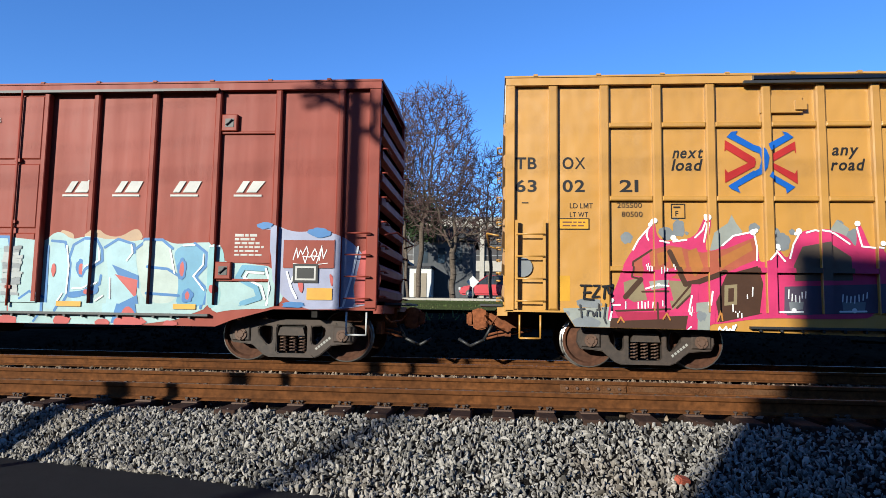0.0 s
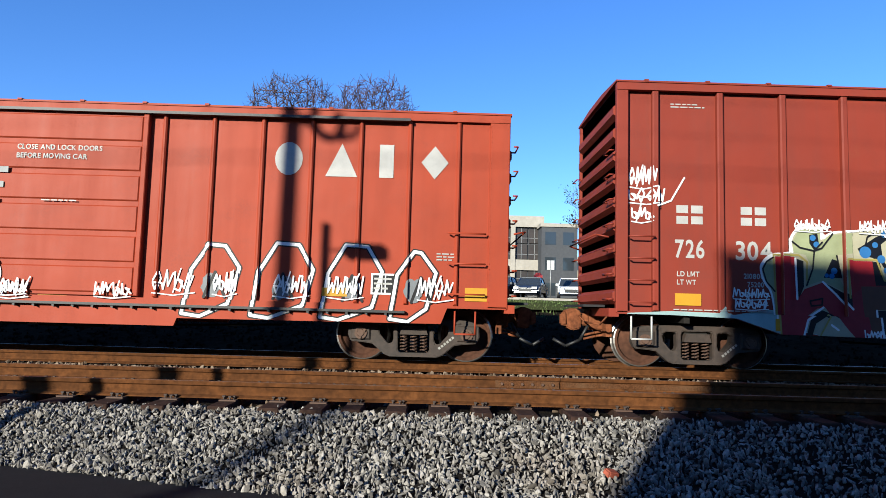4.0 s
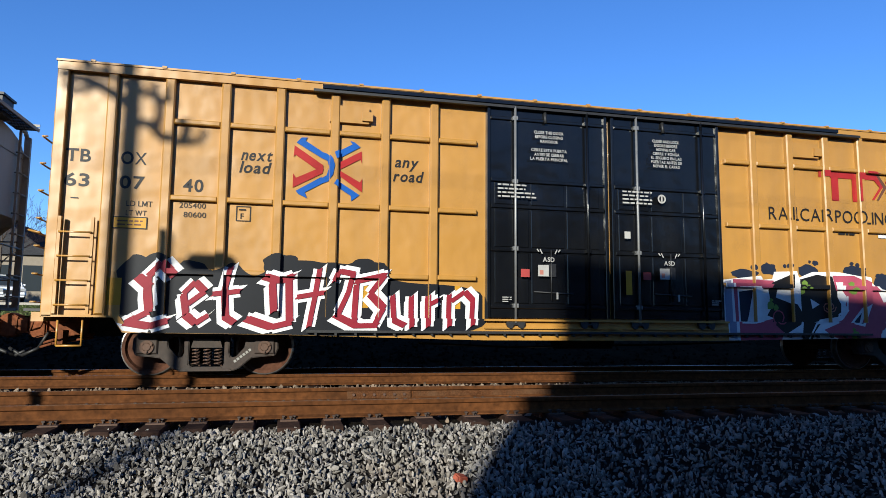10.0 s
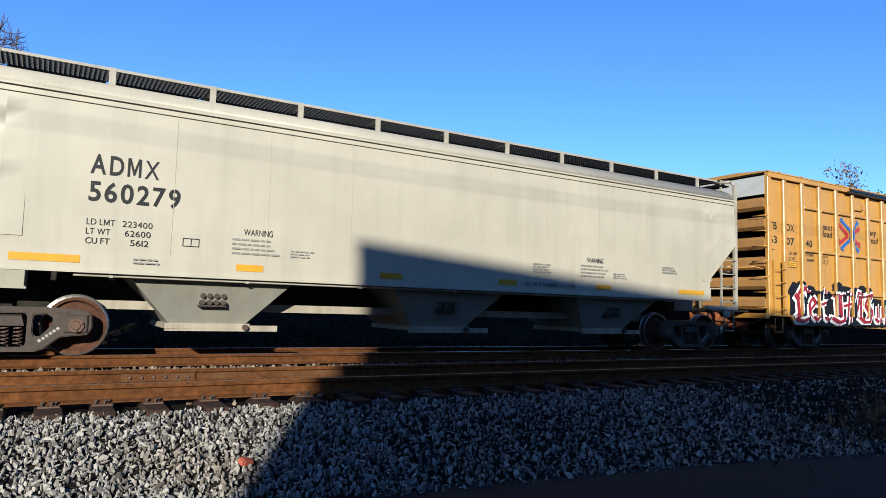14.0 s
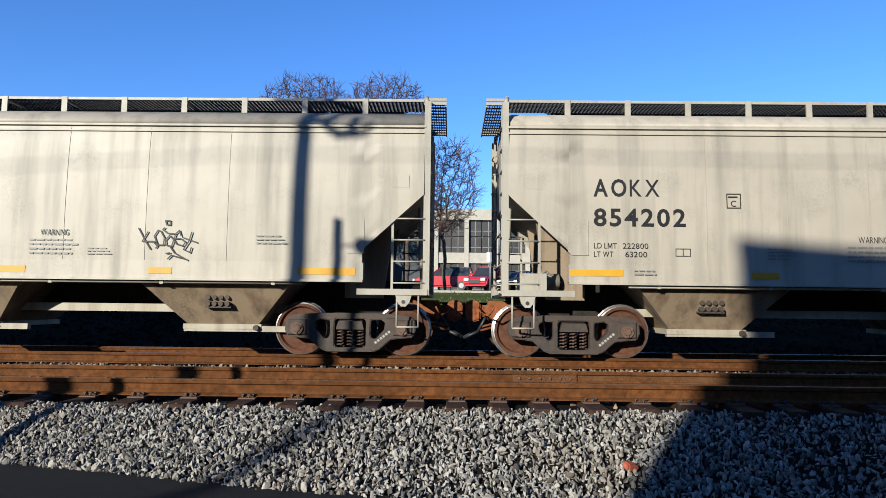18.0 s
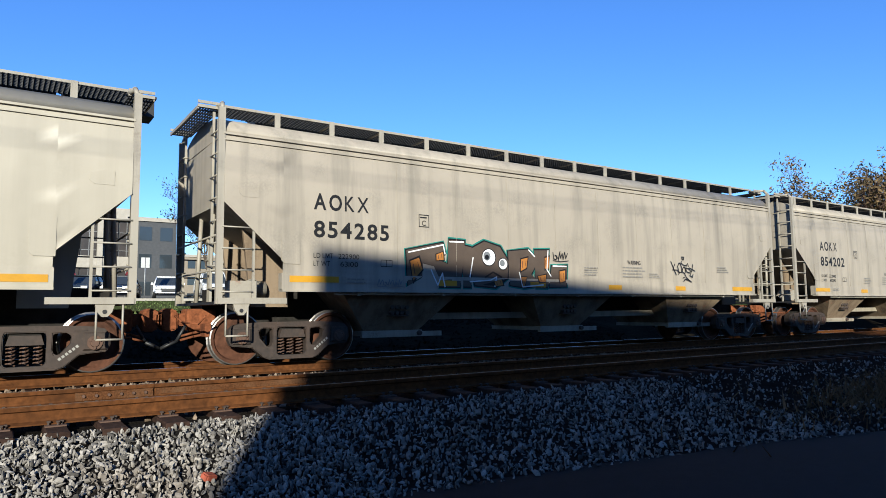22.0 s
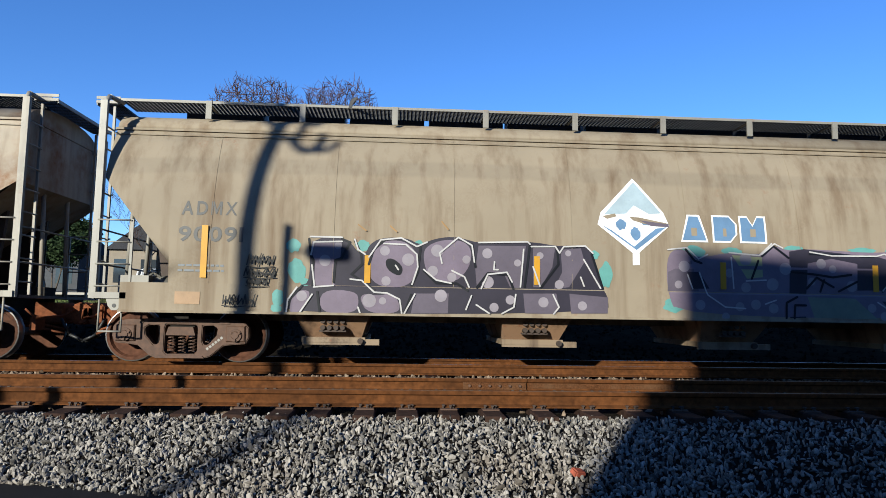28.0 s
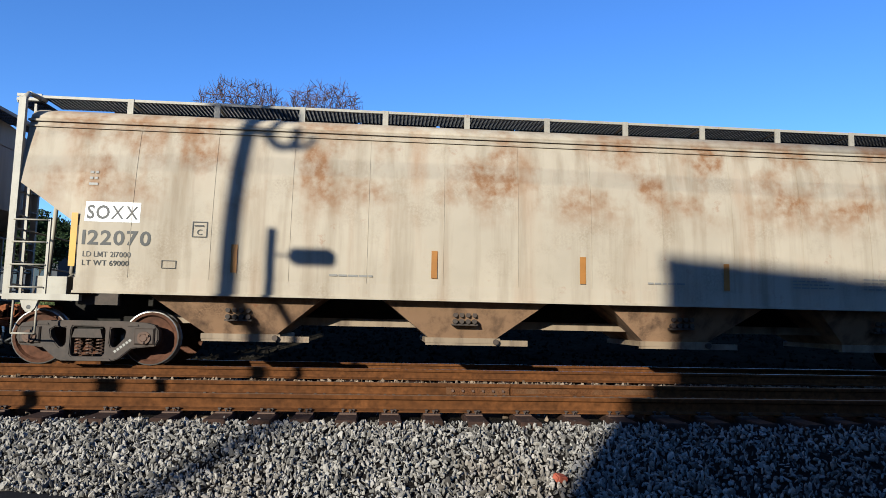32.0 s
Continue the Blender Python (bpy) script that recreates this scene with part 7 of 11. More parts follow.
    d.rect(17.035, 17.505, 2.345, 2.505, YELLOW)
    d.lines(17.08, 17.46, 2.36, 2.49, 2, S_BROWN, 12)
    # words on the doors
    W = S_STENCIL_W
    for k, t in enumerate(("CLOSE THIS DOOR", "BEFORE CLOSING", "MAIN DOOR", "", "CIERRE ESTA PUERTA", "ANTES DE CERRAR", "LA PUERTA PRINCIPAL")):
        if t:
            wd = 0.038 * len(t)
            d.text(t, 8.10 - wd / 2, 4.30 - 0.082 * k, 0.055, W, "bold", wd)
    for k, t in enumerate(("CLOSE AND LOCK", "DOORS BEFORE", "MOVING CAR", "CIERRE Y PONGA", "EL SEGURO EN LAS", "PUERTAS ANTES DE", "MOVER EL CARRO")):
        wd = 0.040 * len(t)
        d.text(t, 10.45 - wd / 2, 4.30 - 0.08 * k, 0.055, W, "bold", wd)
    for x in (7.12, 9.52):
        d.lines(x, x + 0.72, 3.08, 3.36, 4, W, int(x))
    d.disc(10.32, 3.22, 0.085, W)
    d.disc(10.32, 3.22, 0.055, S_BLACK)
    d.rect(10.305, 10.335, 3.17, 3.27, W)
    for x in (8.06, 10.44):
        d.text("ASD", x - 0.11, 1.98, 0.08, W, "bold", 0.22)
        for s in (-1, 1):
            for q in (0, 0.06):
                d.bar([(x + s * (0.12 + q), 2.12 + q * 0.6), (x + s * (0.16 + q), 2.20)], 0.02, W)
        d.rect(x - 0.2, x + 0.0, 1.72, 1.92, W)
        d.rect(x - 0.17, x - 0.10, 1.75, 1.83, S_ROSE)
    d.rect(9.55, 9.67, 1.42, 1.86, YELLOW)
    d.rect(7.54, 7.70, 1.70, 1.84, S_CORAL)
    d.rect(9.90, 10.06, 1.70, 1.84, S_CORAL)
    d.rect(9.54, 9.66, 2.45, 2.58, W)
    for x in (8.2, 10.6):
        d.rect(x, x + 0.035, 1.32, 1.44, W)
    for x in (7.2, 11.3):
        d.lines(x, x + 0.2, 1.25, 1.36, 3, W, int(x) + 4)
    d.put_words(car, surf, cx, cz, True, "stencilled lettering and crossed arrow emblem")
    for x, z, w, h in ((0.95, 1.33, 0.26, 0.42), (4.85, 1.33, 0.11, 0.40), (6.45, 1.33, 0.10, 0.40), (12.18, 1.35, 0.11, 0.42), (15.33, 1.36, 0.10, 0.42), (17.47, 1.38, 0.20, 0.40)):
        stripe(car, x - 9.15, z, w, h, SIDE + 0.095)


yellow_lettering(car_a, "63", "02", "21", "205500", "80500")
yellow_lettering(car_d, "63", "07", "40", "205400", "80600")

# front yellow car: magenta piece
surf, cx, cz = yellow_surface()
d = Decal(-9.15)
for k, (x, z, a, b) in enumerate(((2.01, 2.18, 0.098, 0.098), (2.64, 2.25, 0.147, 0.105), (2.85, 2.34, 0.098, 0.140), (4.49, 2.13, 0.126, 0.147), (4.40, 2.28, 0.056, 0.070), (4.05, 2.35, 0.084, 0.084), (4.65, 2.29, 0.049, 0.049), (2.80, 2.50, 0.049, 0.021), (2.98, 2.26, 0.028, 0.028), (5.63, 2.21, 0.140, 0.126), (5.38, 2.42, 0.070, 0.070),)):
    d.blob(x, z, a, b, S_GREY, k, 0.25)
d.poly([(3.30, 1.92), (3.39, 2.26), (3.64, 2.43), (3.70, 2.57), (3.77, 2.43), (3.87, 2.29), (3.63, 2.08)], S_SILT)
d.poly([(5.20, 2.27), (5.35, 2.49), (5.54, 2.35), (5.46, 2.17)], S_SILT)
d.poly([(0.97, 1.00), (1.73, 1.03), (1.71, 0.68), (0.97, 0.67)], S_SILT)
for k, (x, z, a, b) in enumerate(((1.33, 0.76, 0.231, 0.119), (1.03, 0.91, 0.042, 0.042), (1.38, 1.09, 0.210, 0.077),)):
    d.blob(x, z, a, b, S_GREY, k, 0.25)
d.soft([(1.66, 0.68), (1.70, 1.10), (1.87, 1.46), (1.93, 1.70), (2.13, 2.03), (2.36, 2.37), (2.44, 2.47), (2.48, 2.15), (2.69, 2.12), (3.10, 2.18), (3.23, 2.44), (3.30, 2.60), (3.36, 2.44), (3.24, 1.95), (3.47, 1.99), (3.68, 2.20), (4.03, 2.30), (4.11, 2.05), (4.12, 1.77), (4.28, 1.83), (4.41, 2.05), (4.55, 1.83), (4.62, 1.99), (4.75, 2.29), (4.99, 2.34), (5.30, 2.31), (5.53, 2.21), (5.64, 2.00), (5.65, 2.45), (5.71, 2.42), (5.77, 2.28), (5.85, 2.03), (6.08, 2.00), (6.03, 0.93), (5.14, 0.88), (4.15, 0.90), (3.40, 0.78), (3.30, 0.78), (3.11, 0.53), (2.91, 0.52), (2.96, 0.77)], S_HOTPINK)
d.poly([(1.72, 0.85), (2.95, 0.91), (2.91, 0.65), (1.71, 0.65)], S_BARK)
d.poly([(2.12, 1.78), (2.37, 1.96), (2.69, 2.06), (3.23, 1.94), (3.61, 2.01), (4.06, 2.20), (4.09, 1.84), (3.56, 1.61), (3.12, 1.46), (2.67, 1.53), (2.29, 1.53), (2.12, 1.55)], S_RUSSET)
d.poly([(2.68, 2.00), (2.89, 2.03), (2.96, 1.71), (2.83, 1.57), (2.73, 1.72)], S_RUSTOR)
d.poly([(2.99, 1.96), (3.13, 2.02), (3.23, 1.72), (3.10, 1.54), (3.02, 1.65)], S_RUSTOR)
d.poly([(3.43, 1.83), (3.99, 2.12), (4.02, 1.99), (3.50, 1.67)], S_RUSTOR)
d.poly([(2.47, 1.91), (2.66, 1.97), (2.68, 1.79), (2.50, 1.71)], S_RUSTOR)
d.poly([(1.97, 1.21), (1.95, 1.44), (2.12, 1.50), (3.15, 1.46), (3.11, 1.29), (2.73, 1.00), (2.67, 1.22), (2.11, 1.12)], S_DRAB)
d.poly([(2.26, 1.85), (2.37, 1.93), (2.41, 1.64), (2.80, 1.68), (2.79, 1.57), (2.67, 1.50), (2.75, 1.15), (2.33, 1.14), (2.26, 1.46)], S_HOTPINK)
d.poly([(2.36, 1.46), (2.68, 1.49), (2.66, 1.37), (2.40, 1.32)], S_SILT)
d.poly([(1.83, 1.07), (1.95, 1.11), (2.68, 1.14), (2.68, 0.97), (1.83, 0.96)], S_HOTPINK)
d.poly([(1.80, 0.95), (2.66, 0.96), (2.59, 0.85), (1.87, 0.81)], S_CORALPINK)
for pts in ([(2.41, 1.98), (2.11, 1.78), (2.09, 1.53), (2.22, 1.50)], [(1.82, 0.97), (2.69, 1.01)], [(2.73, 1.05), (3.02, 1.40)], [(2.80, 1.03), (3.11, 1.34)], [(2.25, 1.29), (2.67, 1.30)], [(2.47, 1.11), (2.48, 0.80)],):
    d.stroke(pts, 0.032, S_BARK)
for pts in ([(2.70, 1.95), (2.81, 1.71), (2.94, 1.43)], [(2.94, 1.42), (3.15, 1.46), (3.55, 1.62)], [(1.98, 1.20), (2.23, 1.49)],):
    d.stroke(pts, 0.084, S_BARK)
d.poly([(3.39, 1.13), (3.60, 1.59), (4.09, 1.73), (4.17, 1.45), (4.10, 0.96), (3.44, 0.81)], S_BARK)
d.poly([(4.65, 1.73), (4.80, 2.05), (5.20, 2.13), (5.55, 1.89), (5.56, 1.51), (4.67, 1.49)], S_UMBER)
d.poly([(4.50, 1.40), (6.02, 1.46), (6.00, 1.00), (4.48, 0.94)], S_PURPLE)
d.poly([(3.56, 1.41), (3.76, 1.43), (3.75, 1.10), (3.55, 1.08)], S_DRAB)
d.poly([(3.62, 1.36), (3.71, 1.37), (3.70, 1.15), (3.61, 1.14)], S_BARK)
d.poly([(4.56, 1.15), (4.79, 1.16), (4.77, 1.04), (4.57, 1.02)], S_GREY)
d.poly([(5.38, 1.16), (5.74, 1.17), (5.72, 1.03), (5.39, 1.03)], S_GREY)
d.poly([(2.91, 0.54), (3.00, 1.09), (3.04, 1.42), (3.16, 1.42), (3.09, 0.54)], S_HOTPINK)
d.poly([(3.27, 0.80), (3.31, 1.35), (3.41, 1.36), (3.37, 0.80)], S_HOTPINK)
d.poly([(3.11, 1.12), (3.31, 1.14), (3.28, 0.57), (3.09, 0.55)], S_SILT)
for k, (x, z, a, b) in enumerate(((3.16, 0.91, 0.077, 0.084),)):
    d.blob(x, z, a, b, S_GREY, k, 0.25)
for pts in ([(2.11, 1.98), (2.20, 2.15), (2.38, 2.36)], [(2.35, 2.32), (2.33, 2.22), (2.36, 2.14)], [(2.52, 2.12), (2.69, 2.10)], [(2.76, 2.12), (2.97, 2.15)], [(3.11, 2.19), (3.23, 2.31), (3.28, 2.44)], [(3.31, 2.42), (3.25, 2.12)], [(3.54, 2.06), (3.72, 2.22), (3.99, 2.28)], [(4.05, 2.24), (4.09, 2.02), (4.08, 1.82)], [(4.26, 1.83), (4.39, 1.98), (4.52, 1.81)], [(4.60, 1.86), (4.66, 2.09), (4.75, 2.25)], [(4.87, 2.28), (5.00, 2.32), (5.30, 2.27), (5.53, 2.10)], [(1.71, 0.82), (1.76, 1.06), (1.89, 1.07)], [(2.31, 1.34), (2.46, 1.39), (2.67, 1.39)], [(4.38, 0.99), (4.77, 1.00)], [(5.34, 1.01), (5.74, 1.02)], [(5.65, 2.36), (5.72, 2.06), (6.00, 2.03)], [(2.98, 0.94), (3.04, 1.23)], [(2.94, 0.59), (2.99, 0.73)], [(3.31, 1.09), (3.34, 1.30)],):
    d.stroke(pts, 0.028, S_WHITE)
for x, z, a in ((2.44, 2.45, 0.046), (2.39, 2.40, 0.035), (2.76, 2.18, 0.046), (2.81, 2.14, 0.028), (3.30, 2.51, 0.046), (3.28, 2.55, 0.028), (4.03, 2.28, 0.049), (4.08, 2.31, 0.032), (4.41, 2.05, 0.042), (4.43, 2.01, 0.028), (4.75, 2.30, 0.049), (4.70, 2.26, 0.028), (2.49, 1.40, 0.028), (1.76, 1.14, 0.035), (4.63, 1.02, 0.039), (5.56, 1.03, 0.039), (5.66, 2.43, 0.046), (5.99, 2.10, 0.042),):
    d.disc(x, z, a, S_WHITE)
for pts in ([(1.98, 1.12), (1.98, 1.01)], [(2.18, 1.11), (2.18, 1.02)], [(2.24, 1.13), (2.24, 1.02)], [(2.29, 1.11), (2.29, 1.02)], [(2.34, 1.13), (2.34, 1.03)], [(2.42, 1.12), (2.41, 1.03)], [(2.55, 1.14), (2.55, 1.06)], [(2.60, 1.13), (2.59, 1.04)], [(2.32, 1.73), (2.32, 1.65)], [(2.35, 1.75), (2.35, 1.63)], [(2.39, 1.71), (2.39, 1.62)], [(2.54, 1.68), (2.54, 1.59)], [(2.59, 1.71), (2.59, 1.60)], [(2.64, 1.67), (2.63, 1.61)], [(2.76, 1.74), (2.76, 1.65)], [(3.00, 1.01), (3.00, 0.91)], [(3.04, 1.05), (3.04, 0.97)], [(3.68, 1.10), (3.68, 0.99)], [(3.72, 0.99), (3.72, 0.90)], [(3.78, 0.99), (3.78, 0.89)], [(3.91, 1.26), (3.91, 1.20)], [(4.00, 1.38), (3.99, 1.24)], [(4.56, 1.35), (4.55, 1.21)], [(4.61, 1.28), (4.60, 1.17)], [(4.66, 1.26), (4.66, 1.16)], [(4.72, 1.25), (4.72, 1.15)], [(4.76, 1.31), (4.76, 1.22)], [(4.82, 1.32), (4.81, 1.22)], [(5.39, 1.28), (5.38, 1.17)], [(5.45, 1.26), (5.44, 1.16)], [(5.51, 1.25), (5.50, 1.16)], [(5.57, 1.26), (5.56, 1.15)], [(5.63, 1.28), (5.63, 1.18)], [(5.70, 1.29), (5.69, 1.20)], [(5.76, 1.32), (5.75, 1.23)],):
    d.stroke(pts, 0.018, S_WHITE)
for pts in ([(1.83, 0.78), (1.88, 0.87), (1.93, 0.79)], [(2.55, 0.85), (2.61, 0.94), (2.66, 0.84)], [(3.40, 0.83), (3.46, 0.99), (3.48, 0.84)],):
    d.stroke(pts, 0.025, S_ORANGE)
for pts in ([(1.25, 1.38), (1.42, 1.38)], [(1.32, 1.38), (1.30, 1.16), (1.46, 1.15)], [(1.30, 1.26), (1.41, 1.27)], [(1.46, 1.38), (1.57, 1.38), (1.44, 1.19), (1.55, 1.20)], [(1.55, 1.36), (1.77, 1.38)], [(1.63, 1.36), (1.61, 1.17)], [(1.67, 1.34), (1.69, 1.25), (1.75, 1.27)], [(1.77, 1.40), (1.73, 1.14)],):
    d.stroke(pts, 0.032, S_INK)
for pts in ([(1.24, 1.06), (1.25, 0.86)], [(1.22, 0.98), (1.31, 1.00)], [(1.34, 0.89), (1.35, 0.96), (1.40, 0.97)], [(1.42, 0.96), (1.44, 0.88), (1.49, 0.95), (1.49, 0.88)], [(1.54, 1.08), (1.54, 0.88)], [(1.51, 0.98), (1.58, 1.01)], [(1.64, 1.08), (1.61, 0.85), (1.64, 0.77)],):
    d.stroke(pts, 0.025, S_GRIM)
for pts in ([(3.40, 0.60), (3.43, 0.73), (3.48, 0.62), (3.53, 0.74), (3.54, 0.59)], [(3.56, 0.60), (3.59, 0.71), (3.62, 0.60)], [(3.64, 0.75), (3.63, 0.66), (3.68, 0.77), (3.64, 0.59)],):
    d.stroke(pts, 0.032, S_WHITE)
for x, z, a in ((0.30, 1.67, 0.162),):
    d.disc(x, z, a, S_GREY)
d.put("graffiti", car_a, surf, cx, cz, True, "magenta and pink graffiti with white highlights", YB_SILL)

# second yellow car: blackletter words and a pink and black piece
d = Decal(-9.15)
d.soft([(1.09, 0.63), (1.06, 1.56), (1.28, 1.62), (1.39, 1.88), (1.58, 1.97), (1.79, 1.87), (1.91, 1.65), (2.51, 1.67), (2.73, 1.88), (2.95, 1.63), (3.14, 1.61), (3.46, 1.88), (3.93, 1.90), (4.14, 1.86), (4.41, 1.87), (5.21, 1.78), (5.28, 1.56), (6.78, 1.53), (6.98, 1.24), (6.95, 0.75), (5.58, 0.67), (2.85, 0.61)], S_INK)
for k, (x, z, a, b) in enumerate(((1.31, 1.57, 0.30, 0.34), (2.09, 1.60, 0.37, 0.22), (3.46, 1.80, 0.30, 0.19), (4.84, 1.76, 0.37, 0.19),)):
    d.blob(x, z, a, b, S_INK, k, 0.3)
for pts in ([(1.85, 1.59), (1.66, 1.79), (1.46, 1.57), (1.46, 1.32), (1.50, 1.02)], [(1.50, 1.02), (1.30, 0.91), (1.19, 0.84)], [(1.19, 0.86), (1.53, 0.80), (1.79, 0.89)], [(1.31, 1.57), (1.49, 1.41)],):
    d.nib(pts, 0.355, S_WHITE)
for pts in ([(2.31, 1.35), (2.16, 1.50), (1.99, 1.31), (2.04, 1.00)], [(2.04, 0.98), (2.20, 0.85), (2.38, 0.98)], [(2.06, 1.15), (2.31, 1.35)],):
    d.nib(pts, 0.318, S_WHITE)
for pts in ([(2.69, 1.74), (2.61, 1.39), (2.64, 0.95), (2.78, 0.86)], [(2.44, 1.31), (2.84, 1.37)],):
    d.nib(pts, 0.318, S_WHITE)
for pts in ([(3.22, 1.61), (3.47, 1.54), (3.68, 1.63)], [(3.60, 1.59), (3.63, 0.88)], [(2.96, 0.93), (3.35, 0.80), (3.66, 0.88)], [(3.34, 1.53), (3.38, 1.05)],):
    d.nib(pts, 0.346, S_WHITE)
for pts in ([(4.09, 1.75), (4.02, 1.27), (3.94, 0.82)], [(3.74, 1.29), (4.17, 1.37)],):
    d.nib(pts, 0.318, S_WHITE)
for pts in ([(4.33, 1.56), (4.41, 1.73), (4.64, 1.69), (4.57, 1.38), (4.42, 1.04)], [(4.35, 1.01), (4.70, 0.83), (5.05, 0.84)], [(4.68, 1.56), (5.17, 1.68), (4.93, 1.36), (5.15, 1.13), (5.00, 0.85)], [(4.70, 1.51), (4.67, 0.89)],):
    d.nib(pts, 0.328, S_WHITE)
for pts in ([(5.31, 1.34), (5.34, 0.92), (5.51, 0.84)], [(5.63, 1.33), (5.63, 0.82)],):
    d.nib(pts, 0.310, S_WHITE)
for pts in ([(5.91, 1.34), (5.91, 0.83)], [(5.91, 1.19), (6.11, 1.29)],):
    d.nib(pts, 0.310, S_WHITE)
for pts in ([(6.29, 1.37), (6.28, 0.84)], [(6.33, 1.26), (6.57, 1.43), (6.71, 1.29), (6.69, 0.86)],):
    d.nib(pts, 0.310, S_WHITE)
for pts in ([(1.85, 1.59), (1.66, 1.79), (1.46, 1.57), (1.46, 1.32), (1.50, 1.02)], [(1.50, 1.02), (1.30, 0.91), (1.19, 0.84)], [(1.19, 0.86), (1.53, 0.80), (1.79, 0.89)], [(1.31, 1.57), (1.49, 1.41)],):
    d.nib(pts, 0.156, S_CRIMSON)
for pts in ([(2.31, 1.35), (2.16, 1.50), (1.99, 1.31), (2.04, 1.00)], [(2.04, 0.98), (2.20, 0.85), (2.38, 0.98)], [(2.06, 1.15), (2.31, 1.35)],):
    d.nib(pts, 0.126, S_CRIMSON)
for pts in ([(2.69, 1.74), (2.61, 1.39), (2.64, 0.95), (2.78, 0.86)], [(2.44, 1.31), (2.84, 1.37)],):
    d.nib(pts, 0.126, S_CRIMSON)
for pts in ([(3.22, 1.61), (3.47, 1.54), (3.68, 1.63)], [(3.60, 1.59), (3.63, 0.88)], [(2.96, 0.93), (3.35, 0.80), (3.66, 0.88)], [(3.34, 1.53), (3.38, 1.05)],):
    d.nib(pts, 0.149, S_CRIMSON)
for pts in ([(4.09, 1.75), (4.02, 1.27), (3.94, 0.82)], [(3.74, 1.29), (4.17, 1.37)],):
    d.nib(pts, 0.126, S_CRIMSON)
for pts in ([(4.33, 1.56), (4.41, 1.73), (4.64, 1.69), (4.57, 1.38), (4.42, 1.04)], [(4.35, 1.01), (4.70, 0.83), (5.05, 0.84)], [(4.68, 1.56), (5.17, 1.68), (4.93, 1.36), (5.15, 1.13), (5.00, 0.85)], [(4.70, 1.51), (4.67, 0.89)],):
    d.nib(pts, 0.133, S_CRIMSON)
for pts in ([(5.31, 1.34), (5.34, 0.92), (5.51, 0.84)], [(5.63, 1.33), (5.63, 0.82)],):
    d.nib(pts, 0.118, S_CRIMSON)
for pts in ([(5.91, 1.34), (5.91, 0.83)], [(5.91, 1.19), (6.11, 1.29)],):
    d.nib(pts, 0.118, S_CRIMSON)
for pts in ([(6.29, 1.37), (6.28, 0.84)], [(6.33, 1.26), (6.57, 1.43), (6.71, 1.29), (6.69, 0.86)],):
    d.nib(pts, 0.118, S_CRIMSON)
d.put("graffiti", car_d, surf, cx, cz, True, "red blackletter words with white edges on dark blue", YB_SILL)
d = Decal(-9.15)
for k, (x, z, a, b) in enumerate(((12.15, 1.89, 0.27, 0.09), (12.36, 2.01, 0.05, 0.05), (12.71, 1.99, 0.18, 0.11), (12.68, 2.07, 0.05, 0.05), (13.09, 2.06, 0.04, 0.04), (13.18, 2.07, 0.04, 0.04), (13.61, 1.98, 0.25, 0.12), (13.80, 2.14, 0.07, 0.05), (13.67, 2.16, 0.03, 0.03), (14.70, 1.99, 0.23, 0.11), (14.67, 2.15, 0.05, 0.04), (14.81, 2.12, 0.05, 0.05), (15.43, 1.76, 0.26, 0.20), (15.58, 1.96, 0.07, 0.06), (15.31, 1.91, 0.07, 0.05), (16.49, 2.03, 0.17, 0.08), (16.48, 2.10, 0.04, 0.04), (17.25, 1.76, 0.11, 0.08), (16.11, 1.75, 0.22, 0.16),)):
    d.blob(x, z, a, b, S_NAVY, k, 0.3)
d.poly([(11.69, 1.76), (12.46, 1.85), (12.52, 1.77), (12.79, 1.80), (12.84, 1.94), (13.28, 1.96), (13.33, 1.81), (13.72, 1.96), (14.37, 1.97), (15.02, 1.88), (15.30, 1.64), (15.70, 1.59), (15.73, 1.80), (16.11, 1.95), (17.17, 1.98), (17.18, 1.65), (17.41, 1.52), (17.47, 0.77), (17.29, 0.72), (16.80, 0.75), (16.26, 0.91), (15.67, 0.60), (15.24, 0.61), (11.71, 0.61)], S_WHITE)
d.poly([(11.71, 1.72), (11.87, 1.76), (11.89, 0.64), (11.74, 0.66)], S_LILAC)
d.poly([(11.91, 1.78), (12.82, 1.77), (12.81, 1.59), (12.48, 1.61), (12.47, 1.65), (12.00, 1.63), (12.01, 0.93), (12.31, 0.93), (12.78, 1.03), (12.78, 0.87), (12.97, 0.87), (12.87, 0.62), (11.96, 0.61)], S_PINK)
d.poly([(12.79, 1.73), (13.23, 1.90), (13.22, 1.63), (12.90, 1.60), (12.85, 1.44), (13.26, 1.31), (13.38, 1.12), (13.32, 0.92), (12.97, 0.73), (12.75, 0.90), (12.78, 1.04), (12.64, 1.09), (12.75, 1.25), (12.69, 1.58)], S_BLACK)
d.poly([(12.03, 1.54), (12.35, 1.58), (12.23, 1.08), (12.19, 0.96), (12.05, 0.97)], S_NAVY)
d.poly([(13.34, 1.59), (13.40, 1.80), (13.83, 1.91), (14.10, 1.87), (14.17, 1.60), (14.37, 1.44), (14.35, 1.11), (13.84, 1.02), (13.63, 0.78), (13.57, 0.61), (13.33, 0.62), (13.40, 1.10)], S_BLACK)
d.poly([(14.10, 1.89), (14.70, 1.91), (15.08, 1.77), (15.28, 1.61), (15.40, 1.38), (15.78, 1.47), (15.51, 1.07), (15.19, 0.75), (15.18, 0.61), (14.17, 0.62), (13.84, 0.82), (14.38, 1.02), (14.55, 1.21), (14.37, 1.44), (14.17, 1.60)], S_PINK)
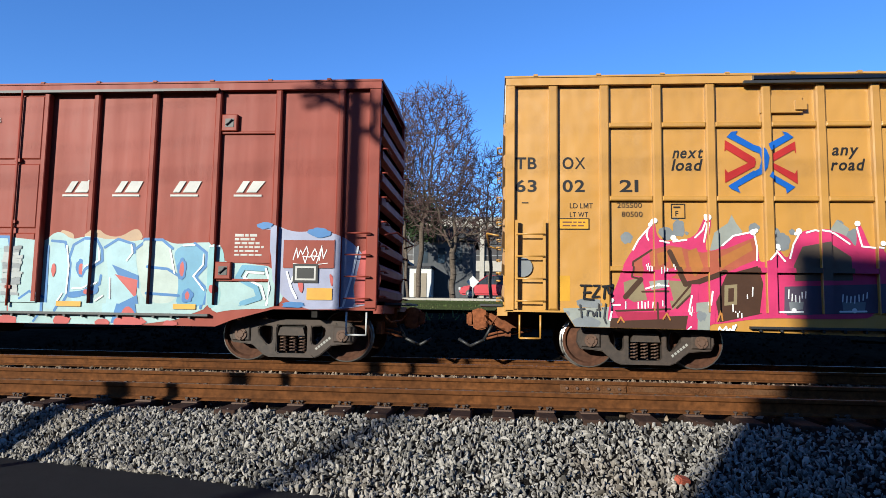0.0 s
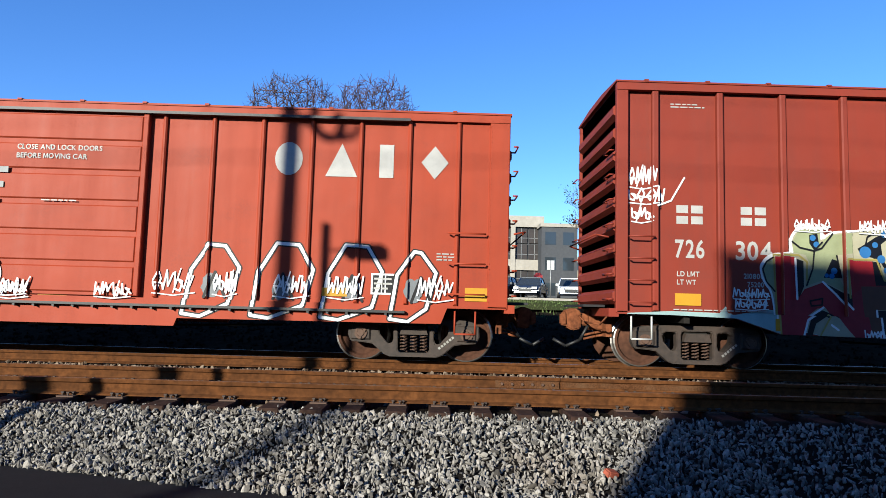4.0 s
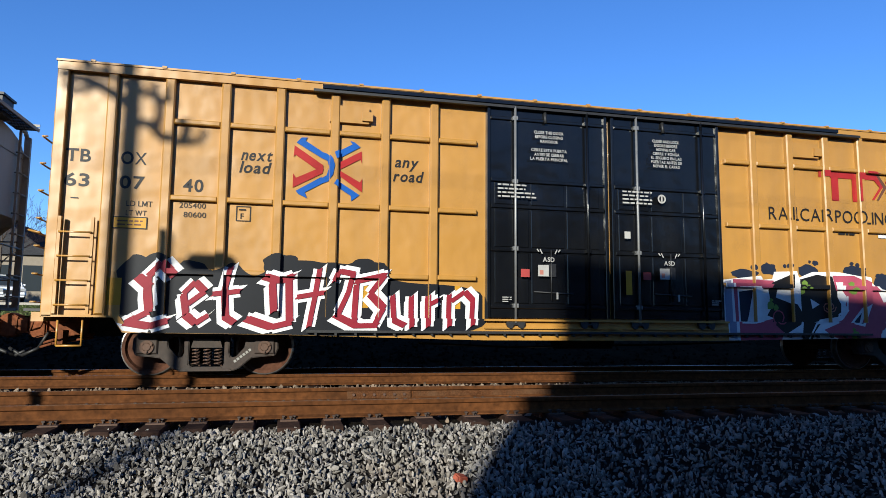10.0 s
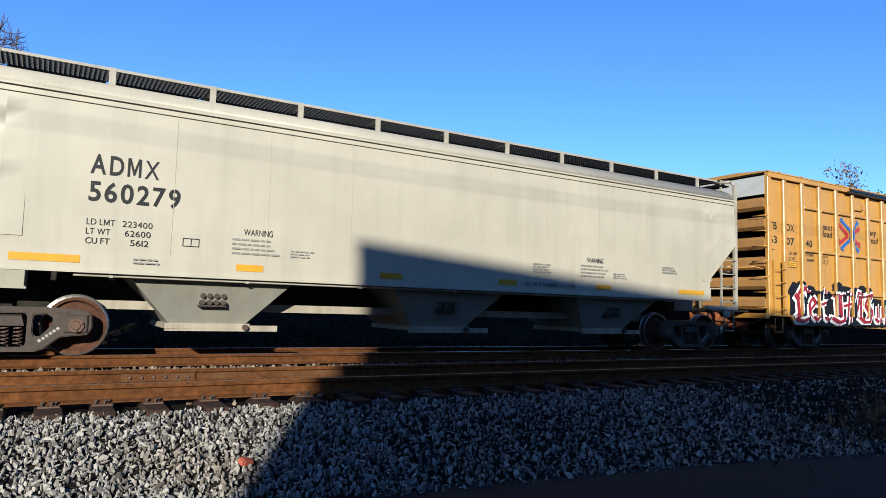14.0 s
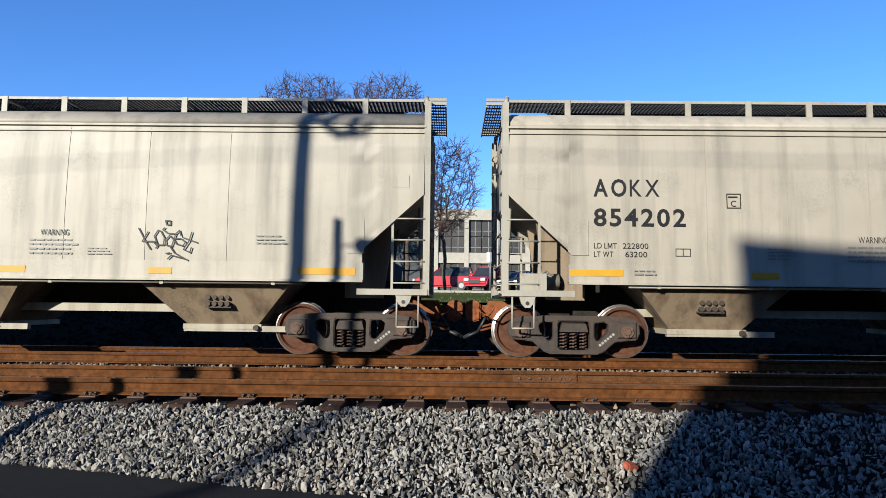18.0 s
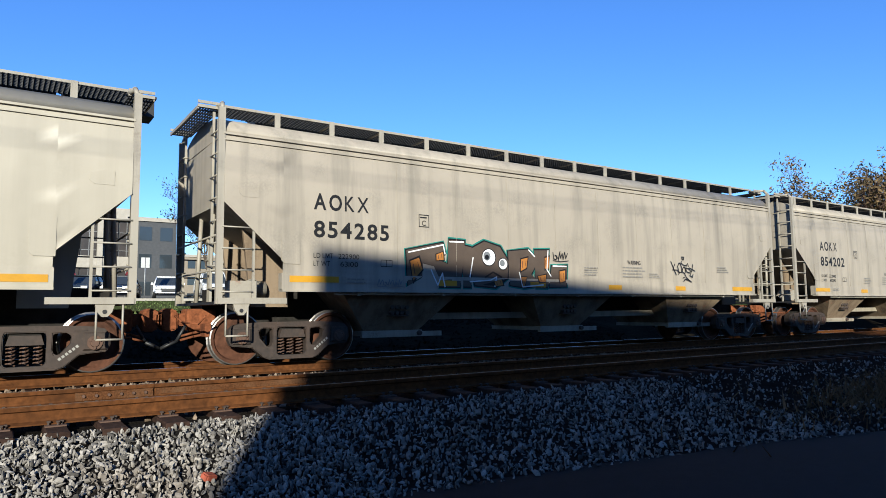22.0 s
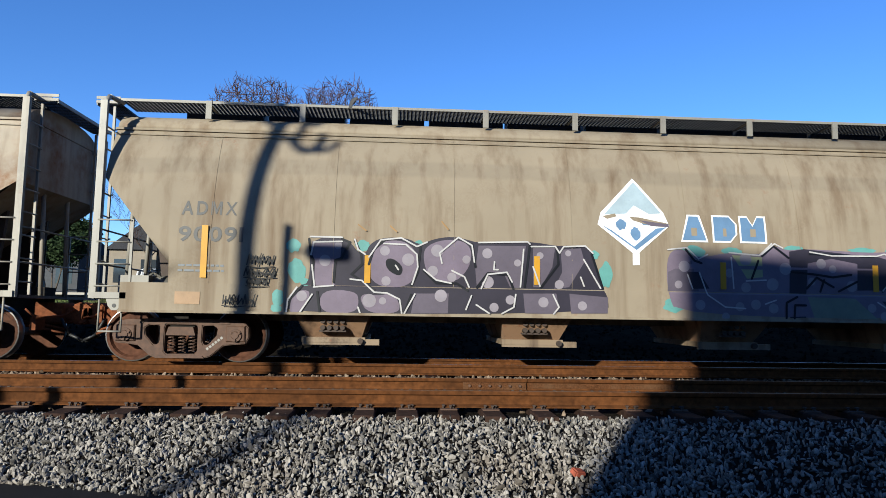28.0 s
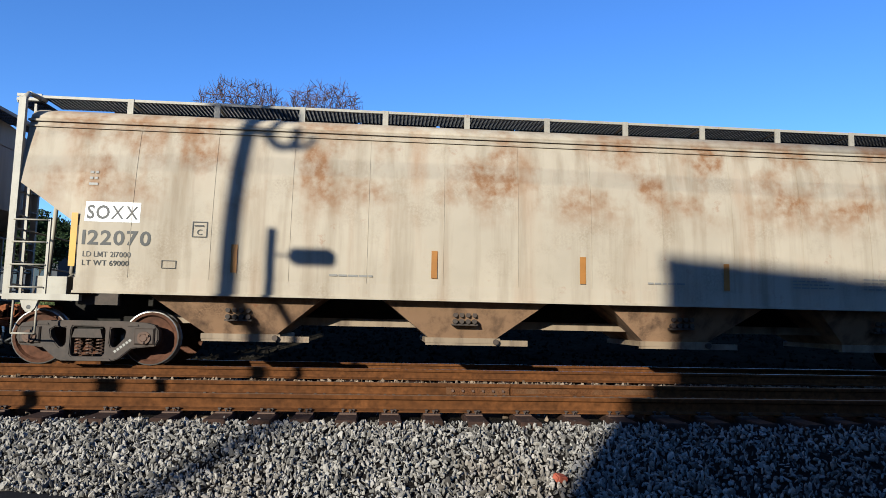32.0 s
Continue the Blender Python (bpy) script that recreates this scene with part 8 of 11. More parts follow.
d.poly([(14.17, 1.76), (14.44, 1.77), (14.41, 1.60), (14.53, 1.45), (14.44, 1.27), (14.35, 1.35), (14.23, 1.57)], S_WHITE)
d.poly([(14.55, 0.94), (14.86, 1.26), (15.03, 1.35), (14.81, 0.89)], S_WHITE)
d.poly([(14.65, 0.98), (14.85, 1.17), (14.77, 0.94)], S_NAVY)
d.poly([(13.64, 1.43), (13.85, 1.32), (13.68, 1.23)], S_WHITE)
d.stroke([(14.53, 1.48), (14.51, 1.22), (14.11, 1.03), (13.68, 0.94), (13.49, 0.61)], 0.038, S_WHITE)
d.poly([(15.72, 1.71), (15.94, 1.76), (16.05, 1.45), (16.10, 1.09), (15.59, 1.08), (15.82, 1.48)], S_PINK)
d.poly([(15.92, 1.75), (16.14, 1.89), (17.09, 1.91), (17.09, 1.76), (16.57, 1.70), (16.16, 1.44), (16.66, 1.35), (16.95, 1.30), (16.86, 1.10), (16.10, 0.88), (16.21, 1.13), (16.00, 1.50)], S_BLACK)
d.poly([(16.12, 1.46), (16.32, 1.66), (16.60, 1.72), (16.95, 1.69), (16.93, 1.35), (16.65, 1.37), (16.54, 1.50), (16.43, 1.38)], S_WHITE)
d.poly([(16.54, 1.50), (16.87, 1.63), (16.85, 1.47)], S_NAVY)
d.poly([(15.21, 0.81), (16.10, 1.09), (16.35, 1.06), (15.57, 0.82), (15.66, 0.61), (15.32, 0.62)], S_WHITE)
d.poly([(16.97, 1.13), (17.41, 1.09), (17.41, 0.79), (16.86, 0.84)], S_PINK)
d.poly([(16.24, 1.02), (16.81, 1.08), (16.94, 0.91), (16.80, 0.76), (16.37, 0.91)], S_BLACK)
for k, (x, z, a, b) in enumerate(((13.53, 1.73, 0.07, 0.06), (13.45, 1.59, 0.08, 0.07), (13.61, 1.63, 0.04, 0.03), (14.64, 1.74, 0.07, 0.05), (14.67, 1.60, 0.10, 0.07), (12.72, 1.29, 0.07, 0.08), (12.84, 1.24, 0.06, 0.06), (12.74, 1.39, 0.04, 0.03), (16.30, 1.70, 0.05, 0.05), (16.33, 1.53, 0.07, 0.06), (16.98, 0.91, 0.10, 0.09), (17.10, 0.97, 0.04, 0.04), (14.57, 0.72, 0.10, 0.08), (14.54, 0.83, 0.04, 0.03), (16.94, 0.79, 0.04, 0.04),)):
    d.blob(x, z, a, b, S_GREEN, k, 0.3)
d.stroke([(13.01, 1.06), (12.98, 0.98), (12.93, 0.93), (12.85, 0.93), (12.79, 0.98), (12.77, 1.06), (12.79, 1.13), (12.85, 1.18), (12.92, 1.18), (12.98, 1.14), (13.01, 1.06)], 0.022, S_PINK)
d.stroke([(16.37, 1.21), (16.35, 1.14), (16.29, 1.09), (16.22, 1.09), (16.16, 1.14), (16.14, 1.21), (16.16, 1.29), (16.22, 1.34), (16.29, 1.34), (16.35, 1.29), (16.37, 1.21)], 0.022, S_PINK)
d.stroke([(14.14, 1.27), (14.10, 1.19), (14.02, 1.17), (13.95, 1.21), (13.94, 1.28), (13.98, 1.33), (14.04, 1.34), (14.08, 1.30), (14.08, 1.25), (14.05, 1.23), (14.01, 1.23), (14.00, 1.25)], 0.022, S_ROSE)
d.stroke([(17.32, 1.22), (17.28, 1.16), (17.22, 1.16), (17.19, 1.21), (17.21, 1.26), (17.26, 1.27), (17.28, 1.23), (17.27, 1.20), (17.24, 1.19), (17.22, 1.21)], 0.022, S_GREEN)
scrawl(d, 17.95, 18.2, 2.45, 2.65, S_WHITE, 0.04, 2, 31)
d.put("graffiti", car_d, surf, cx, cz, True, "pink and black graffiti with white outlines", YB_SILL)

# maroon car
bsurf, bx, bz = box_surface(15.07, spec_b["ribs"], 0.11, 0.10, ((6.05, 9.06, SIDE - 0.032),))
d = Decal(-7.535)
W = S_STENCIL_W
d.marks(1.02, 1.52, 2.46, 0.32, 2, W, 0.065)
d.marks(2.12, 2.60, 2.46, 0.32, 2, W, 0.065)
d.text("726", 1.02, 1.89, 0.30, W, "bold", 0.50)
d.text("304", 2.05, 1.88, 0.31, W, "bold", 0.62)
d.text("LD LMT", 1.05, 1.57, 0.085, W, "bold", 0.38)
d.text("LT WT", 1.05, 1.43, 0.085, W, "bold", 0.32)
d.text("210800", 2.18, 1.56, 0.085, W, "bold", 0.34)
d.text("75200", 2.24, 1.42, 0.085, W, "bold", 0.28)
d.lines(0.95, 1.55, 4.46, 4.56, 2, W, 4)
d.text("CLOSE AND LOCK DOORS", 6.83, 4.18, 0.085, W, "bold", 1.33)
d.text("BEFORE MOVING CAR", 6.94, 4.05, 0.085, W, "bold", 1.12)
for k, x in enumerate((9.40, 10.33, 11.40, 12.55)):
    d.poly([(x - 0.02, 2.93), (x + 0.10, 2.93), (x + 0.22, 3.13), (x + 0.10, 3.13)], W)
    d.poly([(x + 0.16, 2.93), (x + 0.40 - 0.06 * (k == 3), 2.93), (x + 0.50, 3.13), (x + 0.28, 3.13)], W)
    d.bar([(x - 0.06, 2.875), (x + 0.44, 2.875)], 0.035, W)
d.disc(7.54, 2.92, 0.085, W)
d.disc(7.54, 2.92, 0.055, S_BLACK)
d.rect(7.525, 7.555, 2.86, 2.98, W)
d.text("ASD", 7.33, 1.62, 0.09, W, "bold", 0.22)
d.rect(7.08, 7.22, 1.60, 1.74, W)
d.lines(6.35, 6.65, 2.48, 2.72, 4, W, 6)
d.lines(7.75, 8.35, 2.42, 2.47, 1, W, 7)
d.lines(12.55, 13.10, 1.80, 2.22, 6, W, 8)
d.rect(13.60, 14.04, 1.37, 1.69, S_BLACK)
d.rect(13.64, 14.00, 1.41, 1.65, W)
d.rect(13.67, 13.97, 1.44, 1.62, S_BLACK)
d.lines(13.74, 13.92, 1.50, 1.56, 1, W, 9)
d.lines(0.98, 2.9, 0.985, 1.03, 1, W, 10)
d.put_words(car_b, bsurf, bx, bz, True, "white stencilled lettering")
d = Decal(-7.535)
scrawl(d, 0.24, 0.70, 3.10, 3.42, S_WHITE, 0.03, 4, 12)
scrawl(d, 0.22, 0.85, 2.82, 3.05, S_WHITE, 0.03, 4, 13)
scrawl(d, 0.28, 0.62, 2.50, 2.74, S_WHITE, 0.03, 3, 14)
d.stroke([(0.70, 2.75), (0.95, 2.85), (1.18, 3.25)], 0.03, S_WHITE)
d.poly([(0.18, 0.93), (0.96, 0.98), (1.72, 0.97), (1.82, 1.08), (1.94, 0.94), (2.59, 1.04), (2.82, 1.04), (2.82, 0.60), (2.59, 0.67), (1.94, 0.88), (0.18, 0.86)], S_SKY)
d.soft([(2.43, 1.75), (2.51, 1.90), (2.65, 2.01), (2.97, 2.02), (2.94, 2.25), (3.08, 2.46), (3.52, 2.48), (3.55, 2.31), (3.68, 2.41), (4.00, 2.42), (4.39, 2.48), (4.70, 2.50), (4.74, 2.40), (5.12, 2.40), (5.23, 2.49), (5.50, 2.45), (5.85, 2.42), (6.04, 2.47), (6.18, 2.43), (6.17, 2.04), (6.20, 1.92), (6.12, 1.66), (6.14, 1.09), (6.33, 0.87), (6.32, 0.58), (2.70, 0.60), (2.65, 1.33), (2.51, 1.48)], S_WHITE)
d.soft([(2.47, 1.73), (2.55, 1.86), (2.68, 1.96), (3.01, 1.99), (2.99, 2.23), (3.11, 2.42), (3.49, 2.45), (3.50, 2.22), (3.69, 2.37), (4.01, 2.39), (4.39, 2.45), (4.66, 2.46), (4.70, 2.37), (5.12, 2.36), (5.25, 2.45), (5.51, 2.41), (5.85, 2.39), (6.04, 2.43), (6.14, 2.40), (6.14, 2.04), (6.15, 1.92), (6.08, 1.66), (6.09, 1.09), (6.28, 0.85), (6.28, 0.58), (2.72, 0.60), (2.68, 1.35), (2.54, 1.51)], S_CREAMY)
d.poly([(3.01, 2.20), (3.12, 2.41), (3.48, 2.43), (3.49, 2.20), (3.64, 2.34), (4.01, 2.37), (4.01, 2.03), (3.75, 2.00), (3.79, 1.62), (3.93, 1.36), (3.50, 1.56), (3.22, 1.46), (3.24, 1.61), (3.34, 1.76), (3.23, 1.99), (3.03, 2.02)], S_LIMY)
d.poly([(5.17, 2.35), (5.27, 2.44), (6.11, 2.40), (6.13, 1.78), (6.06, 1.66), (6.09, 1.09), (6.26, 0.85), (6.27, 0.60), (5.73, 0.61), (5.67, 1.90), (5.50, 1.98), (5.19, 1.99)], S_SAGE)
d.poly([(2.50, 1.71), (2.57, 1.85), (2.67, 1.88), (2.69, 1.38), (2.55, 1.52)], S_LIMY)
d.poly([(3.30, 2.33), (3.44, 2.36), (3.47, 2.15), (3.38, 2.07), (3.30, 2.19)], S_INK)
d.poly([(3.53, 1.61), (3.68, 1.93), (3.79, 1.90), (3.82, 1.61)], S_INK)
d.poly([(4.12, 2.12), (4.25, 2.20), (4.43, 2.32), (4.66, 2.42), (4.68, 2.33), (4.52, 2.20), (4.55, 1.94), (4.77, 1.59), (4.69, 1.59), (4.51, 1.89), (4.37, 1.97), (4.18, 2.00)], S_INK)
d.poly([(4.66, 2.36), (5.10, 2.33), (5.26, 2.02), (5.10, 1.99), (5.01, 2.21)], S_INK)
d.poly([(5.85, 2.35), (6.10, 2.39), (6.10, 2.12), (6.17, 1.93), (6.02, 1.65), (5.88, 1.65), (5.97, 1.92), (5.74, 2.09), (5.88, 2.15)], S_INK)
d.poly([(5.71, 1.39), (5.85, 1.35), (5.83, 1.18), (5.71, 1.12)], S_INK)
for x, z, a in ((3.42, 2.17, 0.051), (3.36, 2.28, 0.051), (4.25, 2.06, 0.101), (4.42, 2.19, 0.051), (4.52, 1.95, 0.070), (4.58, 2.38, 0.059), (4.72, 2.32, 0.055), (4.93, 2.30, 0.055), (5.17, 2.14, 0.070), (5.93, 2.19, 0.059), (5.92, 2.02, 0.066), (6.07, 1.89, 0.051), (6.00, 1.77, 0.059), (4.60, 1.76, 0.051), (4.70, 1.64, 0.035), (3.71, 1.73, 0.055), (3.67, 1.64, 0.047), (3.58, 1.65, 0.035), (5.80, 1.27, 0.051), (5.97, 2.31, 0.047),):
    d.disc(x, z, a, S_BLUE)
for x, z, a in ((5.97, 0.68, 0.117), (6.08, 0.76, 0.101), (6.12, 0.64, 0.094), (5.69, 1.24, 0.062),):
    d.disc(x, z, a, S_AQUA2)
d.poly([(3.04, 1.93), (3.19, 1.88), (3.19, 1.45), (3.10, 1.24)], S_BLACK)
d.poly([(4.36, 1.91), (4.49, 1.89), (4.55, 1.58), (5.00, 1.56), (5.01, 1.48), (4.41, 1.47)], S_BLACK)
d.poly([(4.43, 1.08), (4.60, 1.09), (4.63, 0.60), (4.46, 0.59)], S_BLACK)
d.poly([(5.49, 1.93), (5.67, 1.91), (5.72, 0.60), (5.58, 0.59)], S_BLACK)
d.poly([(3.51, 1.54), (3.94, 1.32), (3.95, 1.09), (3.72, 1.35)], S_BLACK)
d.poly([(2.71, 1.95), (3.04, 1.95), (3.07, 1.22), (3.20, 1.41), (3.51, 1.53), (3.95, 1.09), (3.98, 0.90), (3.91, 0.62), (3.54, 1.11), (3.41, 1.09), (3.19, 0.92), (3.13, 0.62), (2.74, 0.63)], S_RED)
d.poly([(3.90, 1.91), (4.36, 1.91), (4.41, 1.50), (5.01, 1.51), (5.01, 1.95), (5.48, 1.96), (5.54, 0.60), (5.05, 0.60), (5.02, 1.11), (4.42, 1.10), (4.45, 0.59), (3.92, 0.61), (3.96, 0.98)], S_RED)
d.poly([(2.72, 1.22), (3.07, 1.22), (3.21, 1.38), (3.51, 1.52), (3.95, 1.09), (3.98, 0.90), (3.91, 0.62), (3.54, 1.11), (3.41, 1.09), (3.19, 0.92), (3.13, 0.62), (2.74, 0.63)], S_STAR)
d.poly([(3.94, 1.28), (4.16, 1.44), (5.03, 1.47), (5.51, 1.38), (5.54, 0.60), (5.05, 0.60), (5.02, 1.11), (4.42, 1.10), (4.45, 0.59), (3.92, 0.61), (3.96, 0.98)], S_STAR)
d.poly([(4.16, 1.48), (4.85, 1.50), (4.86, 1.11), (4.42, 1.09), (4.42, 0.61), (4.27, 0.60), (4.19, 1.09)], S_BROWN)
d.poly([(4.60, 1.25), (4.81, 1.26), (4.81, 1.12), (4.60, 1.10)], S_CREAMY)
d.poly([(4.63, 1.06), (5.02, 1.09), (5.04, 0.60), (4.64, 0.60)], S_SAGE)
for pts in ([(3.21, 0.61), (3.28, 0.87), (3.49, 1.01), (3.64, 0.95), (3.91, 0.60)],):
    d.stroke(pts, 0.101, S_BLACK)
d.poly([(3.38, 0.62), (3.59, 1.00), (3.72, 0.93), (3.97, 0.61)], S_CREAMY)
for pts in ([(2.74, 0.61), (2.68, 1.98), (3.11, 1.98), (3.25, 1.87), (3.24, 1.57)], [(3.91, 1.28), (3.89, 1.93), (4.43, 1.94), (4.56, 1.59), (4.99, 1.58), (5.00, 1.97), (5.53, 1.97), (5.67, 1.91), (5.73, 0.60)], [(3.39, 0.63), (3.59, 0.99)],):
    d.stroke(pts, 0.031, S_OLIVE)
for pts in ([(3.05, 1.92), (3.07, 1.24)], [(3.51, 1.54), (3.72, 1.34), (3.95, 1.09)], [(3.12, 0.62), (3.19, 0.89), (3.51, 1.11)], [(5.49, 1.93), (5.49, 1.43)], [(5.49, 1.40), (5.54, 0.61)], [(4.41, 1.08), (4.45, 0.60)], [(3.00, 2.03), (2.96, 2.24), (3.09, 2.45), (3.50, 2.46), (3.50, 2.27)], [(3.89, 2.39), (4.39, 2.46), (4.68, 2.48)], [(4.59, 2.34), (4.90, 2.25)], [(5.15, 2.37), (5.24, 2.47), (5.51, 2.43)], [(5.39, 2.20), (5.67, 2.10), (5.96, 1.92), (5.96, 1.77), (5.80, 1.64)], [(6.04, 2.06), (6.15, 1.92), (6.11, 1.70)], [(5.86, 1.00), (5.93, 1.16), (5.88, 0.85), (5.71, 0.63)], [(3.58, 0.82), (3.69, 0.74)], [(4.67, 0.99), (4.78, 1.07)], [(4.67, 0.65), (4.87, 0.77)],):
    d.stroke(pts, 0.035, S_WHITE)
for pts in ([(2.67, 1.93), (2.56, 1.86), (2.49, 1.73), (2.55, 1.52), (2.69, 1.36)], [(3.00, 2.21), (3.13, 2.11), (3.37, 2.06), (3.51, 2.21)], [(3.37, 2.06), (3.34, 1.76), (3.23, 1.47)], [(3.69, 2.36), (3.50, 2.11), (3.37, 2.06)], [(4.01, 2.38), (4.02, 1.93)], [(4.25, 2.20), (4.28, 2.32), (4.41, 2.40)], [(4.69, 1.59), (5.00, 1.56)], [(5.47, 2.20), (5.60, 2.24), (5.50, 2.38)], [(5.60, 2.24), (5.75, 2.09)], [(5.21, 2.02), (5.14, 2.30)], [(3.75, 1.99), (3.82, 1.62)], [(3.28, 1.21), (3.49, 1.26), (3.48, 1.15), (3.30, 1.13), (3.28, 1.21)], [(5.11, 1.72), (5.26, 1.71), (5.25, 1.62), (5.12, 1.63)], [(5.71, 1.12), (5.83, 1.18), (6.08, 1.09)],):
    d.stroke(pts, 0.027, S_BLACK)
scrawl(d, 3.03, 3.66, 2.41, 2.59, S_WHITE, 0.022, 6, 17)
scrawl(d, 4.14, 4.96, 2.40, 2.60, S_WHITE, 0.022, 8, 18)
scrawl(d, 5.20, 5.62, 2.43, 2.60, S_WHITE, 0.022, 5, 19)
scrawl(d, 1.97, 2.58, 1.23, 1.39, S_WHITE, 0.022, 6, 15)
scrawl(d, 2.00, 2.56, 1.06, 1.22, S_WHITE, 0.022, 6, 16)
scrawl(d, 4.10, 4.45, 0.60, 0.75, S_WHITE, 0.022, 4, 20)
scrawl(d, 5.16, 5.53, 0.61, 0.75, S_WHITE, 0.022, 5, 22)
d.put("graffiti", car_b, bsurf, bx, bz, True, "cream, red and black graffiti", spec_b["sill"])
d = Decal(-7.535)
d.soft([(9.33, 2.26), (9.47, 2.24), (9.61, 2.18), (9.60, 2.07), (9.82, 2.13), (10.04, 2.30), (10.19, 2.16), (10.46, 2.13), (10.71, 2.29), (10.82, 2.26), (10.90, 2.08), (10.53, 2.02), (9.38, 2.01)], S_PEACH)
d.soft([(8.15, 0.58), (7.97, 1.01), (7.88, 1.19), (7.86, 1.99), (7.96, 2.08), (8.14, 2.13), (8.49, 2.11), (8.76, 2.08), (9.08, 2.05), (9.20, 2.19), (9.36, 2.23), (9.56, 2.08), (9.78, 2.14), (10.04, 2.13), (10.22, 2.09), (10.44, 2.11), (10.70, 2.05), (10.97, 2.12), (11.25, 2.11), (11.45, 2.01), (11.85, 2.05), (12.28, 2.05), (12.34, 0.62), (8.33, 0.56)], S_SKY)
d.soft([(12.15, 1.75), (12.70, 1.70), (13.40, 1.62), (13.48, 0.92), (12.60, 0.90), (12.15, 0.80)], S_SKY)
d.soft([(12.92, 2.33), (13.21, 2.38), (13.62, 2.22), (14.08, 2.30), (14.72, 2.05), (15.08, 1.30), (14.95, 0.94), (13.33, 0.90), (13.19, 2.23)], S_LILAC)
d.soft([(9.16, 2.01), (9.33, 2.09), (9.49, 2.04), (9.59, 1.66), (9.57, 1.13), (9.42, 0.86), (9.25, 0.84), (9.16, 1.04)], S_ICE)
d.soft([(9.55, 1.79), (9.62, 2.01), (9.80, 2.10), (10.02, 2.09), (10.12, 1.94), (10.15, 1.69), (9.93, 1.56), (10.12, 1.45), (10.14, 1.19), (9.90, 0.96), (9.60, 0.98), (9.58, 1.40)], S_ICE)
d.soft([(10.19, 1.94), (10.44, 2.10), (10.73, 2.01), (10.79, 1.64), (10.87, 1.20), (10.60, 0.98), (10.47, 0.62), (10.25, 0.66), (10.30, 1.41)], S_ICE)
d.soft([(10.74, 1.90), (10.97, 2.09), (11.24, 2.09), (11.41, 1.96), (11.55, 1.48), (11.58, 1.21), (11.48, 0.98), (11.05, 0.98), (10.87, 1.33)], S_PALE)
d.soft([(11.43, 1.94), (11.85, 2.04), (12.06, 1.88), (12.06, 1.64), (11.87, 1.44), (12.10, 1.22), (12.05, 0.91), (11.52, 0.89), (11.58, 1.26), (11.53, 1.56)], S_MIDBLUE)
d.soft([(12.12, 2.01), (12.33, 2.01), (12.40, 1.58), (12.18, 1.44), (12.35, 1.23), (12.30, 0.92), (12.13, 0.91), (12.12, 1.49)], S_AQUA2)
for pts in ([(9.20, 2.06), (9.45, 2.04), (9.57, 1.66), (9.56, 1.13), (9.40, 0.83)], [(9.55, 1.77), (9.61, 1.99), (9.80, 2.10), (10.03, 2.09), (10.14, 1.92), (10.16, 1.71), (9.91, 1.55), (9.84, 1.40)], [(9.55, 1.13), (9.91, 1.17), (10.13, 1.30), (10.15, 1.45)], [(10.19, 1.95), (10.43, 2.10), (10.72, 2.01), (10.74, 1.86)], [(11.04, 1.61), (11.36, 1.58), (11.55, 1.47)], [(11.05, 1.15), (11.58, 1.12)], [(10.75, 1.92), (10.97, 2.09), (11.24, 2.09), (11.43, 1.94)], [(11.83, 2.03), (12.06, 1.86), (12.05, 1.64), (11.87, 1.44), (12.10, 1.22), (12.03, 0.91)], [(7.89, 2.03), (8.14, 2.11), (8.49, 2.11), (8.53, 1.91)], [(9.16, 0.82), (9.14, 1.96)],):
    d.stroke(pts, 0.048, S_BLUE)
d.poly([(10.34, 1.65), (10.84, 1.46), (10.86, 1.23), (10.46, 1.47)], S_BLUE)
d.poly([(10.40, 1.48), (10.83, 1.38), (10.81, 1.06), (10.52, 1.36)], S_CORAL)
d.poly([(10.44, 0.63), (10.53, 0.97), (10.83, 1.12), (10.93, 0.64)], S_BLUE)
d.soft([(10.55, 0.65), (10.72, 1.00), (10.97, 0.68), (10.77, 0.60)], S_CORAL)
d.soft([(9.55, 1.14), (9.90, 1.17), (10.12, 1.29), (10.13, 1.13), (9.90, 1.09), (9.57, 1.04)], S_BLUE)
d.blob(9.77, 1.58, 0.10, 0.15, S_BLUE, 1, 0.25)
d.blob(9.78, 1.56, 0.05, 0.10, S_CORAL, 2, 0.25)
d.blob(11.62, 1.59, 0.08, 0.19, S_BLUE, 3, 0.25)
d.blob(11.62, 1.58, 0.04, 0.13, S_CORAL, 4, 0.25)
d.blob(11.74, 1.12, 0.10, 0.12, S_BLUE, 5, 0.25)
d.blob(11.74, 1.12, 0.04, 0.07, S_CORAL, 6, 0.25)
d.blob(12.22, 1.24, 0.06, 0.07, S_CORAL, 7, 0.25)
d.blob(9.97, 1.16, 0.06, 0.04, S_CORAL, 8, 0.25)
d.blob(8.54, 0.63, 0.19, 0.11, S_CORAL, 9, 0.25)
d.blob(9.55, 0.67, 0.15, 0.11, S_CORAL, 10, 0.25)
d.blob(10.29, 0.63, 0.13, 0.07, S_CORAL, 11, 0.25)
d.blob(10.77, 0.66, 0.29, 0.11, S_CORAL, 12, 0.25)
d.blob(11.51, 0.64, 0.13, 0.05, S_CORAL, 13, 0.25)
d.blob(9.27, 1.54, 0.04, 0.11, S_CORAL, 14, 0.25)
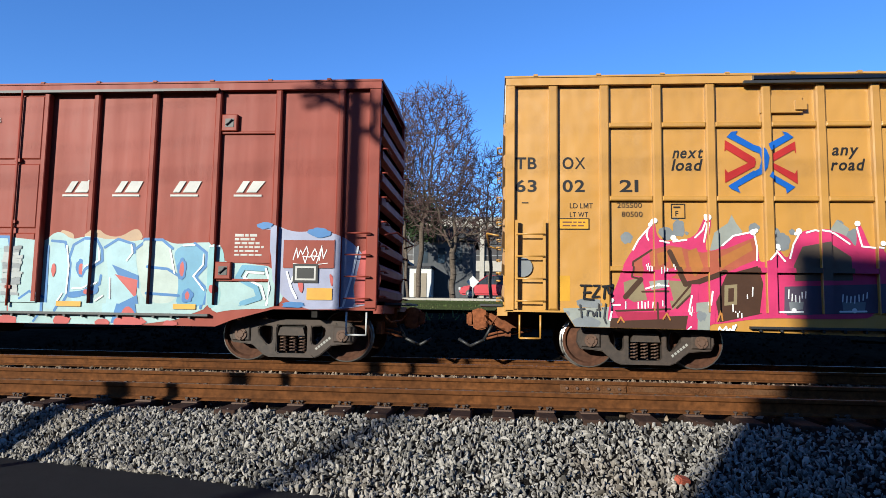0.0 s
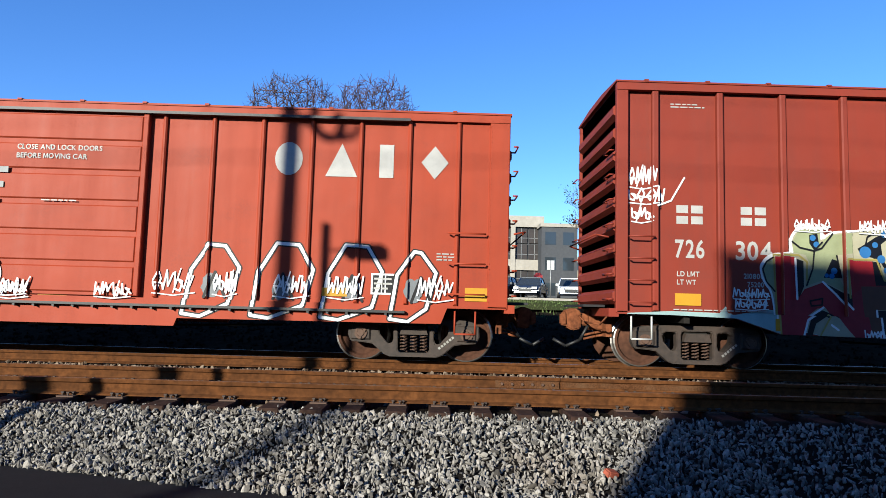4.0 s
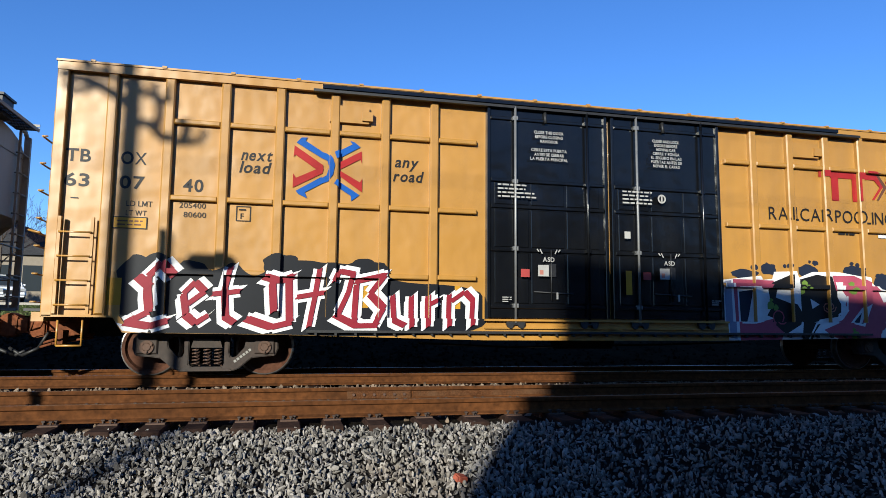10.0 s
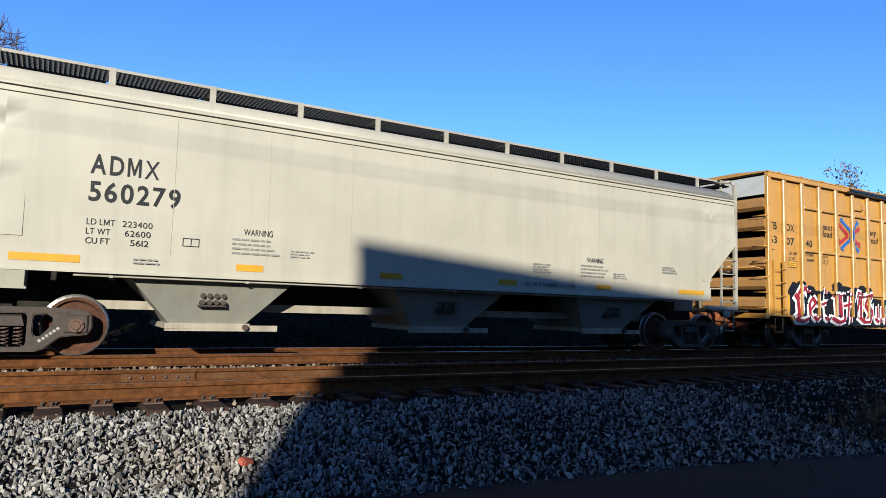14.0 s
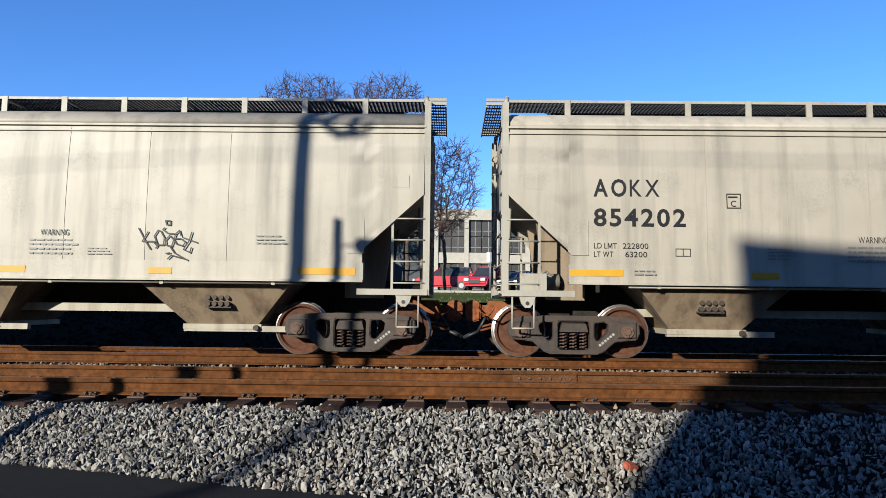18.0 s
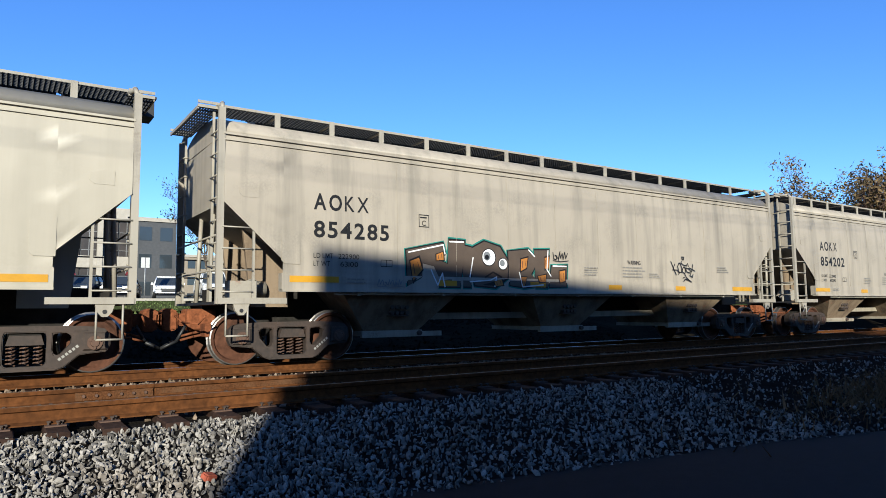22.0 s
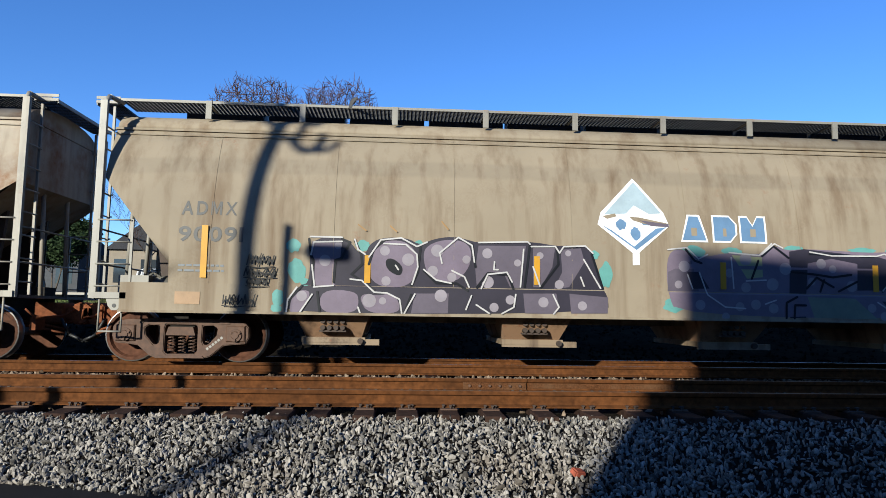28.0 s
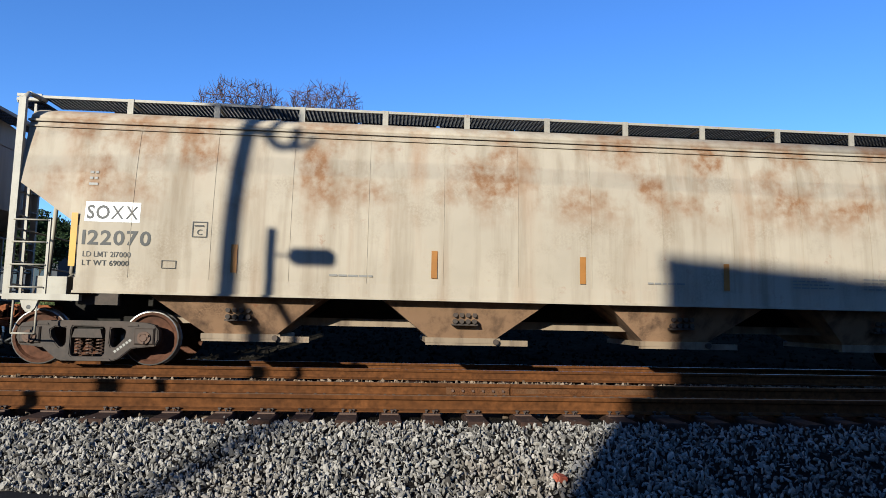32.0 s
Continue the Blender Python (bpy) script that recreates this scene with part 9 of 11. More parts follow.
for pts in ([(9.49, 1.97), (9.55, 1.62), (9.53, 1.13)], [(10.08, 1.94), (10.11, 1.73), (9.91, 1.60)], [(10.68, 2.00), (10.71, 1.86), (10.61, 1.72)], [(11.39, 1.92), (11.49, 1.51)], [(12.00, 1.84), (12.00, 1.66), (11.83, 1.46), (12.03, 1.22)], [(10.34, 1.06), (10.32, 1.41)], [(12.15, 1.97), (12.28, 1.99)], [(11.63, 1.99), (11.83, 2.00)], [(9.64, 1.22), (9.90, 1.23), (10.08, 1.33)], [(9.38, 1.00), (9.46, 1.13)], [(10.08, 1.01), (10.21, 1.10)],):
    d.stroke(pts, 0.026, S_WHITE)
d.stroke([(13.10, 1.60), (12.72, 1.62), (12.62, 1.44), (12.95, 1.28), (13.02, 1.10), (12.72, 1.00)], 0.09, S_MIDBLUE)
d.stroke([(13.08, 1.52), (12.80, 1.54), (12.74, 1.44), (13.05, 1.30), (13.12, 1.08)], 0.035, S_WHITE)
d.soft([(13.67, 1.50), (13.80, 1.36), (13.77, 1.16), (13.70, 1.27)], S_CORAL)
d.soft([(14.22, 1.56), (14.32, 1.45), (14.28, 1.26)], S_CORAL)
for k, (x, z, a, b) in enumerate(((13.09, 2.35, 0.16, 0.06), (14.03, 2.23, 0.22, 0.08), (13.62, 0.99, 0.20, 0.05),)):
    d.blob(x, z, a, b, S_BLUE, k, 0.3)
d.stroke([(13.49, 1.55), (13.58, 1.27), (13.67, 1.11)], 0.036, S_WHITE)
d.stroke([(13.66, 1.58), (13.57, 1.38)], 0.036, S_WHITE)
d.stroke([(13.12, 1.60), (13.23, 1.26), (13.15, 0.98)], 0.036, S_WHITE)
d.stroke([(14.48, 0.96), (14.63, 1.51), (14.72, 1.99)], 0.036, S_WHITE)
d.poly([(14.66, 1.29), (14.79, 1.91), (15.06, 2.02), (15.12, 1.41), (15.03, 1.03), (14.70, 1.01)], S_CORAL)
d.rect(12.42, 13.20, 1.70, 2.28, P_MAROON)
d.rect(13.42, 14.34, 1.62, 2.10, P_MAROON)
d.lines(12.55, 13.08, 1.80, 2.20, 6, S_STENCIL_W, 8)
scrawl(d, 13.6, 14.2, 1.72, 1.98, S_WHITE, 0.014, 4, 25)
d.rect(13.60, 14.04, 1.37, 1.69, S_BLACK)
d.rect(13.64, 14.00, 1.41, 1.65, S_STENCIL_W)
d.rect(13.67, 13.97, 1.44, 1.62, S_BLACK)
d.put("graffiti", car_b, bsurf, bx, bz, True, "pale blue bubble graffiti with red touches", spec_b["sill"])
d = Decal(-7.535)
r = random.Random(4)
d.soft([(6.18, 1.25), (6.73, 1.23), (7.26, 1.26), (7.37, 1.13), (7.32, 0.58), (6.24, 0.59)], S_SAGE)
d.poly([(6.20, 1.11), (6.47, 1.14), (6.60, 0.99), (6.57, 0.61), (6.24, 0.61)], S_LIMY)
d.poly([(6.69, 0.99), (7.00, 1.05), (7.13, 0.91), (7.01, 0.60), (6.71, 0.60)], S_CREAMY)
for pts in ([(6.71, 1.12), (6.89, 0.99), (7.04, 1.05)], [(6.69, 0.85), (6.96, 0.88)], [(6.33, 1.16), (6.34, 0.98)],):
    d.stroke(pts, 0.035, S_WHITE)
for pts in ([(6.71, 1.16), (6.89, 1.03), (7.07, 1.09)], [(7.18, 0.60), (7.33, 0.82), (7.37, 1.13)],):
    d.stroke(pts, 0.031, S_INK)
d.soft([(7.26, 1.30), (7.57, 1.38), (7.66, 1.18), (7.88, 1.01), (8.15, 0.58), (7.27, 0.58), (7.37, 1.05)], S_AQUA2)
for x, z, a in ((7.45, 1.14, 0.114), (7.46, 1.00, 0.079), (7.45, 0.64, 0.150), (7.32, 0.63, 0.079), (7.58, 0.64, 0.070),):
    d.disc(x, z, a, S_MIDBLUE)
d.soft([(7.52, 1.36), (7.66, 1.45), (7.78, 1.43), (7.85, 1.23), (8.06, 1.15), (8.18, 0.58), (7.97, 0.58), (7.88, 1.00), (7.61, 1.23)], S_CORALS)
d.poly([(7.88, 1.14), (7.97, 1.16), (8.10, 0.59), (8.00, 0.58)], S_BLUE)
d.poly([(8.16, 1.02), (8.32, 1.15), (8.50, 1.02), (8.54, 0.59), (8.24, 0.58)], S_SKY)
d.poly([(8.50, 1.20), (8.59, 1.20), (8.62, 0.81), (8.53, 0.80)], S_CORAL)
d.soft([(7.86, 1.94), (7.96, 2.08), (8.14, 2.12), (8.49, 2.11), (8.50, 1.90), (7.90, 1.88)], S_ICE)
for pts in ([(7.89, 2.03), (8.14, 2.11), (8.49, 2.11)],):
    d.stroke(pts, 0.035, S_BLUE)
d.soft([(8.50, 1.16), (9.16, 1.21), (9.16, 0.60), (8.59, 0.59)], S_SKY)
for pts in ([(8.76, 1.03), (8.94, 1.16), (9.14, 1.04)], [(9.03, 0.64), (9.16, 0.82)],):
    d.stroke(pts, 0.040, S_BLUE)
for x0, x1, z0, z1 in ((6.07, 6.42, 1.12, 1.98), (6.52, 7.06, 1.12, 1.95), (7.62, 8.28, 1.10, 1.88), (8.37, 8.80, 1.08, 1.95)):
    n = int((z1 - z0) / 0.05)
    for k in range(n):
        z = z0 + (z1 - z0) * k / n
        a, b = x0 + r.uniform(0, 0.06), x1 - r.uniform(0, 0.10)
        us = np.linspace(a, b, 7)
        lo = [(u, z + 0.016 * math.sin(9 * u + k * 0.6) + r.uniform(-0.008, 0.008)) for u in us]
        hi = [(u, z + 0.052 + 0.016 * math.sin(9 * u + k * 0.6 + 0.5) + r.uniform(-0.01, 0.01)) for u in us[::-1]]
        d.poly(lo + hi, (S_PAPER, S_GREYPAPER)[r.randrange(2)])
d.rect(5.92, 6.0, 2.28, 2.85, S_PAPER)
d.rect(6.12, 6.2, 2.35, 2.55, S_PAPER)
scrawl(d, 6.72, 7.18, 1.82, 2.0, S_WHITE, 0.03, 5, 27)
d.put("torn_paper", car_b, bsurf, bx, bz, True, "torn paper and paint scraps on the door", spec_b["sill"])
for x, z, w, h in ((1.23, 1.18, 0.44, 0.20), (9.66, 0.95, 0.45, 0.09), (14.07, 1.18, 0.44, 0.20), (7.5, 0.86, 0.45, 0.10), (2.72, 0.80, 0.14, 0.20), (11.75, 0.93, 0.4, 0.09)):
    stripe(car_b, x - 7.535, z, w, h, (SIDE - 0.001 if z < 0.97 else SIDE + 0.10) - 0.02)
# orange-red car
csurf, cx3, cz3 = box_surface(15.1, spec_c["ribs"], 0.07, 0.06, ((6.1, 9.0, SIDE - 0.032),))
d = Decal(-7.55)
for x0, x1 in ((0.95, 1.50), (1.78, 2.33)):
    d.rect(x0, x1, 2.02, 2.33, S_BLACK)
d.text("CA", 0.98, 2.05, 0.25, W, "bold", 0.48)
d.text("GY", 1.82, 2.05, 0.25, W, "bold", 0.48)
d.text("CLOSE AND LOCK DOORS", 6.83, 3.39, 0.085, W, "bold", 1.42)
d.text("BEFORE MOVING CAR", 6.83, 3.24, 0.085, W, "bold", 1.18)
for k, x in enumerate((11.12, 12.0, 12.84, 13.6)):
    w, g = (0.47, 0.50, 0.34, 0.46)[k], 0.13
    z0, z1 = 3.09, 3.66
    if k == 0:
        d.disc(x + w / 2, (z0 + z1) / 2, w / 2, W, (z1 - z0) / 2)
    elif k == 1:
        d.poly([(x - 0.02, z0), (x + w / 2, z1), (x + w + 0.02, z0)], W)
    elif k == 2:
        d.rect(x + w / 2 - 0.12, x + w / 2 + 0.12, z0, z1, W)
    else:
        d.poly([(x, (z0 + z1) / 2), (x + w / 2, z1), (x + w, (z0 + z1) / 2), (x + w / 2, z0)], W)
d.rect(12.82, 13.24, 1.12, 1.47, S_WHITE)
d.rect(12.85, 13.21, 1.15, 1.44, S_BLACK)
for x in (12.99, 13.05):
    d.rect(x, x + 0.02, 1.15, 1.44, S_WHITE)
d.lines(12.87, 13.2, 1.18, 1.42, 3, W, 5)
d.lines(7.3, 7.95, 2.51, 2.56, 1, W, 6)
d.lines(13.9, 14.3, 1.7, 1.85, 3, W, 7)
for k in range(7):
    d.bar([(5.3 + 0.03 * (k % 2), 2.12 + 0.13 * k), (5.6, 2.16 + 0.13 * k)], 0.075, S_PAPER)
for x, z in ((6.42, 2.98), (6.36, 2.73), (6.3, 2.45)):
    d.rect(x, x + 0.30, z, z + 0.10, S_PAPER)
d.put_words(car_c, csurf, cx3, cz3, True, "white stencilled lettering and blocks")
d = Decal(-7.55)
scrawl(d, 0.92, 1.5, 2.82, 3.15, S_WHITE, 0.035, 5, 40)
d.stroke([(1.02, 3.55), (1.25, 3.62), (1.36, 3.45), (1.12, 3.28), (1.0, 3.22), (1.5, 3.28)], 0.035, S_WHITE)
scrawl(d, 0.95, 1.48, 1.85, 2.0, S_WHITE, 0.03, 4, 41)
d.soft([(0.97, 0.68), (0.95, 1.16), (1.00, 1.41), (1.22, 1.51), (1.53, 1.46), (1.59, 1.31), (1.36, 1.14), (1.20, 0.69)], S_TEAL)
d.soft([(2.39, 1.74), (2.59, 1.97), (2.73, 1.82), (2.55, 1.50)], S_TEAL)
d.soft([(5.54, 1.59), (5.76, 1.80), (5.88, 1.73), (5.71, 1.38)], S_TEAL)
d.soft([(6.30, 0.80), (6.65, 0.82), (6.71, 0.54), (6.34, 0.53)], S_TEAL)
d.soft([(1.14, 0.63), (1.18, 0.97), (1.51, 1.16), (1.70, 1.45), (1.76, 1.84), (2.05, 1.98), (2.34, 1.95), (2.49, 1.74), (2.56, 1.53), (2.72, 1.82), (2.99, 1.91), (3.20, 1.82), (3.28, 1.69), (3.45, 1.80), (3.65, 1.87), (4.17, 1.76), (4.63, 1.91), (4.95, 1.97), (5.27, 1.89), (5.53, 1.64), (5.66, 1.46), (5.81, 1.66), (6.03, 1.85), (6.41, 1.78), (6.69, 1.52), (6.78, 1.24), (6.59, 0.90), (6.17, 0.86), (6.20, 0.53), (5.53, 0.51), (5.50, 0.66), (3.24, 0.65)], S_WHITE)
d.soft([(2.58, 1.29), (2.61, 1.64), (2.82, 1.83), (3.07, 1.86), (3.20, 1.75), (3.17, 1.48), (3.02, 1.18), (2.64, 1.12)], S_BLACK)
d.soft([(2.61, 1.31), (2.64, 1.63), (2.83, 1.80), (3.05, 1.83), (3.17, 1.73), (3.14, 1.48), (3.01, 1.21), (2.66, 1.14)], S_CORAL)
d.soft([(3.52, 1.78), (3.73, 1.85), (4.16, 1.72), (4.65, 1.86), (4.83, 1.72), (4.84, 1.35), (4.62, 1.10), (4.09, 1.08), (3.86, 1.14), (3.73, 1.55)], S_BLACK)
d.soft([(3.55, 1.77), (3.76, 1.84), (4.17, 1.69), (4.63, 1.84), (4.80, 1.71), (4.80, 1.36), (4.59, 1.13), (4.10, 1.11), (3.88, 1.16), (3.77, 1.55)], S_CORAL)
d.soft([(4.77, 1.87), (4.97, 1.93), (5.28, 1.84), (5.56, 1.48), (5.64, 1.09), (5.51, 0.85), (5.00, 0.94), (4.72, 1.06), (4.80, 1.47)], S_BLACK)
d.soft([(4.79, 1.84), (4.98, 1.90), (5.27, 1.81), (5.53, 1.47), (5.61, 1.11), (5.50, 0.88), (5.01, 0.97), (4.74, 1.08), (4.83, 1.47)], S_CORALS)
d.soft([(1.23, 0.61), (1.27, 0.96), (1.57, 1.14), (1.77, 1.45), (1.83, 1.83), (2.05, 1.95), (2.32, 1.89), (2.45, 1.60), (2.55, 1.20), (2.79, 1.03), (2.86, 0.64), (2.11, 0.62), (2.07, 0.90), (1.85, 0.88), (1.81, 0.62)], S_BLACK)
d.soft([(1.25, 0.63), (1.30, 0.97), (1.60, 1.14), (1.79, 1.43), (1.84, 1.80), (2.05, 1.91), (2.31, 1.86), (2.42, 1.58), (2.52, 1.20), (2.75, 1.04), (2.83, 0.66), (2.10, 0.65), (2.07, 0.94), (1.87, 0.90), (1.83, 0.65)], S_ROSE)
d.soft([(2.83, 0.63), (2.82, 0.97), (3.21, 1.03), (3.36, 1.35), (3.25, 1.64), (3.43, 1.77), (3.68, 1.76), (3.79, 1.52), (3.87, 1.05), (3.99, 0.97), (3.93, 0.64)], S_BLACK)
d.soft([(2.85, 0.65), (2.85, 0.99), (3.23, 1.05), (3.38, 1.33), (3.26, 1.61), (3.44, 1.74), (3.66, 1.72), (3.77, 1.50), (3.84, 1.07), (3.96, 0.98), (3.91, 0.66)], S_ROSE)
d.soft([(4.04, 0.65), (4.07, 1.05), (4.55, 1.09), (4.75, 0.65)], S_BLACK)
d.soft([(4.06, 0.67), (4.10, 1.03), (4.53, 1.07), (4.72, 0.67)], S_ROSE)
d.soft([(4.75, 0.66), (4.78, 0.99), (5.58, 0.92), (5.56, 0.65)], S_BLACK)
d.soft([(4.78, 0.67), (4.81, 0.98), (5.55, 0.91), (5.53, 0.67)], S_ROSE)
d.soft([(5.79, 1.10), (5.89, 1.69), (6.05, 1.80), (6.37, 1.72), (6.69, 1.43), (6.72, 1.23), (6.20, 1.08), (6.16, 0.86), (5.82, 0.89)], S_BLACK)
d.soft([(5.81, 1.11), (5.91, 1.66), (6.06, 1.77), (6.36, 1.69), (6.65, 1.42), (6.69, 1.24), (6.20, 1.11), (6.16, 0.89), (5.84, 0.92)], S_ROSE)
for x, z, a in ((5.88, 0.69, 0.261),):
    d.disc(x, z, a, S_CORAL)
d.soft([(3.15, 1.05), (3.31, 1.24), (3.33, 0.94), (3.16, 0.91)], S_TEAL)
d.soft([(3.89, 0.99), (4.03, 0.99), (4.01, 0.68), (3.89, 0.68)], S_TEAL)
d.soft([(1.91, 0.74), (2.09, 0.78), (2.10, 0.65), (1.91, 0.65)], S_TEAL)
d.soft([(4.92, 1.06), (5.09, 1.42), (5.07, 1.01)], S_TEAL)
for x, z, a in ((2.95, 1.43, 0.065), (2.98, 1.62, 0.049), (2.85, 1.23, 0.060), (3.90, 1.58, 0.071), (4.07, 1.44, 0.071), (3.93, 1.26, 0.060), (4.17, 1.59, 0.054), (4.96, 1.31, 0.076), (5.09, 1.72, 0.049), (5.77, 0.57, 0.043),):
    d.disc(x, z, a, S_ROSE)
for x, z, a in ((2.08, 1.02, 0.065), (2.28, 0.89, 0.076), (3.64, 0.98, 0.076), (3.28, 0.79, 0.076), (4.31, 0.83, 0.076), (4.58, 1.60, 0.071), (5.19, 1.53, 0.054), (5.32, 1.63, 0.054), (5.92, 1.17, 0.065), (6.06, 0.77, 0.060), (3.66, 1.22, 0.043), (5.23, 0.80, 0.054), (1.81, 0.79, 0.043), (6.40, 1.39, 0.049),):
    d.disc(x, z, a, S_STAR)
d.star(2.73, 1.47, 0.16, S_ROSE, 0.5)
d.star(2.54, 0.84, 0.15, S_STAR, 0.4)
d.star(2.99, 0.83, 0.15, S_STAR, 0.1)
d.star(3.54, 1.41, 0.16, S_STAR, 0.9)
d.star(4.39, 1.45, 0.17, S_STAR, 0.0)
d.star(1.44, 0.81, 0.14, S_ROSE, 0.5)
d.star(1.55, 0.90, 0.09, S_CORAL, 0.9)
d.star(5.90, 0.60, 0.13, S_ROSE, 0.1)
d.stroke([(1.98, 1.49), (2.04, 1.35), (1.96, 1.24), (2.05, 1.18)], 0.027, S_BLACK)
scrawl(d, 6.62, 7.21, 0.94, 1.22, S_WHITE, 0.03, 5, 43)
d.rect(4.9, 5.75, 1.05, 1.36, P_RED)
d.text("78", 1.10, 1.61, 0.23, S_STENCIL_W, "bold", 0.32)
d.text("28", 1.87, 1.61, 0.23, S_STENCIL_W, "bold", 0.33)
d.text("LD LMT", 1.10, 1.31, 0.08, S_STENCIL_W, "bold", 0.40)
d.text("LT WT", 1.10, 1.16, 0.08, S_STENCIL_W, "bold", 0.32)
d.lines(1.85, 2.2, 1.12, 1.4, 2, S_STENCIL_W, 3)
d.put("graffiti", car_c, csurf, cx3, cz3, True, "pink bubble graffiti with dots, stars and teal", spec_c["sill"])
d = Decal(-7.55)
for k, (x0, x1, zt) in enumerate(((9.72, 10.62, 1.88), (10.85, 11.85, 1.93), (12.0, 13.0, 1.93), (13.15, 13.9, 1.85))):
    pts = [(x0, 0.72), (x0 + 0.1, 1.45), (x0 + 0.38, zt), (x1 - 0.25, zt - 0.02), (x1, 1.5), (x1 - 0.15, 0.9), (x0 + 0.3, 0.68), (x0, 0.72)]
    d.stroke(pts, 0.10, S_BLACK)
    d.stroke(pts, 0.055, S_WHITE)
    d.blob((x0 + x1) / 2, 1.2, 0.16, 0.2, S_GREY, 90 + k, 0.3)
    d.stroke([(x0 + 0.35, 1.0), (x0 + 0.5, 1.42), (x0 + 0.68, 1.0)], 0.05, S_BLACK)
for x0, x1 in ((9.2, 9.9), (10.2, 10.6), (11.2, 11.8), (12.1, 12.7), (13.6, 14.2), (6.5, 7.2), (8.3, 8.9)):
    scrawl(d, x0, x1, 0.98 if x0 < 9.1 else 1.08, 1.2 if x0 < 9.1 else 1.42, S_WHITE, 0.028, 4, int(x0 * 10))
d.put("graffiti", car_c, csurf, cx3, cz3, True, "white outlined graffiti letters", spec_c["sill"])
for x, z, w, h in ((0.5, 1.16, 0.46, 0.22), (2.96, 1.14, 0.42, 0.09), (5.37, 0.90, 0.48, 0.10), (7.56, 1.01, 0.48, 0.10), (12.22, 1.14, 0.42, 0.14), (14.61, 1.16, 0.44, 0.22)):
    stripe(car_c, x - 7.55, z, w, h, (SIDE - 0.001 if z < 0.97 else SIDE + 0.06) - 0.012)

# hoppers
MSURF = hopper_surface(MODERN, 1.57, 0.012)
MCUT = [1.582] + [1.8 + 0.25 * k for k in range(8)]


def hopper_words(car, L, number, u, load, light, cubic, plate, k=S_STENCIL, warn=(), hammer=None, code="", tone=None):
    d = Decal(-L / 2)
    if code:
        d.text(code, u, 2.74, 0.29, tone or k, "bold", 0.95 if cubic else 1.1, 0, 0.24)
    else:
        d.marks(u, u + 0.93, 2.74, 0.29, 4, k)
    d.text(number, u, 2.24 if not cubic else 2.33, 0.29, k, "bold", 1.53 if not cubic else 1.28, 0, 0.17)
    d.text("LD LMT", u, 1.86 if not cubic else 1.97, 0.09, k, "plain", 0.38)
    d.text(load, u + 0.48, 1.86 if not cubic else 1.97, 0.09, k, "plain", 0.42)
    d.text("LT WT", u, 1.72 if not cubic else 1.83, 0.09, k, "plain", 0.32)
    d.text(light, u + 0.52, 1.72 if not cubic else 1.83, 0.09, k, "plain", 0.36)
    if cubic:
        d.text("CU FT", u, 1.69, 0.09, k, "plain", 0.32)
        d.text(cubic, u + 0.60, 1.69, 0.09, k, "plain", 0.26)
    if plate:
        x = plate
        for a, b, z0, z1 in ((x, x + 0.24, 2.55, 2.565), (x, x + 0.24, 2.785, 2.80), (x, x + 0.015, 2.55, 2.80), (x + 0.225, x + 0.24, 2.55, 2.80)):
            d.rect(a, b, z0, z1, k)
        d.text("C", x + 0.07, 2.58, 0.10, k, "plain")
        d.lines(x + 0.03, x + 0.21, 2.71, 2.77, 1, k, 2)
    for a, b, z0, z1 in ((u + 1.35, u + 1.6, 1.74, 1.75), (u + 1.35, u + 1.6, 1.86, 1.87), (u + 1.35, u + 1.36, 1.74, 1.87), (u + 1.59, u + 1.6, 1.74, 1.87), (u + 1.47, u + 1.48, 1.74, 1.87)):
        d.rect(a, b, z0, z1, k)
    for w in warn:
        d.text("WARNING", w, 1.99, 0.10, k, "plain", 0.48)
        d.lines(w - 0.18, w + 0.66, 1.65, 1.95, 4, S_PRINT, int(w * 3))
        d.lines(w + 0.80, w + 1.25, 1.66, 1.80, 3, S_PRINT, int(w * 5))
        if w > 5:
            d.lines(w - 1.5, w - 1.0, 1.68, 1.90, 4, S_PRINT, int(w * 7))
    if hammer:
        d.text("DO NOT HAMMER ON CAR", hammer, 1.395, 0.085, k, "plain", 1.36)
    d.lines(u - 0.1 + 0.75, u + 1.1, 1.41, 1.52, 2, S_PRINT, 4)
    d.lines(L - 2.9, L - 2.35, 1.86, 2.04, 3, S_PRINT, 11)
    d.put_words(car, MSURF, (), MCUT, False, "black stencilled lettering")


def strips(car, L, spots, y):
    for u0, u1, z in spots:
        stripe(car, (u0 + u1) / 2 - L / 2, z, u1 - u0, 0.11, y)


hopper_words(car_e, 17.3, "560279", 2.22, "223400", "62600", "5612", 0, S_STENCIL, (4.51, 12.02), 10.31, "ADMX")
hopper_words(car_f, 16.25, "854202", 1.52, "222800", "63200", "", 3.73, S_STENCIL, (5.89, 9.79), None, "AOKX")
hopper_words(car_g, 16.45, "854285", 1.68, "222900", "63100", "", 3.88, S_STENCIL, (9.91,), None, "AOKX")
hopper_words(car_h, 17.0, "560058", 2.15, "223500", "62500", "5612", 0, S_STENCIL, (4.5, 11.95), 10.23, "ADMX")
hopper_words(car_k, 16.45, "854291", 1.68, "222900", "63100", "", 3.88, S_STENCIL, (9.91,), None, "AOKX")
SILLY = -(MODERN(1.57) + 0.016)
strips(car_e, 17.3, ((1.29, 2.17, 1.45), (4.42, 4.86, 1.45), (9.65, 10.11, 1.45), (12.31, 12.76, 1.45), (15.01, 15.93, 1.45), (7.0, 7.45, 1.45)), SILLY)
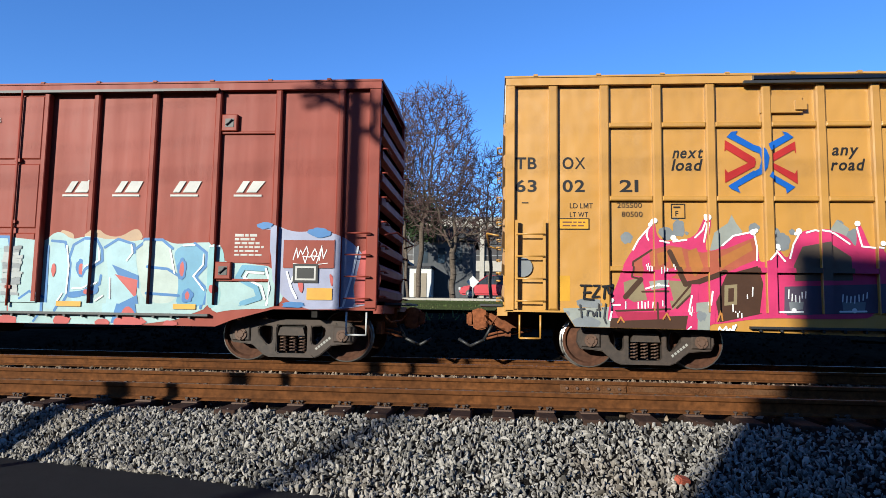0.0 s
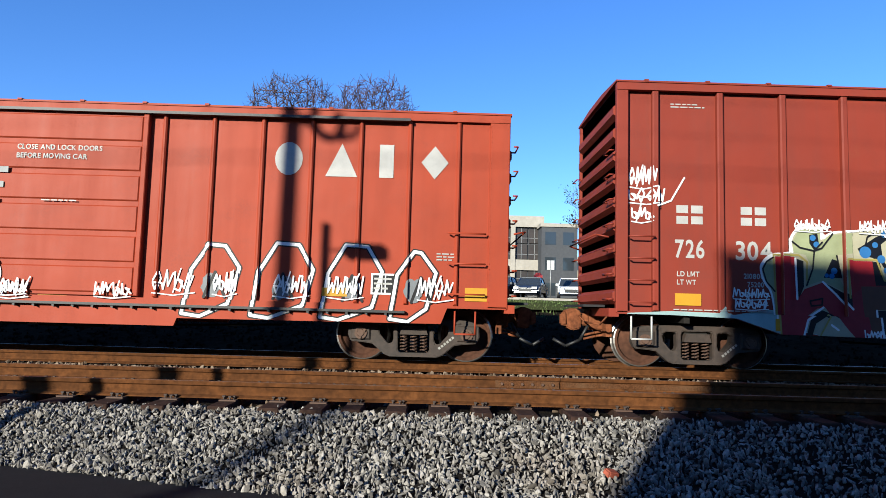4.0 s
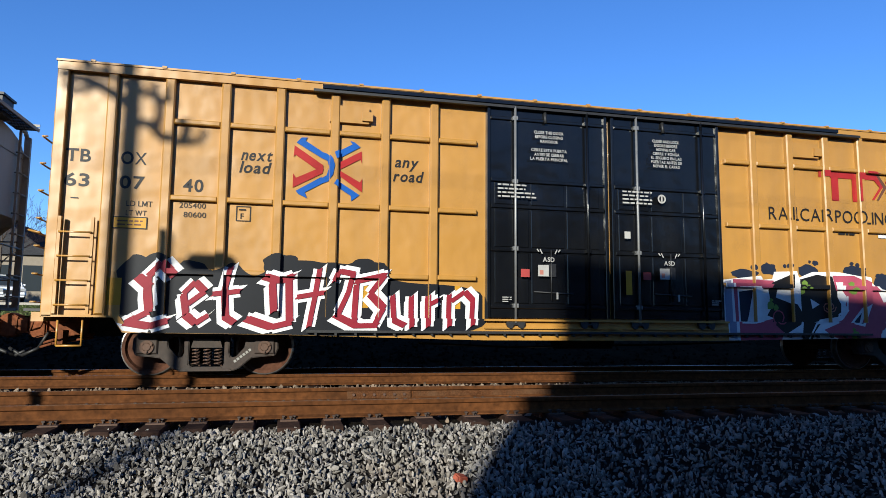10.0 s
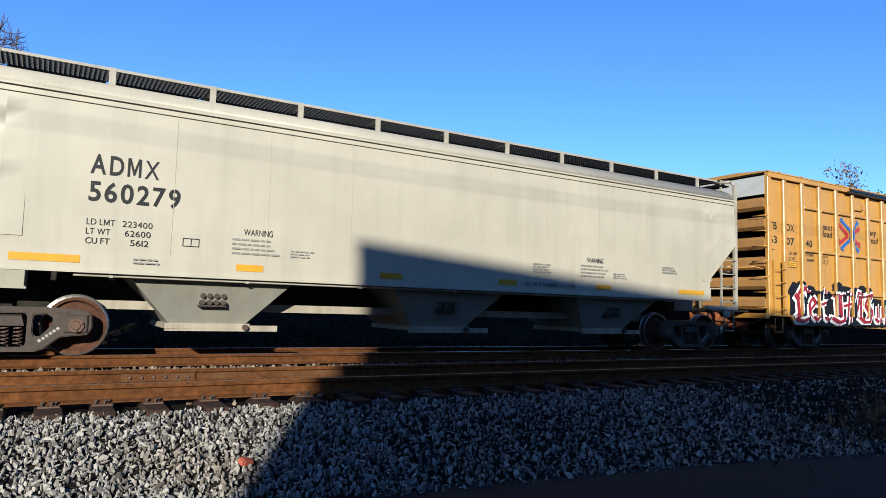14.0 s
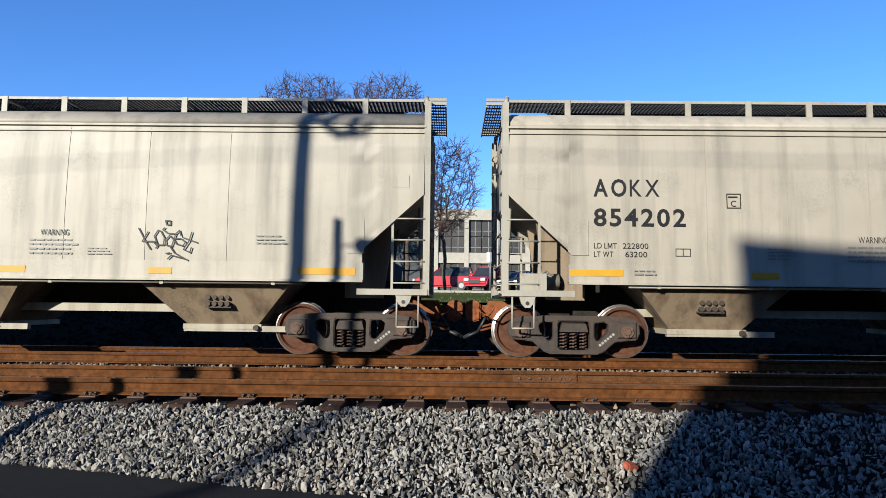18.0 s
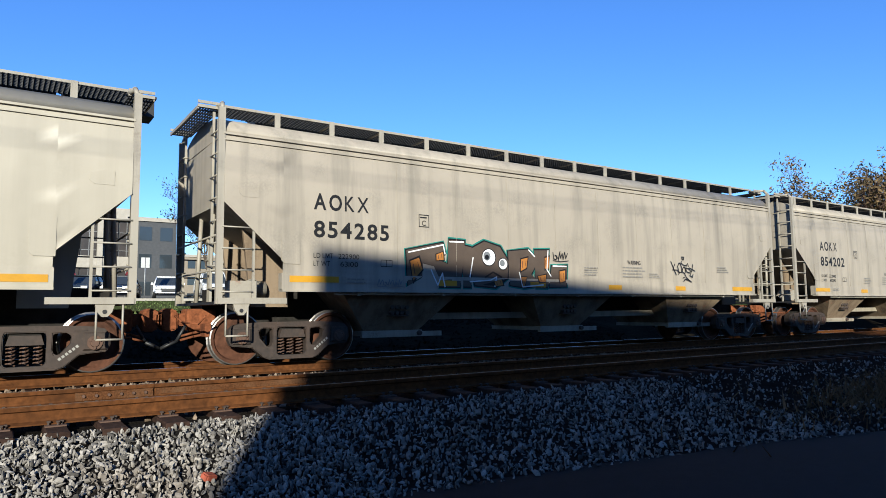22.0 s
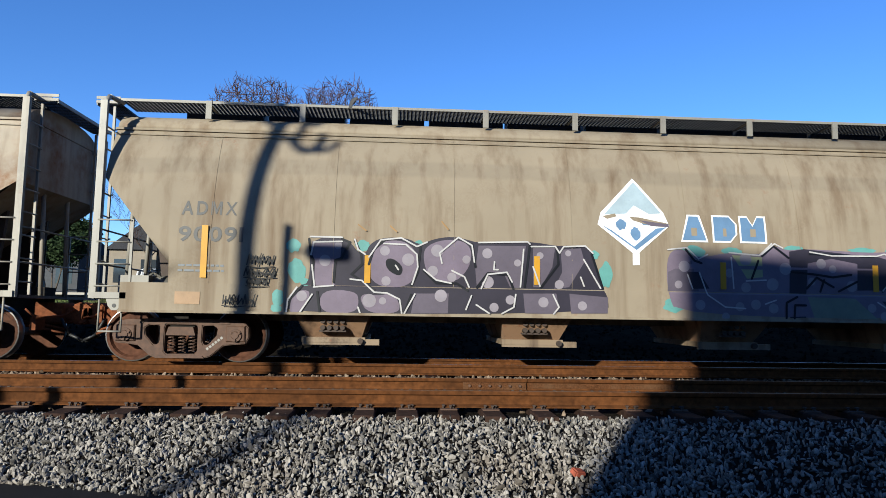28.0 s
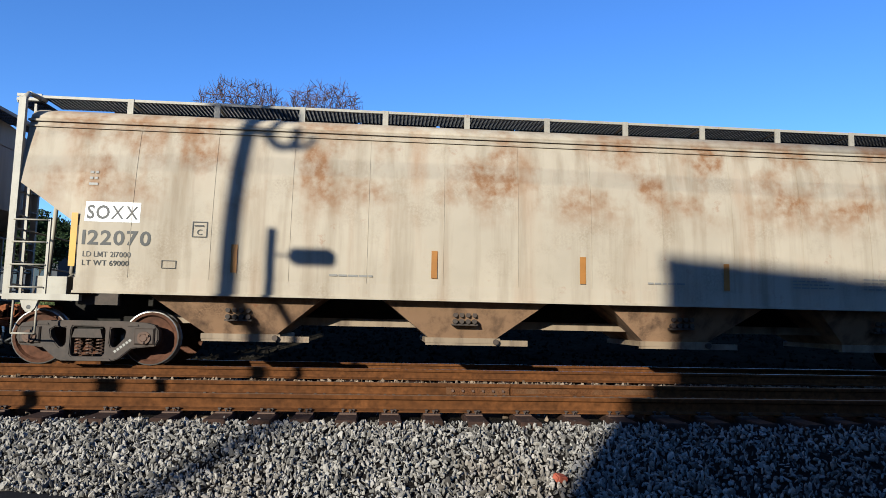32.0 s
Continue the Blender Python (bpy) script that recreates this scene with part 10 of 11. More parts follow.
strips(car_f, 16.25, ((1.12, 2.0, 1.45), (4.12, 4.57, 1.43), (6.6, 7.05, 1.43), (9.08, 9.54, 1.43), (11.57, 11.99, 1.43), (14.12, 15.01, 1.43)), SILLY)
strips(car_g, 16.45, ((1.24, 2.17, 1.48), (4.32, 4.78, 1.45), (6.75, 7.2, 1.45), (9.23, 9.68, 1.42), (11.75, 12.15, 1.42), (14.26, 15.22, 1.43)), SILLY)
strips(car_h, 17.0, ((1.29, 2.17, 1.45), (4.42, 4.86, 1.45), (7.0, 7.45, 1.45), (9.53, 9.98, 1.45), (11.99, 12.30, 1.45), (14.90, 15.83, 1.42)), SILLY)
strips(car_k, 16.45, ((1.24, 2.17, 1.48), (14.26, 15.22, 1.43)), SILLY)

d = Decal(-8.225)
d.poly([(3.54, 2.11), (4.47, 2.31), (4.56, 2.05), (4.32, 1.98), (4.62, 1.85), (4.73, 1.41), (4.47, 1.35), (4.29, 1.79), (3.91, 1.84), (3.92, 1.53), (3.58, 1.36)], S_TEAL)
d.poly([(4.57, 2.39), (5.02, 2.37), (5.02, 1.94), (4.88, 1.33), (4.33, 1.33), (4.38, 1.69), (4.51, 1.72)], S_TEAL)
d.poly([(5.02, 1.84), (5.11, 2.22), (5.47, 2.40), (5.95, 2.29), (6.20, 1.95), (6.16, 1.56), (5.80, 1.32), (5.21, 1.37)], S_TEAL)
d.poly([(4.94, 2.29), (5.17, 2.26), (5.16, 1.33), (4.93, 1.33)], S_TEAL)
d.poly([(6.08, 2.19), (6.71, 2.28), (6.92, 2.12), (6.97, 1.89), (6.83, 1.64), (7.18, 1.40), (6.57, 1.33), (6.13, 1.39)], S_TEAL)
d.poly([(6.84, 2.26), (7.35, 2.29), (7.31, 1.73), (7.42, 1.66), (7.27, 1.34), (6.89, 1.34)], S_TEAL)
d.poly([(7.35, 1.92), (7.91, 1.95), (7.88, 1.38), (7.27, 1.36)], S_TEAL)
d.poly([(3.56, 2.10), (4.46, 2.29), (4.53, 2.03), (4.30, 1.96), (4.59, 1.84), (4.71, 1.43), (4.46, 1.38), (4.26, 1.78), (3.94, 1.84), (3.94, 1.55), (3.61, 1.38)], S_BLACK)
d.poly([(4.58, 2.36), (5.01, 2.35), (4.99, 1.93), (4.87, 1.35), (4.34, 1.35), (4.40, 1.70), (4.54, 1.74)], S_BLACK)
d.poly([(5.05, 1.84), (5.13, 2.20), (5.48, 2.37), (5.93, 2.27), (6.18, 1.95), (6.14, 1.57), (5.79, 1.35), (5.22, 1.39)], S_BLACK)
d.poly([(4.94, 2.26), (5.16, 2.23), (5.15, 1.35), (4.94, 1.35)], S_BLACK)
d.poly([(6.10, 2.18), (6.71, 2.25), (6.90, 2.10), (6.94, 1.88), (6.81, 1.66), (7.16, 1.42), (6.58, 1.36), (6.15, 1.41)], S_BLACK)
d.poly([(6.86, 2.24), (7.34, 2.26), (7.29, 1.74), (7.39, 1.67), (7.26, 1.37), (6.90, 1.37)], S_BLACK)
d.poly([(7.36, 1.90), (7.89, 1.93), (7.86, 1.40), (7.29, 1.38)], S_BLACK)
d.poly([(3.59, 2.08), (4.45, 2.26), (4.51, 2.01), (4.29, 1.93), (4.56, 1.84), (4.68, 1.45), (4.44, 1.41), (4.23, 1.78), (3.97, 1.83), (3.96, 1.57), (3.63, 1.39)], S_UMBER)
d.poly([(4.58, 2.33), (4.99, 2.32), (4.96, 1.92), (4.86, 1.38), (4.36, 1.38), (4.43, 1.71), (4.56, 1.76)], S_UMBER)
d.poly([(5.08, 1.84), (5.16, 2.18), (5.49, 2.34), (5.91, 2.24), (6.14, 1.94), (6.11, 1.59), (5.78, 1.38), (5.24, 1.42)], S_UMBER)
d.poly([(4.95, 2.23), (5.16, 2.20), (5.14, 1.39), (4.94, 1.39)], S_UMBER)
d.poly([(6.13, 2.16), (6.70, 2.22), (6.88, 2.07), (6.91, 1.87), (6.78, 1.68), (7.13, 1.44), (6.58, 1.39), (6.18, 1.43)], S_UMBER)
d.poly([(6.87, 2.21), (7.33, 2.23), (7.25, 1.75), (7.36, 1.69), (7.26, 1.40), (6.92, 1.40)], S_UMBER)
d.poly([(7.39, 1.88), (7.86, 1.91), (7.83, 1.42), (7.31, 1.40)], S_UMBER)
d.poly([(3.65, 1.89), (3.90, 1.99), (3.99, 1.70), (3.74, 1.42)], S_BLACK)
d.poly([(3.68, 1.87), (3.88, 1.94), (3.96, 1.71), (3.75, 1.49)], S_ORANGE)
d.stroke([(3.75, 1.81), (3.79, 1.62)], 0.020, S_BROWN)
d.stroke([(3.85, 1.85), (3.89, 1.73)], 0.014, S_BROWN)
d.poly([(4.26, 2.03), (4.47, 2.10), (4.49, 1.90), (4.27, 1.88)], S_BLACK)
d.poly([(4.29, 2.02), (4.45, 2.08), (4.46, 1.92), (4.29, 1.90)], S_ORANGE)
d.stroke([(4.33, 2.00), (4.33, 1.94)], 0.020, S_BROWN)
d.stroke([(4.41, 2.03), (4.42, 1.95)], 0.014, S_BROWN)
d.poly([(6.47, 2.02), (6.71, 2.08), (6.66, 1.79), (6.45, 1.70)], S_BLACK)
d.poly([(6.49, 2.00), (6.68, 2.04), (6.64, 1.81), (6.48, 1.74)], S_ORANGE)
d.stroke([(6.53, 1.95), (6.53, 1.82)], 0.020, S_BROWN)
d.stroke([(6.63, 1.97), (6.61, 1.86)], 0.014, S_BROWN)
d.poly([(7.17, 2.08), (7.34, 2.12), (7.30, 1.79), (7.17, 1.77)], S_BLACK)
d.poly([(7.18, 2.05), (7.32, 2.09), (7.29, 1.82), (7.18, 1.81)], S_ORANGE)
d.stroke([(7.21, 2.00), (7.21, 1.87)], 0.020, S_BROWN)
d.stroke([(7.28, 2.01), (7.27, 1.88)], 0.014, S_BROWN)
d.poly([(7.60, 1.78), (7.82, 1.83), (7.82, 1.53), (7.61, 1.48)], S_BLACK)
d.poly([(7.63, 1.76), (7.80, 1.79), (7.80, 1.55), (7.63, 1.51)], S_ORANGE)
d.stroke([(7.67, 1.71), (7.67, 1.58)], 0.020, S_BROWN)
d.stroke([(7.75, 1.72), (7.76, 1.60)], 0.014, S_BROWN)
d.poly([(6.44, 1.63), (6.67, 1.63), (6.59, 1.38), (6.48, 1.38)], S_BLACK)
d.poly([(6.46, 1.61), (6.65, 1.61), (6.58, 1.41), (6.49, 1.40)], S_ORANGE)
d.stroke([(6.50, 1.56), (6.52, 1.46)], 0.020, S_BROWN)
d.stroke([(6.60, 1.56), (6.56, 1.46)], 0.014, S_BROWN)
d.poly([(6.95, 1.65), (7.25, 1.71), (7.21, 1.50), (7.00, 1.48)], S_BLACK)
d.poly([(6.98, 1.64), (7.22, 1.68), (7.19, 1.51), (7.02, 1.51)], S_ORANGE)
d.stroke([(7.04, 1.61), (7.06, 1.55)], 0.020, S_BROWN)
d.stroke([(7.16, 1.63), (7.15, 1.55)], 0.014, S_BROWN)
d.poly([(5.71, 1.50), (5.96, 1.56), (6.01, 1.41), (5.76, 1.39)], S_BLACK)
d.poly([(5.74, 1.50), (5.94, 1.55), (5.98, 1.43), (5.78, 1.41)], S_ORANGE)
d.stroke([(5.80, 1.48), (5.82, 1.44)], 0.020, S_BROWN)
d.stroke([(5.90, 1.51), (5.92, 1.45)], 0.014, S_BROWN)
d.stroke([(3.64, 2.04), (4.45, 2.22), (4.49, 2.04)], 0.027, S_WHITE)
d.stroke([(4.61, 2.29), (4.95, 2.30)], 0.027, S_WHITE)
d.stroke([(5.75, 1.40), (5.81, 1.60), (5.64, 1.53), (5.11, 1.49)], 0.027, S_WHITE)
d.stroke([(6.44, 1.71), (6.52, 1.40), (7.12, 1.45)], 0.027, S_WHITE)
d.stroke([(6.71, 2.21), (6.88, 2.07)], 0.027, S_WHITE)
d.stroke([(7.28, 2.22), (7.24, 1.79), (7.36, 1.65)], 0.027, S_WHITE)
d.stroke([(4.16, 1.71), (4.31, 1.41), (4.43, 1.65), (4.48, 1.38)], 0.027, S_WHITE)
d.stroke([(7.42, 1.88), (7.83, 1.88)], 0.027, S_WHITE)
d.stroke([(5.19, 1.99), (5.11, 1.59)], 0.027, S_WHITE)
for x, z, a in ((5.60, 2.01, 0.190), (5.98, 1.88, 0.136),):
    d.disc(x, z, a, S_BLACK)
for x, z, a in ((5.60, 2.01, 0.170), (5.98, 1.88, 0.115),):
    d.disc(x, z, a, S_WHITE)
for x, z, a in ((5.55, 2.03, 0.095), (5.96, 1.90, 0.068),):
    d.disc(x, z, a, S_GREY)
for x, z, a in ((5.55, 2.01, 0.054),):
    d.disc(x, z, a, S_BLACK)
d.stroke([(5.51, 1.59), (5.71, 1.70), (5.94, 1.60)], 0.034, S_BLACK)
scrawl(d, 7.42, 7.9, 2.02, 2.2, S_BLACK, 0.022, 3, 53)
for pts in ([(11.57, 2.12), (11.66, 1.96), (11.78, 1.77)], [(11.73, 2.06), (11.64, 1.90), (11.84, 1.90)], [(11.84, 1.88), (11.90, 1.82), (11.87, 1.79)], [(11.90, 2.09), (11.84, 1.99), (11.90, 1.84), (12.00, 1.84), (12.01, 1.96), (11.95, 2.07), (11.90, 2.09)], [(12.02, 2.25), (12.10, 2.25), (12.10, 2.18), (12.04, 2.18), (12.02, 2.25)], [(12.01, 2.13), (11.98, 2.10), (12.06, 2.04), (12.18, 2.03)], [(12.10, 2.00), (12.03, 1.93), (12.04, 1.84), (12.14, 1.82), (12.17, 1.93), (12.10, 2.00)], [(12.29, 2.00), (12.26, 2.09), (12.20, 2.03), (12.18, 1.95), (12.29, 1.95), (12.37, 1.89), (12.33, 1.83), (12.22, 1.86), (12.18, 1.92)], [(12.32, 1.97), (12.56, 1.89)], [(12.47, 2.06), (12.43, 1.91), (12.34, 1.77), (12.45, 1.72), (12.47, 1.80)], [(12.11, 1.82), (12.19, 1.71), (12.41, 1.59)], [(12.08, 1.61), (12.14, 1.67), (12.38, 1.61)], [(12.05, 1.70), (12.11, 1.71)],):
    d.stroke(pts, 0.022, S_BLACK)
scrawl(d, 2.95, 3.5, 1.38, 1.5, S_GREY, 0.016, 5, 56)
d.put("graffiti", car_g, MSURF, (), MCUT, False, "umber graffiti letters with orange counters and a black tag")
d = Decal(-8.5)
d.soft([(12.60, 1.56), (12.64, 1.63), (12.69, 1.69), (12.78, 1.73), (12.87, 1.75), (12.99, 1.76), (13.09, 1.74), (13.18, 1.69), (13.24, 1.63), (13.26, 1.55), (13.24, 1.46), (13.17, 1.38), (13.02, 1.34), (12.78, 1.33), (12.65, 1.38), (12.61, 1.48)], S_WHITE)
d.soft([(13.56, 1.76), (13.72, 1.78), (13.85, 1.83), (13.94, 1.89), (14.02, 1.93), (14.11, 1.93), (14.16, 1.91), (14.18, 1.86), (14.24, 1.84), (14.34, 1.83), (14.40, 1.81), (14.41, 1.80), (14.36, 1.78), (14.26, 1.78), (14.20, 1.77), (14.16, 1.74), (14.11, 1.73), (14.03, 1.73), (13.94, 1.69), (13.81, 1.60), (13.86, 1.54), (14.06, 1.52), (14.17, 1.49), (14.18, 1.45), (14.20, 1.43), (14.24, 1.41), (14.26, 1.39), (14.25, 1.35), (14.16, 1.34), (13.98, 1.33), (13.83, 1.38), (13.69, 1.47), (13.62, 1.47), (13.61, 1.39), (13.57, 1.35), (13.50, 1.35), (13.47, 1.45), (13.47, 1.65)], S_WHITE)
d.soft([(13.47, 1.40), (13.39, 1.47), (13.33, 1.57), (13.29, 1.68), (13.24, 1.75), (13.18, 1.77), (13.15, 1.79), (13.14, 1.83), (13.12, 1.83), (13.07, 1.79), (13.03, 1.79), (13.00, 1.82), (12.96, 1.83), (12.92, 1.81), (12.90, 1.83), (12.89, 1.90), (12.86, 1.94), (12.81, 1.97), (12.80, 2.00), (12.83, 2.05), (12.88, 2.07), (12.95, 2.08), (13.02, 2.05), (13.07, 2.01), (13.12, 1.99), (13.16, 1.99), (13.20, 2.03), (13.22, 2.12), (13.26, 2.20), (13.32, 2.29), (13.39, 2.33), (13.46, 2.35), (13.52, 2.32), (13.55, 2.26), (13.56, 2.18), (13.56, 2.07), (13.59, 2.03), (13.65, 2.05), (13.71, 2.08), (13.75, 2.12), (13.82, 2.13), (13.90, 2.12), (13.95, 2.07), (13.96, 2.00), (13.96, 1.93), (13.94, 1.87), (13.90, 1.84), (13.82, 1.84), (13.76, 1.86), (13.72, 1.89), (13.69, 1.88), (13.67, 1.84), (13.62, 1.83), (13.56, 1.84), (13.51, 1.82), (13.46, 1.77), (13.45, 1.70), (13.46, 1.60), (13.48, 1.50), (13.50, 1.41)], S_WHITE)
for pts in ([(12.60, 1.56), (12.64, 1.63), (12.69, 1.69), (12.78, 1.73), (12.87, 1.75), (12.99, 1.76), (13.09, 1.74), (13.18, 1.69), (13.24, 1.63), (13.26, 1.55), (13.24, 1.46), (13.17, 1.38), (13.02, 1.34), (12.78, 1.33), (12.65, 1.38), (12.61, 1.48), (12.60, 1.56)], [(13.56, 1.76), (13.72, 1.78), (13.85, 1.83), (13.94, 1.89), (14.02, 1.93), (14.11, 1.93), (14.16, 1.91), (14.18, 1.86), (14.24, 1.84), (14.34, 1.83), (14.40, 1.81), (14.41, 1.80), (14.36, 1.78), (14.26, 1.78), (14.20, 1.77), (14.16, 1.74), (14.11, 1.73), (14.03, 1.73), (13.94, 1.69), (13.81, 1.60), (13.86, 1.54), (14.06, 1.52), (14.17, 1.49), (14.18, 1.45), (14.20, 1.43), (14.24, 1.41), (14.26, 1.39), (14.25, 1.35), (14.16, 1.34), (13.98, 1.33), (13.83, 1.38), (13.69, 1.47), (13.62, 1.47), (13.61, 1.39), (13.57, 1.35), (13.50, 1.35), (13.47, 1.45), (13.47, 1.65), (13.56, 1.76)], [(13.47, 1.40), (13.39, 1.47), (13.33, 1.57), (13.29, 1.68), (13.24, 1.75), (13.18, 1.77), (13.15, 1.79), (13.14, 1.83), (13.12, 1.83), (13.07, 1.79), (13.03, 1.79), (13.00, 1.82), (12.96, 1.83), (12.92, 1.81), (12.90, 1.83), (12.89, 1.90), (12.86, 1.94), (12.81, 1.97), (12.80, 2.00), (12.83, 2.05), (12.88, 2.07), (12.95, 2.08), (13.02, 2.05), (13.07, 2.01), (13.12, 1.99), (13.16, 1.99), (13.20, 2.03), (13.22, 2.12), (13.26, 2.20), (13.32, 2.29), (13.39, 2.33), (13.46, 2.35), (13.52, 2.32), (13.55, 2.26), (13.56, 2.18), (13.56, 2.07), (13.59, 2.03), (13.65, 2.05), (13.71, 2.08), (13.75, 2.12), (13.82, 2.13), (13.90, 2.12), (13.95, 2.07), (13.96, 2.00), (13.96, 1.93), (13.94, 1.87), (13.90, 1.84), (13.82, 1.84), (13.76, 1.86), (13.72, 1.89), (13.69, 1.88), (13.67, 1.84), (13.62, 1.83), (13.56, 1.84), (13.51, 1.82), (13.46, 1.77), (13.45, 1.70), (13.46, 1.60), (13.48, 1.50), (13.50, 1.41), (13.47, 1.40)],):
    d.stroke(pts, 0.034, S_INK)
for k, (x, z, a, b) in enumerate(((13.34, 1.94, 0.039, 0.077), (13.34, 2.16, 0.030, 0.060), (13.45, 2.13, 0.026, 0.056),)):
    d.blob(x, z, a, b, S_INK, k, 0.25)
for pts in ([(14.01, 1.63), (14.17, 1.67)], [(14.21, 1.64), (14.43, 1.68), (14.50, 1.81), (14.45, 1.53)], [(14.51, 1.57), (14.61, 1.68), (14.69, 1.63)], [(14.65, 1.73), (14.69, 1.58)], [(14.25, 1.60), (14.87, 1.59)], [(14.74, 1.65), (14.83, 1.60)],):
    d.stroke(pts, 0.021, S_INK)
scrawl(d, 2.6, 3.3, 1.38, 1.50, S_BLACK, 0.028, 4, 58)
d.put("graffiti", car_h, MSURF, (), MCUT, False, "white graffiti ghost with dark blue outlines")

ISURF = hopper_surface(ROUND_PROFILE, 1.31, 0.012)
ICUT = [1.322] + [1.4 + 0.1 * k for k in range(22)]
d = Decal(-8.925)
d.text("ADMX", 1.40, 2.45, 0.23, S_DIM, "bold", 0.9, 0, 0.3)
d.text("90091", 1.38, 2.01, 0.24, S_DIM, "bold", 1.04)
d.lines(1.4, 2.35, 1.48, 1.65, 2, S_GREY, 3)
d.poly([(9.02, 3.29), (9.51, 2.67), (9.60, 2.44), (9.06, 1.97), (9.06, 1.76), (8.94, 1.75), (8.94, 1.96), (8.35, 2.44), (8.41, 2.65)], S_WHITE)
d.poly([(9.03, 3.22), (9.47, 2.66), (9.26, 2.64), (9.00, 2.79), (8.85, 2.64), (8.47, 2.62)], S_PALESKY)
d.poly([(8.41, 2.44), (8.58, 2.35), (8.97, 2.07), (9.36, 2.39), (9.55, 2.42), (9.01, 2.01)], S_FADEDBLUE)
for k, (x, z, a, b) in enumerate(((8.76, 2.45, 0.092, 0.092), (9.00, 2.29, 0.092, 0.109), (9.19, 2.49, 0.076, 0.050),)):
    d.blob(x, z, a, b, S_FADEDBLUE, k, 0.25)
d.poly([(8.44, 2.59), (8.66, 2.64), (8.69, 2.59), (8.52, 2.54)], P_TAUPE)
d.poly([(8.90, 2.59), (9.08, 2.58), (9.59, 2.48), (9.53, 2.42), (9.19, 2.46), (8.98, 2.52)], P_TAUPE)
d.poly([(9.08, 2.53), (9.59, 2.47), (9.59, 2.42), (9.28, 2.43)], S_GREYPURPLE)
for k, (x0, x1) in enumerate(((9.82, 10.24), (10.38, 10.76), (10.86, 11.28))):
    for e, mat in ((0.03, S_WHITE), (0.0, S_FADEDBLUE)):
        if k == 0:
            d.poly([(x0 - e, 2.20 - e), (x0 + 0.13 - e, 2.62 + e), (x1 - 0.13 + e, 2.62 + e), (x1 + e, 2.20 - e)], mat)
        elif k == 1:
            d.poly([(x0 - e, 2.20 - e), (x0 - e, 2.62 + e), (x1 - 0.10, 2.62 + e), (x1 + e, 2.50), (x1 + e, 2.32), (x1 - 0.10, 2.20 - e)], mat)
        else:
            d.poly([(x0 - e, 2.20 - e), (x0 - e, 2.62 + e), (x0 + 0.12, 2.62 + e), ((x0 + x1) / 2, 2.46 + e), (x1 - 0.12, 2.62 + e), (x1 + e, 2.62 + e), (x1 + e, 2.20 - e)], mat)
    d.rect(x0 + 0.16, x1 - 0.16, 2.28, 2.42, P_TAUPE)
d.rect(15.05, 15.82, 1.37, 1.86, S_BLACK)
d.rect(15.2, 15.66, 1.48, 1.78, S_WHITE)
d.lines(15.24, 15.62, 1.52, 1.75, 3, S_GREY, 6)
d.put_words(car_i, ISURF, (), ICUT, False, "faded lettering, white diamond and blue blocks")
d = Decal(-8.925)
for k, (x, z, a, b) in enumerate(((3.25, 1.97, 0.120, 0.112), (3.31, 1.55, 0.155, 0.189), (3.02, 1.11, 0.095, 0.129), (4.38, 1.99, 0.112, 0.095), (5.31, 2.04, 0.069, 0.060), (8.27, 1.91, 0.086, 0.077), (8.48, 1.58, 0.112, 0.215), (3.00, 0.93, 0.086, 0.069), (3.46, 1.37, 0.086, 0.060),)):
    d.blob(x, z, a, b, S_AQUA, k, 0.25)
d.soft([(3.50, 2.10), (4.04, 2.11), (4.17, 2.05), (4.32, 1.86), (4.44, 1.86), (4.49, 2.01), (4.68, 2.13), (5.11, 2.14), (5.34, 2.01), (5.53, 2.12), (5.88, 2.18), (6.18, 2.11), (6.29, 2.08), (7.18, 2.12), (7.64, 2.05), (7.75, 2.06), (8.17, 2.07), (8.25, 1.90), (8.42, 1.35), (8.51, 1.20), (8.52, 0.93), (3.17, 0.84), (3.17, 1.08), (3.37, 1.31), (3.54, 1.37)], S_MURK)
d.poly([(3.55, 2.04), (4.04, 2.06), (4.02, 1.79), (3.92, 1.75), (3.90, 1.38), (3.96, 1.32), (3.58, 1.31), (3.58, 1.74), (3.53, 1.82)], S_MAUVE)
d.soft([(4.46, 1.68), (4.53, 1.93), (4.72, 2.08), (5.06, 2.09), (5.27, 1.92), (5.30, 1.65), (5.22, 1.40), (5.01, 1.30), (4.67, 1.32), (4.50, 1.47)], S_MAUVE)
d.soft([(5.38, 1.86), (5.45, 2.01), (5.71, 2.12), (6.05, 2.11), (6.20, 1.96), (6.17, 1.67), (5.95, 1.41), (5.61, 1.41), (5.44, 1.57)], S_MAUVE)
d.poly([(6.31, 2.03), (7.11, 2.04), (7.03, 1.33), (6.85, 1.34), (6.75, 1.55), (6.43, 1.55), (6.29, 1.33), (6.26, 1.63)], S_GREYPURPLE)
d.poly([(7.23, 2.03), (7.61, 2.03), (7.56, 1.69), (7.37, 1.35), (7.24, 1.35)], S_GREYPURPLE)
d.poly([(7.70, 1.99), (8.05, 2.02), (8.11, 1.79), (7.85, 1.36), (7.59, 1.33), (7.73, 1.61)], S_GREYPURPLE)
d.soft([(3.21, 0.85), (3.25, 1.14), (3.41, 1.25), (3.58, 1.20), (3.37, 0.85)], S_MAUVE)
d.soft([(3.71, 1.25), (4.29, 1.24), (4.35, 1.06), (4.29, 0.87), (3.71, 0.86)], S_MAUVE)
d.soft([(4.35, 1.10), (4.42, 1.20), (4.67, 1.16), (4.88, 1.22), (5.01, 1.06), (5.01, 0.88), (4.50, 0.87)], S_MAUVE)
